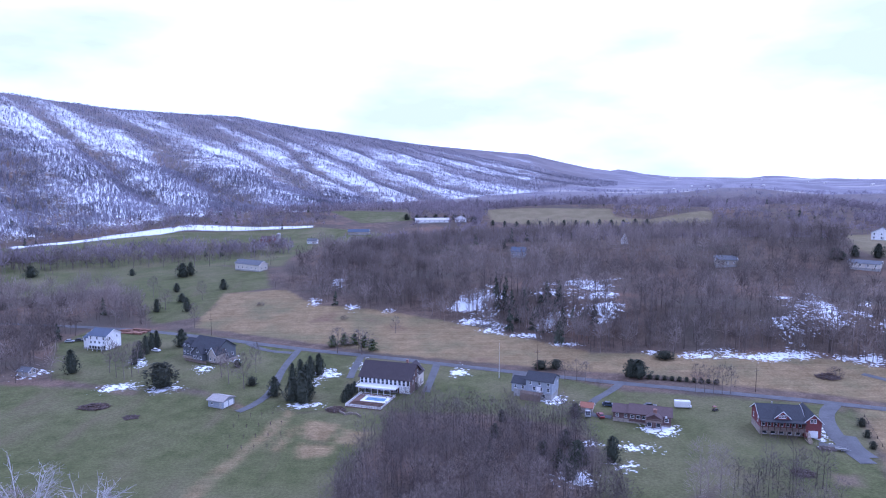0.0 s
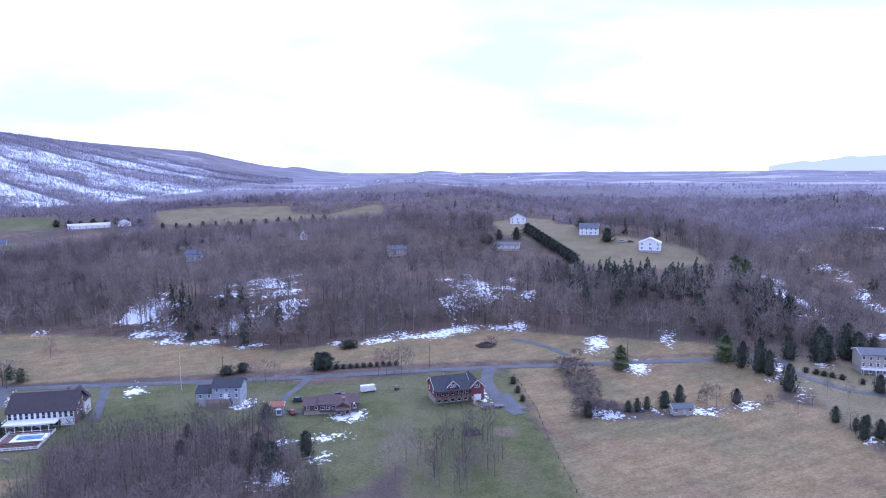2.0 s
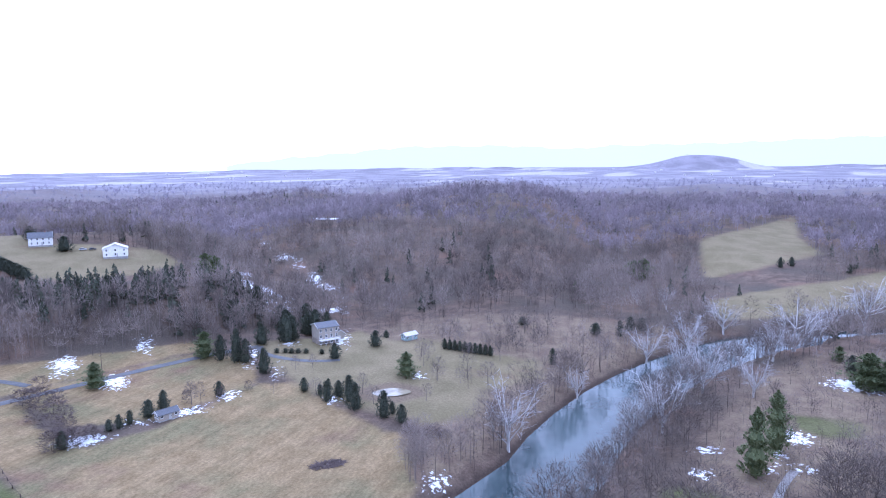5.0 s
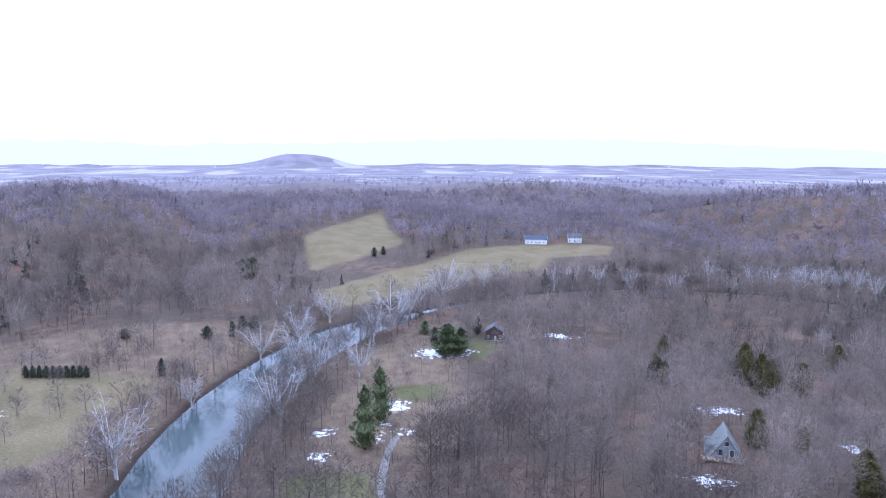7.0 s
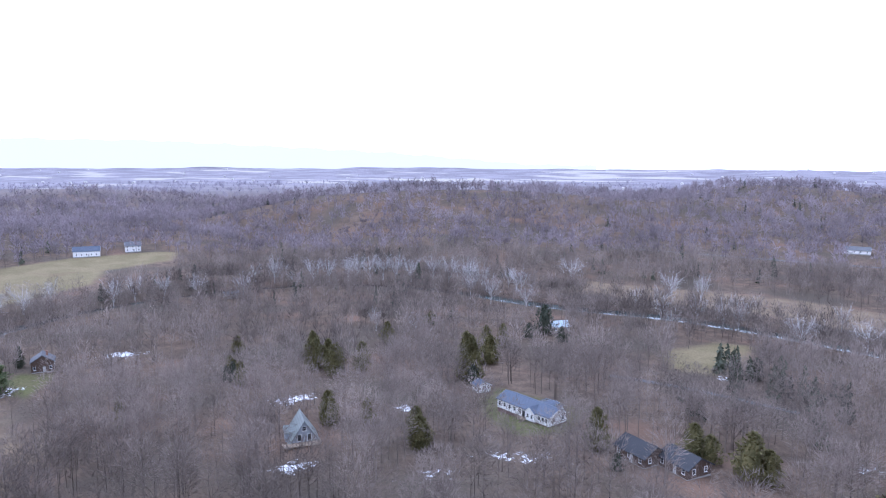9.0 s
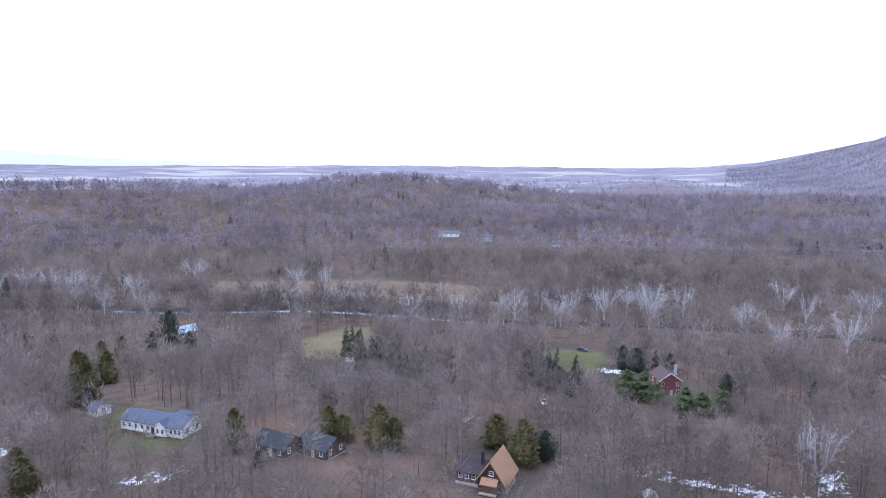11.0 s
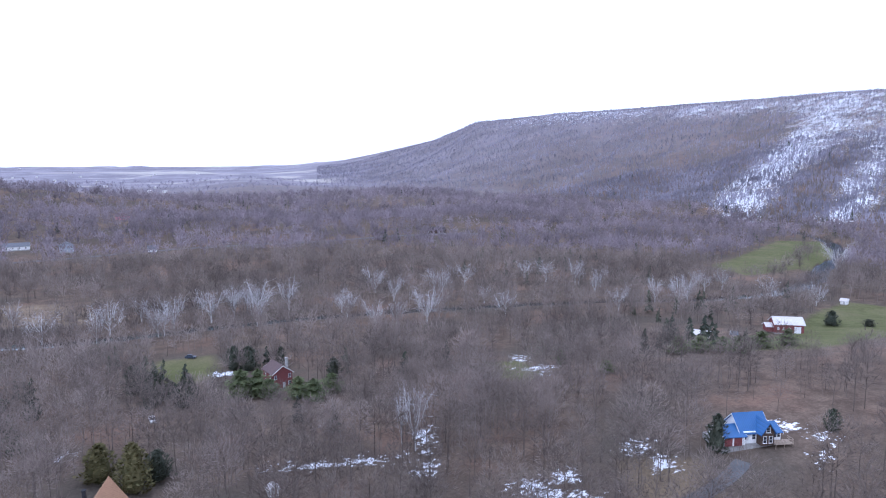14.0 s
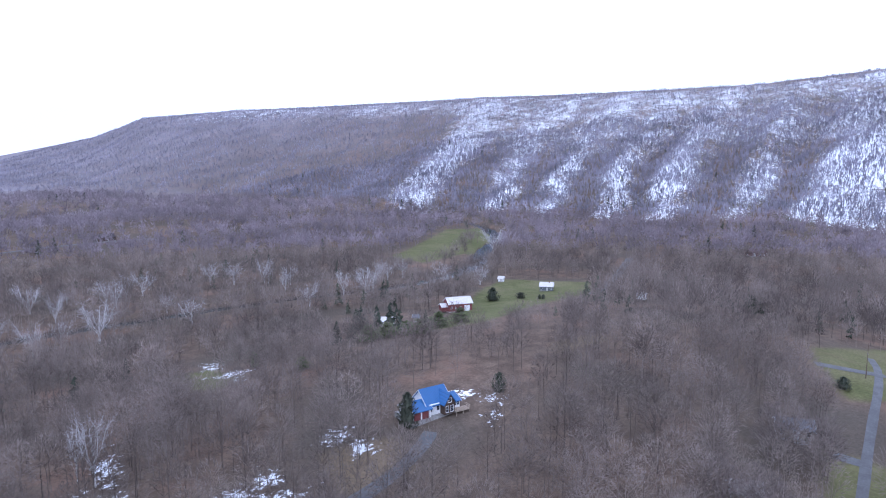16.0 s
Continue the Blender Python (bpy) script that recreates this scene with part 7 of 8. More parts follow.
def pond():
    outline = [np.array(p, float) for p in chaikin([(218, 111), (225, 107), (226, 100), (223, 96), (217, 101), (215, 107), (218, 111)], 2)]
    z = max(float(height(*p)) for p in outline) + 0.06
    n = Nodes("muddy_pond_water", 0.1, 0, 0.5)
    me = faces_mesh("pond", [(p[0], p[1], z) for p in outline[:-1]], [tuple(range(len(outline) - 1))], n.color(n.mix(n.ranged(n.noise(6, 3), 0.35, 0.65), (0.2, 0.165, 0.11), (0.34, 0.3, 0.21))))
    ob = tagged(new("pond", me), "small muddy tan pond on the lawn", "pond", kind="structure")
    if me.polygons[0].normal.z < 0:
        me.flip_normals()
    return ob


def rail_fence(line, label, mat, gap=3.0, tall=1.1, rails=2):
    root = tagged(new("fence"), label, "fence")
    for (ax, ay), (bx, by) in zip(line[:-1], line[1:]):
        n = max(1, int(math.hypot(bx - ax, by - ay) / gap))
        last = None
        for i in range(n + 1):
            x, y = ax + (bx - ax) * i / n, ay + (by - ay) * i / n
            z = float(height(x, y))
            child("post", boxes_mesh("post", [(x - 0.08, x + 0.08, y - 0.08, y + 0.08, z - 0.3, z + tall)], mat), root)
            if last:
                for k in range(rails):
                    zz = tall * (k + 1) / (rails + 0.4)
                    child("rail", tri_mesh("rail", cone((last[0], last[1], last[2] + zz), (x, y, z + zz), 0.07, 4) + cone((x, y, z + zz), (last[0], last[1], last[2] + zz), 0.07, 4), mat), root)
            last = (x, y, z)


def utility_pole(x, y, tall=9.5):
    root = tagged(new("utility_pole"), "weathered wooden utility pole beside the lane", "pole", "utility poles")
    root.matrix_basis = pose(x, y, float(height(x, y)) - 0.3, 0, 0, 20)
    child("pole", tri_mesh("pole", cone((0, 0, 0), (0, 0, tall * 1.6), 0.17, 7)[:7], M_TRUNK), root)
    child("crossarm", boxes_mesh("crossarm", [(-1.1, 1.1, -0.06, 0.06, tall - 0.9, tall - 0.75)], M_TRUNK), root)
    for u in (-0.95, 0, 0.95):
        child("insulator", boxes_mesh("insulator", [(u - 0.05, u + 0.05, -0.05, 0.05, tall - 0.75, tall - 0.55)], M_CONCRETE), root)


def silo(x, y):
    root = tagged(new("silo"), "pale concrete farm silo beside the red barn", "silo")
    root.matrix_basis = pose(x, y, float(height(x, y)) - 0.2)
    n = 16
    ring = [(2.2 * math.cos(6.2832 * i / n), 2.2 * math.sin(6.2832 * i / n)) for i in range(n)]
    child("wall", faces_mesh("wall", [(a, b, z) for z in (0, 11) for a, b in ring], [(i, (i + 1) % n, n + (i + 1) % n, n + i) for i in range(n)], M_CONCRETE), root)
    dome = [(a * k, b * k, 11 + h) for k, h in ((1.04, 0), (0.7, 1.2)) for a, b in ring] + [(0, 0, 12.9 - 1)]
    dome[-1] = (0, 0, 12.7)
    child("roof", faces_mesh("roof", dome, [(i, (i + 1) % n, n + (i + 1) % n, n + i) for i in range(n)] + [(n + i, n + (i + 1) % n, 2 * n) for i in range(n)], M_ROOF["pale"]), root)


def sapling(x, y):
    """A knee-high orchard tree tied to its stake."""
    root = tagged(new("sapling"), "small bare orchard sapling tied to a stake on grass", "tree", "orchard saplings")
    root.matrix_basis = pose(x, y, float(height(x, y)), 0, 0, x * 40 % 360)
    tris = cone((0, 0, -0.1), (0.05, 0.03, 1.5), 0.05, 4)
    for i in range(14):
        a, z = 2.4 * i, 0.5 + 0.06 * i
        tris += cone((0, 0, z), (math.cos(a) * 0.5, math.sin(a) * 0.5, z + 0.45), 0.035)
    child("stem", tri_mesh("stem", tris, M_BRUSH), root)
    child("stake", boxes_mesh("stake", [(0.12, 0.18, -0.03, 0.03, -0.2, 1.2)], M_DECK), root)


def flagpole(x, y):
    root = tagged(new("flagpole"), "slim white flagpole standing on the lawn", "flagpole")
    root.matrix_basis = pose(x, y, float(height(x, y)) - 0.1)
    child("pole", tri_mesh("pole", cone((0, 0, 0), (0, 0, 16), 0.11, 8)[:8], M_TRIM), root)
    child("base", boxes_mesh("base", [(-0.35, 0.35, -0.35, 0.35, -0.1, 0.25)], M_CONCRETE), root)


def garden_wall(line, tall=0.8):
    """A low dry-stone wall round a planting bed, stone by stone."""
    root, rng = tagged(new("garden_wall"), "low curved dry-stone garden wall below the terrace", "wall"), random.Random(4)
    stone = plain("tan_wall_stone", (0.33, 0.28, 0.23), 0.95, size=0.3, grain=0.4)
    for a, b in zip(line[:-1], line[1:]):
        n = max(1, int(math.hypot(b[0] - a[0], b[1] - a[1]) / 0.6))
        for i in range(n):
            x, y = a[0] + (b[0] - a[0]) * i / n, a[1] + (b[1] - a[1]) * i / n
            for k in range(2):
                w, h = rng.uniform(0.24, 0.34), tall / 2
                ob = child("stone", boxes_mesh("stone", [(-w, w, -0.2, 0.2, 0, h * rng.uniform(0.85, 1.1))], stone), root)
                ob.matrix_basis = pose(x + rng.uniform(-0.05, 0.05), y + rng.uniform(-0.05, 0.05), float(height(x, y)) - 0.1 + h * k, 0, 0, math.degrees(math.atan2(b[1] - a[1], b[0] - a[0])) + rng.uniform(-8, 8))


garden_wall([(-42.7, 238.4), (-41.2, 240.0), (-39.3, 238.9), (-36.6, 235.1), (-34.9, 233.1), (-33.3, 234.2), (-31.1, 233.6), (-29.0, 230.5)])
for sx, sy in [(-71.9, 230.2), (-68.0, 231.3), (-64.4, 232.1), (-60.6, 232.9), (-70.9, 221.3), (-66.7, 221.8), (-63.0, 222.9), (-59.0, 223.5), (-55.5, 224.6), (-69.5, 212.6), (-65.2, 212.9), (-61.6, 213.9), (-57.5, 214.3), (-53.7, 215.2), (-67.7, 204.8), (-63.5, 204.6), (-59.6, 205.0), (-55.6, 205.3)]:
    sapling(sx, sy)
flagpole(23.1, 275.3)
simple_house("shed", "tiny shed with a terracotta roof by the drive", "shed", 50.2, 231.4, -20, 4, 3.5, 2.3, 3.3, "tan", "terracotta", windows=0, clear=4)
pool_terrace()
pond()
silo(-188.1, 776.1)
M_FENCE = plain("dark_fence_wood", (0.1, 0.075, 0.06), 0.95)
rail_fence([(2, 248), (12, 246), (27, 244)], "dark wooden rail fence behind the blue-grey house", M_FENCE)
rail_fence([(44, 242), (54, 241)], "short dark rail fence beside the blue-grey house", M_FENCE)
rail_fence([(146, 228), (131, 190), (120, 168), (104, 130)], "old post fence along the hay field", M_FENCE, 6, 1.0, 1)
rail_fence([(-316, -178), (-296, -170), (-262, -178)], "pasture post fence near the red barn", M_FENCE, 5, 1.0, 1)
for px, py in ((-206, 369), (-120, 345), (-40, 314), (40, 283), (120, 254), (200, 222), (-330, -82), (-260, -46), (-324, -186)):
    utility_pole(px, py)


def far_settlement():
    """Small pale farm and town buildings scattered over the distant plain, too small to tell apart."""
    rng, co, faces = random.Random(9), [], []
    spots = [(rng.uniform(48, 150), rng.uniform(2300, 4300)) for _ in range(60)] + [(rng.uniform(150, 182), rng.uniform(1600, 4000)) for _ in range(40)] + [(rng.uniform(18, 48), rng.uniform(2400, 4300)) for _ in range(20)]
    for b, r in spots:
        x, y = r * math.sin(radians(b)), r * math.cos(radians(b))
        z, w, d, h, a = float(height(x, y)) + 3, rng.uniform(5, 13), rng.uniform(4, 8), rng.uniform(1.5, 2.5), rng.uniform(0, 3.14)
        c, s, k = math.cos(a), math.sin(a), len(co)
        for u, v, t in ((-w, -d, -9), (w, -d, -9), (w, d, -9), (-w, d, -9), (-w, -d, h), (w, -d, h), (w, d, h), (-w, d, h), (-w, 0, h * 1.6), (w, 0, h * 1.6)):
            co.append((x + (c * u - s * v) / 2, y + (s * u + c * v) / 2, z + t))
        faces += [tuple(k + i for i in f) for f in ((0, 1, 5, 4), (1, 2, 6, 9, 5), (2, 3, 7, 6), (3, 0, 4, 8, 7), (4, 5, 9, 8), (6, 7, 8, 9))]
    me = faces_mesh("far_settlement", co, faces, M_ROOF["pale"])
    return tagged(new("far_settlement", me), "scattered pale houses and barns on the distant plain", "buildings", kind="stuff")


far_settlement()


BOLES = {}      # how many of a shape's triangles are bole and limbs, by their number


def shade_of(n):
    k = BOLES.get(n, 0)
    return np.repeat(np.where(np.arange(n) < k, -0.02, 0.04), 3)


def grown(seed, tall, spread, limbs, boughs, twigs, *more):
    tris = bare_tree(seed, tall, spread, limbs, boughs, twigs, *more)
    BOLES[len(tris)] = (5 if limbs > 5 else 3) + 3 * limbs
    return tris


def joined(name, stands, mat, label, category):
    """One mesh of many trees: stands is a list of (triangles, x, y, z, scale, turn, tint) arrays, one entry a kind of tree."""
    cos, tints = [], []
    for tris, x, y, z, s, turn, tint in stands:
        c, k = np.cos(turn)[:, None], np.sin(turn)[:, None]
        v = tris.reshape(-1, 3)
        px = (v[None, :, 0] * c - v[None, :, 1] * k) * s[:, None] + x[:, None]
        py = (v[None, :, 0] * k + v[None, :, 1] * c) * s[:, None] + y[:, None]
        pz = v[None, :, 2] * s[:, None] + z[:, None]
        cos.append(np.stack([px, py, pz], -1).reshape(-1, 3))
        tints.append(np.clip(tint[:, None] + shade_of(len(tris))[None, :], 0, 1).ravel())
    co, tint = np.concatenate(cos).astype(np.float32), np.concatenate(tints).astype(np.float32)
    me = bpy.data.meshes.new(name)
    me.vertices.add(len(co))
    me.vertices.foreach_set("co", co.ravel())
    me.loops.add(len(co))
    me.loops.foreach_set("vertex_index", np.arange(len(co), dtype=np.int32))
    me.polygons.add(len(co) // 3)
    me.polygons.foreach_set("loop_start", np.arange(0, len(co), 3, dtype=np.int32))
    me.attributes.new("tint", "FLOAT", "POINT").data.foreach_set("value", tint)
    me.update(calc_edges=True)
    me.materials.append(mat)
    return tagged(new(name, me), label, category, kind="stuff")


def wooded(x, y):
    """Where trees grow: not on fields, lawns, roads, water or next to houses, nor where they would hide fields or
    houses from the drone.
    """
    ok = np.ones(x.shape, bool)
    for kind in ("grass", "straw", "pale", "yard"):
        ok &= cover(x, y, kind) < 2
    ok |= (cover(x, y, "wood") > 0) | ((cover(x, y, "copse") > 0) & (np.sin(x * 127.1 + y * 311.7) > -0.5))
    ok &= line_distance(x, y, RIVER_LINE) > river_half(x, y) + 3
    ok &= (cover(x, y, "glade") < 0) | (np.sin(x * 91.7 + y * 173.3) > 0.5)
    r, b = np.hypot(x, y), np.degrees(np.arctan2(x, y))
    force = (cover(x, y, "wood") > 0) & (r > 300)
    far = (r > 190) & ~force
    ok &= (r > 172) | (b < -40) | (b > 72) | (cover(x, y, "wood") > 0) | (cover(x, y, "copse") > 0)
    # trees on the drone's side of a field are left out to keep it in view
    for k in (1.05, 1.1, 1.16):
        for kind in ("grass", "straw", "pale"):
            ok &= ~(far & (cover(x * k, y * k, kind) > 0))
    for kind in ("grass", "straw", "pale"):
        ok &= ~((r > 550) & ~force & (cover(x * 1.22, y * 1.22, kind) > 0))
    for line in ROADS:
        ok &= line_distance(x, y, line) > 5.5
    for cx, cy, r in BUILT:
        ok &= np.hypot(x - cx, y - cy) > r
        for k in (1.05, 1.1, 1.16):      # trees cleared toward the drone, so each house stays in its view
            ok &= np.hypot(x * k - cx, y * k - cy) > r * 0.7
    return ok


def scatter(seed, r0, r1, each, thin_hidden=0.12):
    rng = np.random.RandomState(seed)
    n = int(math.pi * (r1 * r1 - r0 * r0) / each)
    r, b = np.sqrt(rng.uniform(r0 * r0, r1 * r1, n)), rng.uniform(-180, 180, n)
    x, y = r * np.sin(np.radians(b)), r * np.cos(np.radians(b))
    keep = ~((b > -95) & (b < -38)) | (rng.uniform(size=n) < thin_hidden)
    p, top, _ = ridge(x, y)
    keep &= (p < 1.06) | (top < 60)
    x, y = x[keep], y[keep]
    ok = wooded(x, y)
    return x[ok], y[ok], rng


def stand(seed, r0, r1, each, kinds, low=0.7, high=1.15):
    x, y, rng = scatter(seed, r0, r1, each)
    z, n = height(x, y), len(x)
    s = rng.uniform(low, high, n) * (1 + 0.12 * waves(x, y, 60, 21))
    s = np.where((cover(x, y, "scrub") > 0) | ((cover(x, y, "wood") > 0) & (y < 270)) | (cover(x, y, "copse") > 0), s * 0.6, s)
    tint = np.clip(0.5 + 0.3 * waves(x, y, 130, 22) + rng.normal(size=n) * 0.28, 0, 1)
    turn, which = rng.uniform(0, 6.283, n), rng.randint(0, len(kinds), n)
    lift = (EYE - 6) / (EYE - z - 13 * s)
    before = inside(x * lift, y * lift, BARN_FIELD) > 0
    s, clear = np.where(before, s * 0.62, s), ~before | (lift > 1.14)
    thin = clear & ((cover(x, y, "scrub") < 0) | (rng.uniform(size=n) < 0.35)) & ((cover(x, y, "snow") < 0) | (rng.uniform(size=n) < 0.95))
    return [(kinds[i], *(v[(which == i) & thin] for v in (x, y, z, s, turn, tint))) for i in range(len(kinds))]


def plume_tree(seed, tall, spread, fans, fan_w, sprays, spray_w, trunk_r=0.15, fork=0.36):
    """A bare tree some way off: a trunk, branches that fan from its fork to a domed crown, and twig sprays along the dome."""
    rng = np.random.RandomState(seed)
    mid = np.array([rng.normal() * 0.3, rng.normal() * 0.3, tall * fork])
    wood = cone((0, 0, -0.5), mid * (1, 1, 2.0), trunk_r)
    tris = list(wood)
    for i in range(fans + sprays):
        a, u = rng.uniform(0, 6.2832), rng.uniform(-0.1, 1.0)
        ring = spread * math.sqrt(max(0.0, 1 - u * u)) * rng.uniform(0.75, 1.05)
        tip = np.array([math.cos(a) * ring, math.sin(a) * ring, tall * (fork + 0.08 + (0.92 - fork) * max(u, 0.0) ** 0.85 * rng.uniform(0.85, 1.04))])
        way = tip - mid - (0, 0, spread * 0.2)
        if i < fans:
            tris += blade(mid + (tip - mid) * rng.uniform(0.0, 0.3) + (0, 0, rng.uniform(-0.5, 1.5)), tip, fan_w, rng)
        else:
            way = way / np.linalg.norm(way) + rng.normal(size=3) * 0.3
            tris += blade(tip - way * spread * 0.3, tip + way * spread * rng.uniform(0.12, 0.3), spray_w, rng)
    tris = np.array(tris)
    BOLES[len(tris)] = len(wood)
    return tris


def ridge_tree(seed):
    """A bare tree a mile off: a stem and three rising sprays."""
    rng = np.random.RandomState(seed)
    tris = blade((0, 0, -0.5), (rng.normal() * 0.5, rng.normal() * 0.5, 11), 0.6, rng)
    for i in range(3):
        a = 2.1 * i + rng.uniform(0, 1)
        tris += blade((math.cos(a) * 1.9, math.sin(a) * 1.9, rng.uniform(8, 12)), (0, 0, rng.uniform(1, 5)), 1.25, rng)
    return np.array(tris)


M_BARK = tree_material("bare_wood", (0.112, 0.092, 0.079), (0.295, 0.247, 0.216), 30, 0.4)
M_THICKET = tree_material("thicket_wood", (0.085, 0.07, 0.064), (0.215, 0.18, 0.165), 20, 0.3)
# ridge bark is tinted blue-grey to stand for the haze in front of it
M_BARK_RIDGE_HAZED = tree_material("hazed_ridge_wood", (0.15, 0.142, 0.17), (0.3, 0.285, 0.335), 60)
# hill and far bark paler and more lavender: distance haze painted into the colour
M_BARK_HILL_HAZED = tree_material("hazed_hill_wood", (0.185, 0.158, 0.166), (0.295, 0.252, 0.272), 60, 0.4)
M_BARK_FAR_HAZED = tree_material("hazed_far_wood", (0.24, 0.22, 0.265), (0.32, 0.29, 0.345), 120, 0.4)
near_kinds = [grown(40 + i, 14.5 + 1.2 * (i % 3), 3.7 + 0.35 * (i % 4), 6, 20, 200 + i, 0.115, 0.13, 0.07, 0.42) for i in range(7)]
mid_kinds = [plume_tree(60 + i, 14 + 0.8 * (i % 4), 3.9 + 0.35 * (i % 3), 22, 0.22, 28 + i, 0.28) for i in range(7)]
hill_kinds = [plume_tree(70 + i, 13.5 + 0.8 * i, 4.6 + 0.3 * i, 9, 0.82, 11 + i, 1.0, 0.25) for i in range(5)]
far_kinds = [plume_tree(80 + i, 13 + 0.8 * i, 5.6, 7, 1.15, 11 + i, 1.35, 0.35, 0.3) for i in range(5)]
ridge_kinds = [ridge_tree(95 + i) for i in range(5)]


def split_ridge(stands, keep_ridge):
    out = []
    for tris, x, y, *rest in stands:
        p, top, _ = ridge(x, y)
        on = ((p > 0.04) & (top > 60)) == keep_ridge
        z, *more = rest
        z = z - 5.0 * smooth(0.9, 1.0, p) * keep_ridge
        out.append((tris, x[on], y[on], z[on], *(v[on] for v in more)))
    return out


def bluff_stand(seed, each):
    """Tall bare trees on the steep face between the hay field and the plateau."""
    rng, pts = np.random.RandomState(seed), np.array(BLUFF, float)
    (x0, y0), (x1, y1) = pts.min(0), pts.max(0)
    n = int((x1 - x0) * (y1 - y0) / each)
    x, y = rng.uniform(x0, x1, n), rng.uniform(y0, y1, n)
    d = inside(x, y, BLUFF)
    ok = (d > 1) & (d < 36)
    x, y = x[ok], y[ok]
    ok = wooded(x, y)
    x, y = x[ok], y[ok]
    n = len(x)
    z, s, turn, tint, which = height(x, y), rng.uniform(0.8, 1.15, n), rng.uniform(0, 6.283, n), np.clip(rng.normal(0.35, 0.25, n), 0, 1), rng.randint(0, 4, n)
    tall = [plume_tree(170 + i, 15.5, 3.3, 18, 0.18, 20 + i, 0.22, 0.2, 0.5) for i in range(4)]
    return [(tall[i], *(v[which == i] for v in (x, y, z, s, turn, tint))) for i in range(4)]


def scrub_stand(seed, each):
    """Saplings and bushes over the brushy clearings."""
    rng, xs, ys = np.random.RandomState(seed), [], []
    for corners in AREAS["scrub"]:
        pts = np.array(corners, float)
        (x0, y0), (x1, y1) = pts.min(0), pts.max(0)
        n = int((x1 - x0) * (y1 - y0) / each)
        x, y = rng.uniform(x0, x1, n), rng.uniform(y0, y1, n)
        ok = (inside(x, y, corners) > 0) & (waves(x, y, 22, 61) > -0.25) & (y > -200) & (cover(x, y, "yard") < 0) & (cover(x, y, "grass") < 0)
        xs.append(x[ok])
        ys.append(y[ok])
    x, y = np.concatenate(xs), np.concatenate(ys)
    ok = line_distance(x, y, RIVER_LINE) > river_half(x, y) + 4
    for cx, cy, r in BUILT:
        ok &= np.hypot(x - cx, y - cy) > r * 0.8
    x, y = x[ok], y[ok]
    n = len(x)
    kinds = [grown(180 + i, 6.0, 1.9, 4, 8, 60 + i, 0.085, 0.07, 0.05, 0.2) for i in range(3)]
    z, s, turn, tint, which = height(x, y) - 0.1, rng.uniform(0.4, 1.3, n), rng.uniform(0, 6.283, n), np.clip(rng.normal(0.45, 0.3, n), 0, 1), rng.randint(0, 3, n)
    return [(kinds[i], *(v[which == i] for v in (x, y, z, s, turn, tint))) for i in range(3)]


def river_stand(seed, count, kinds, near=False):
    """Trees crowding both banks of the far reach, or of the near one."""
    rng, x, y = np.random.RandomState(seed), [], []
    run = [p for p in RIVER_LINE if (p[1] > -190 and p[0] > 150 if near else p[1] < -60)]
    for _ in range(count):
        i = rng.randint(0, len(run) - 1)
        p = run[i] + (run[i + 1] - run[i]) * rng.uniform() + rng.normal(size=2) * 1.0
        a, d = rng.uniform(0, 6.283), rng.uniform(16, 24) if near else rng.uniform(12, 34)
        x.append(p[0] + math.cos(a) * d)
        y.append(p[1] + math.sin(a) * d)
    x, y = np.array(x), np.array(y)
    ok = line_distance(x, y, RIVER_LINE) > (17 if near else 11)
    x, y = x[ok], y[ok]
    n, z = len(x), height(x, y)
    s, turn, tint, which = rng.uniform(0.7, 1.15, n), rng.uniform(0, 6.283, n), np.clip(rng.normal(0.45, 0.3, n), 0, 1), rng.randint(0, len(kinds), n)
    return [(kinds[i], *(v[which == i] for v in (x, y, z, s, turn, tint))) for i in range(len(kinds))]


joined("woods_near", stand(1, 110, 260, 33, near_kinds, 0.75, 1.15), M_BARK, "bare grey-brown deciduous woods in early spring", "woods")
joined("woods_middle", stand(2, 260, 600, 50, mid_kinds, 0.75, 1.15), M_BARK, "bare deciduous woods on the slopes beyond the road and river", "woods")
joined("woods_valley", [(k, *(v[cover(x, y, "wood") > 0] for v in (x, y, *more))) for k, x, y, *more in stand(16, 300, 800, 70, mid_kinds, 0.55, 1.0)], M_BARK,
       "bare grey woods between the pastures", "woods")
joined("woods_bluff", bluff_stand(15, 26), M_BARK, "bare trees standing close on the snowy bluff over the hay field", "woods")
joined("woods_hill", split_ridge(stand(3, 600, 950, 104, hill_kinds), False) + split_ridge(stand(7, 950, 1500, 180, far_kinds), False), M_BARK_HILL_HAZED, "bare woods covering the far hills", "woods")
joined("woods_far", split_ridge(stand(4, 1500, 2500, 1150, far_kinds, 0.5, 0.85), False), M_BARK_FAR_HAZED, "distant bare woods on the rolling plain", "woods")
joined("woods_ridge", split_ridge(stand(5, 820, 1500, 23, ridge_kinds, 0.6, 0.95), True) + split_ridge(stand(6, 1500, 3300, 72, ridge_kinds, 0.55, 0.85), True), M_BARK_RIDGE_HAZED,
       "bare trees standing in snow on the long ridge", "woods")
joined("woods_near_bank", river_stand(9, 480, near_kinds, True), M_BARK, "bare trees lining the near river banks", "woods")
joined("bank_scrub", river_stand(10, 520, [grown(150 + i, 5.5, 2.2, 4, 6, 40 + i, 0.14, 0.07, 0.05, 0.1) for i in range(3)], True), M_BRUSH, "low tangled brush along the river edge", "brush")
joined("scrub_growth", scrub_stand(17, 26), M_BARK, "low bare saplings and bushes on brushy ground", "brush")
joined("woods_riverside", river_stand(8, 1050, mid_kinds), M_BARK, "bare grey trees along the far river bend", "woods")


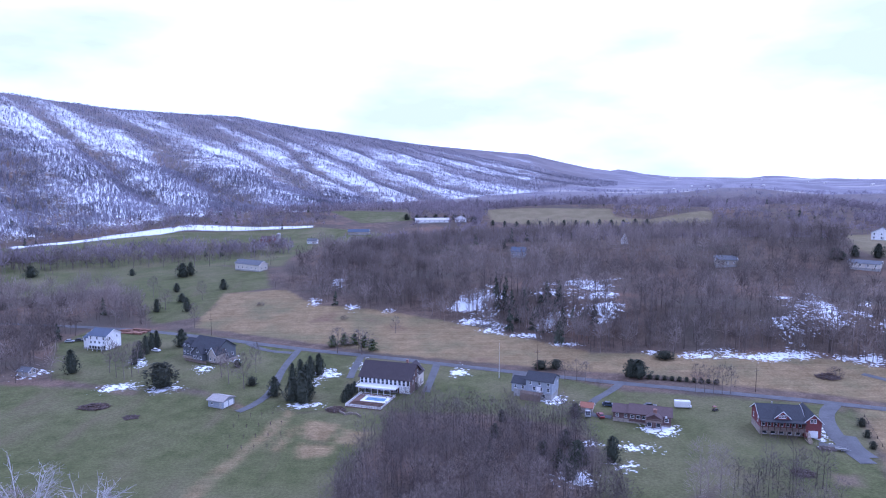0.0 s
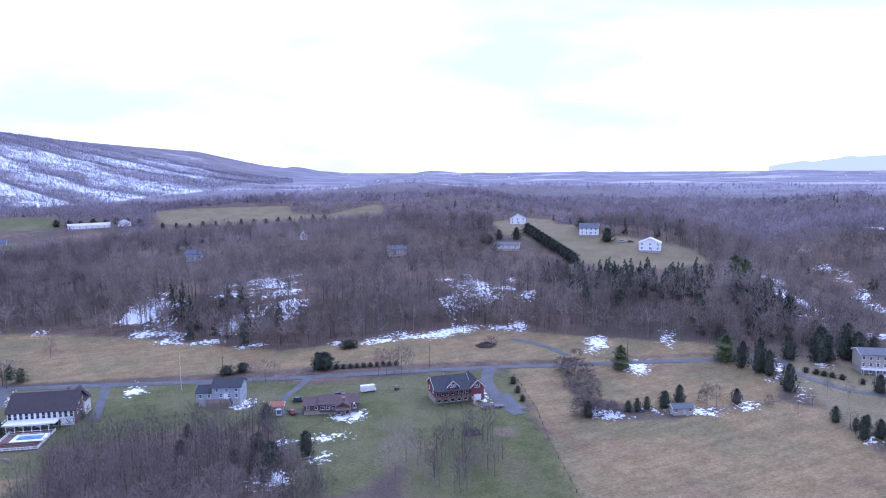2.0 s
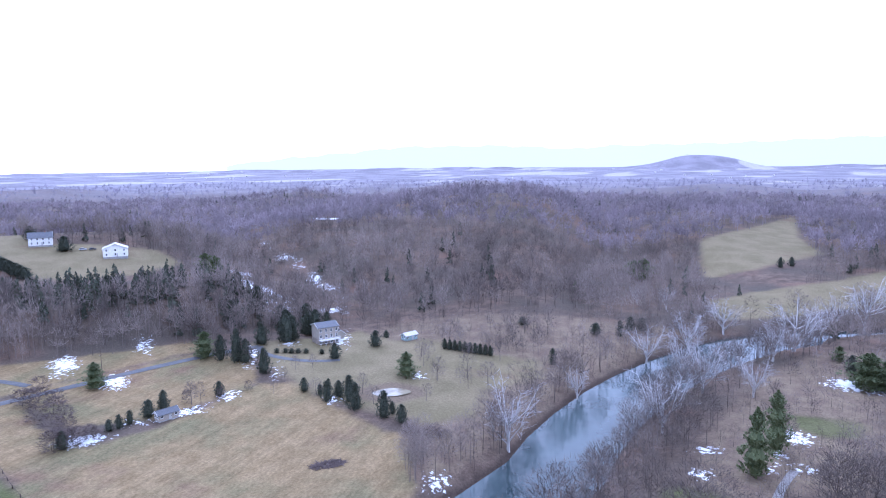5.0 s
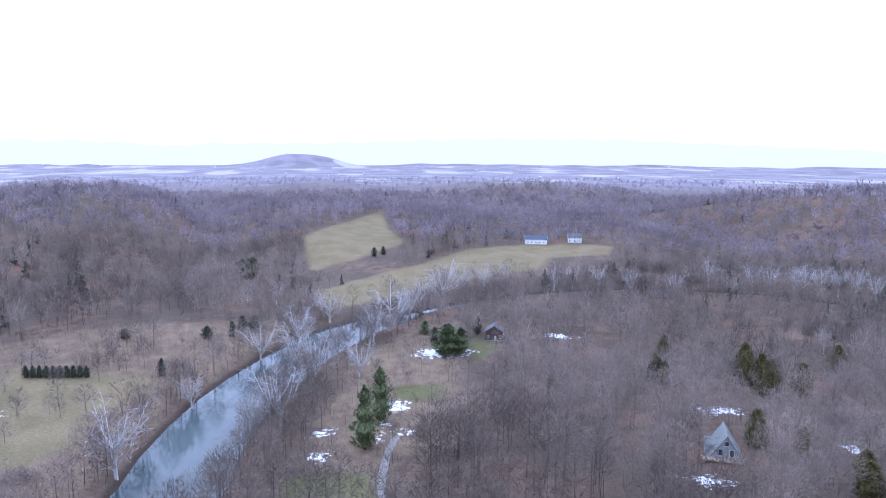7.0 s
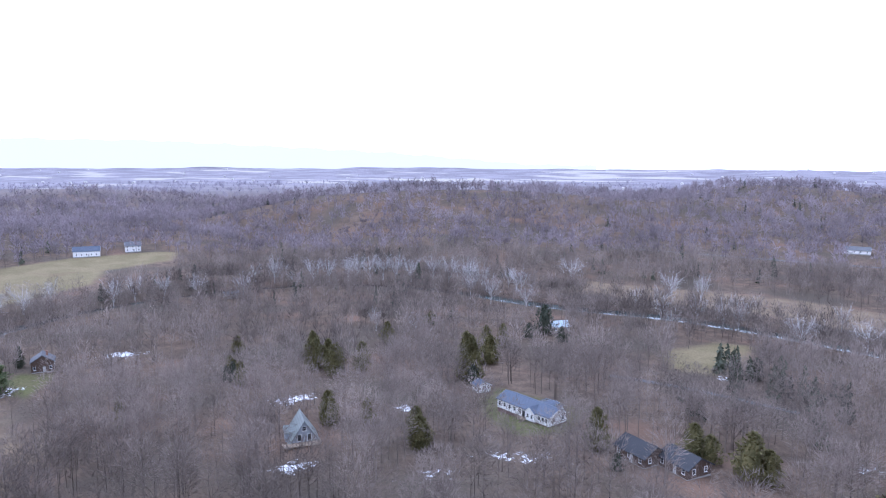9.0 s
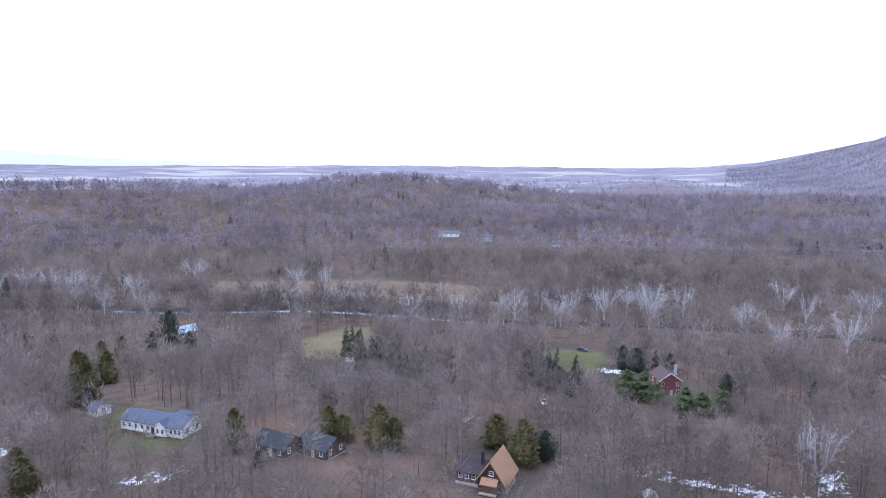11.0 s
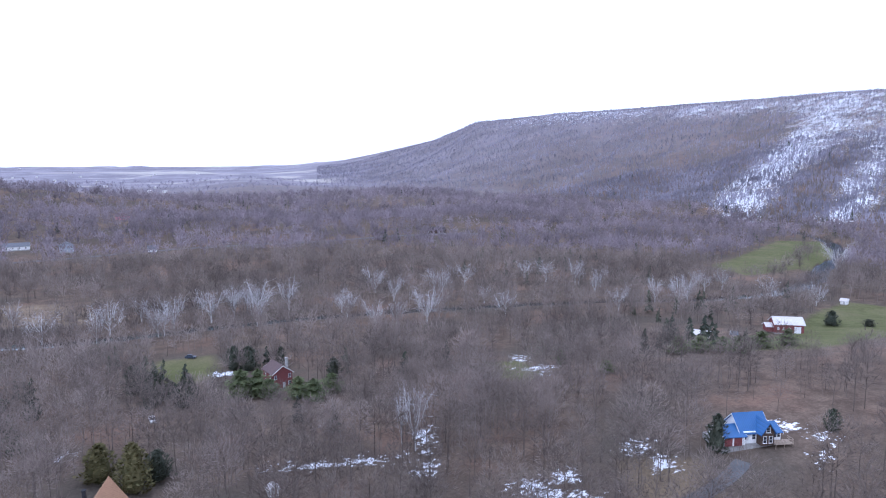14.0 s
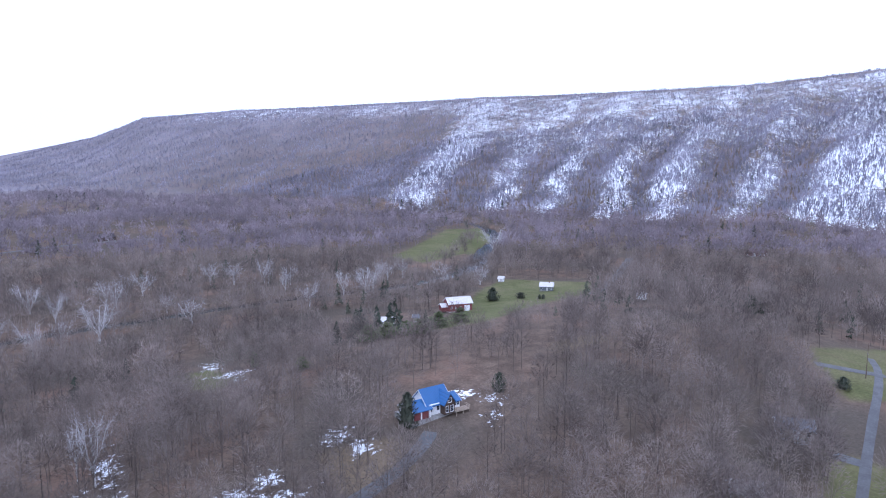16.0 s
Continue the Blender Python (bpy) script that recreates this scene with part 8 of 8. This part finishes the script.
def little_conifer(seed):
    """A small dark evergreen seen from afar: some thirty drooping sprays round a stem."""
    rng, tris = np.random.RandomState(seed), cone((0, 0, -0.5), (0, 0, 9), 0.2)
    for i in range(56):
        f, a = rng.uniform(0.04, 0.97), rng.uniform(0, 6.2832)
        r = 2.5 * (1 - f) ** 0.6 * rng.uniform(0.55, 1.1)
        p, q = np.array([0, 0, 10 * f + 0.8]), np.array([math.cos(a) * r, math.sin(a) * r, 10 * f - 0.3])
        tris += blade(q, p, 1.5 * (1.1 - f * 0.6), rng)
    return np.array(tris)


conifer_kinds = [little_conifer(i) for i in range(3)]


def conifer_stand(seed, r0, r1, each):
    out = stand(seed, r0, r1, each, conifer_kinds, 0.6, 1.25)
    thick = []
    for tris, x, y, *rest in out:
        on = waves(x, y, 180, 31) > 0.15
        thick.append((tris, x[on], y[on], *(v[on] for v in rest)))
    return thick


def evergreen_groves(seed, each):
    """Cedars and pines crowding a few slopes among the bare trees."""
    rng, rows = np.random.RandomState(seed), []
    for corners in AREAS["evergreen"]:
        pts = np.array(corners, float)
        (x0, y0), (x1, y1) = pts.min(0), pts.max(0)
        n = int((x1 - x0) * (y1 - y0) / each)
        x, y = rng.uniform(x0, x1, n), rng.uniform(y0, y1, n)
        ok = inside(x, y, corners) + 4 * waves(x, y, 30, 51) > 0
        rows.append(np.stack([x[ok], y[ok]], 1))
    x, y = np.concatenate(rows).T
    for cx, cy, r in BUILT:
        ok = np.hypot(x - cx, y - cy) > min(r, 8)
        x, y = x[ok], y[ok]
    n = len(x)
    z, s, turn, tint, which = height(x, y), rng.uniform(0.7, 1.35, n), rng.uniform(0, 6.283, n), rng.uniform(0, 1, n), rng.randint(0, 3, n)
    return [(conifer_kinds[i], *(v[which == i] for v in (x, y, z, s, turn, tint))) for i in range(3)]


joined("evergreen_groves", evergreen_groves(33, 62), M_NEEDLE["cedar"], "dark cedars mixed into the bare woods", "woods")
joined("evergreens_in_woods", conifer_stand(11, 190, 620, 900) + conifer_stand(12, 620, 1500, 2600), M_NEEDLE["cedar"], "dark evergreens scattered through the bare woods", "woods")

thicket_kinds = [grown(130 + i, 8.5 + i % 3, 2.4, 4, 9, 74 + i, 0.1, 0.1, 0.06, 0.25) for i in range(5)]


def thicket(seed, each):
    """The dense scrubby wood between the lawns."""
    rng, parts = np.random.RandomState(seed), []
    x, y = rng.uniform(-40, 115, int(18600 / each)), rng.uniform(135, 255, int(18600 / each))
    keep = np.maximum(cover(x, y, "wood"), np.where(np.sin(x * 127.1 + y * 311.7) > -0.1, cover(x, y, "copse"), -40)) + 3 * waves(x, y, 25, 41) > 0
    for cx, cy, r in BUILT:
        keep &= np.hypot(x - cx, y - cy) > min(r, 9)
    x, y = x[keep], y[keep]
    n = len(x)
    z, s, turn, tint, which = height(x, y), rng.uniform(0.65, 1.2, n), rng.uniform(0, 6.283, n), np.clip(rng.normal(0.5, 0.25, n), 0, 1), rng.randint(0, 5, n)
    return [(thicket_kinds[i], *(v[which == i] for v in (x, y, z, s, turn, tint))) for i in range(5)]


def edge_brush(seed, count):
    """Low bare brush where the woods meet the hay fields."""
    rng = np.random.RandomState(seed)
    r, b = np.sqrt(rng.uniform(180 ** 2, 620 ** 2, count)), np.radians(rng.uniform(-36, 110, count))
    x, y = r * np.sin(b), r * np.cos(b)
    edge = np.maximum(cover(x, y, "straw"), cover(x, y, "pale"))
    ok = (edge > -16) & (edge < -1) & wooded(x, y)
    x, y = x[ok], y[ok]
    n = len(x)
    z, s, turn, tint, which = height(x, y) - 0.2, rng.uniform(0.35, 0.8, n), rng.uniform(0, 6.283, n), np.clip(rng.normal(0.35, 0.25, n), 0, 1), rng.randint(0, 3, n)
    return [(brush_kinds[i], *(v[which == i] for v in (x, y, z, s, turn, tint))) for i in range(3)]


brush_kinds = [grown(160 + i, 9.5, 3.0, 3, 3, 38 + i, 0.22, 0.09, 0.07, 0.08) for i in range(3)]
joined("edge_brush", edge_brush(21, 16000), M_BARK, "tangled bare brush along the wood's edge", "brush")
joined("thicket", thicket(14, 7), M_THICKET, "dense leafless thicket between the lawns", "woods")


def far_bank_sycamores(seed, count):
    """White sycamores scattered along both banks of the far reach."""
    rng, rows = random.Random(seed), []
    run = [p for p in RIVER_LINE if p[1] < -200 and p[0] > -420]
    while len(rows) < count:
        i = rng.randrange(len(run) - 1)
        p, q = run[i], run[i + 1]
        d, f = (q - p) / np.hypot(*(q - p)), rng.random()
        off = rng.choice((-1, 1)) * rng.uniform(13, 26)
        rows.append((float(p[0] + (q[0] - p[0]) * f - d[1] * off), float(p[1] + (q[1] - p[1]) * f + d[0] * off), rng.uniform(12, 19), rng.uniform(9, 15)))
    sycamores(*rows)


far_bank_sycamores(5, 34)


def screen_trees(*spots):
    """Bare trees set toward the drone, close before a roof, to half hide it from there."""
    rng, rows = random.Random(3), []
    for x, y in spots:
        for i in range(9):
            k, side = rng.uniform(0.9, 0.96), rng.uniform(-0.04, 0.04)
            rows.append((x * k - y * side, y * k + x * side, rng.uniform(12, 16), rng.uniform(7, 9)))
    yard_trees(*rows)


screen_trees((-192, -49), (-154, -48))
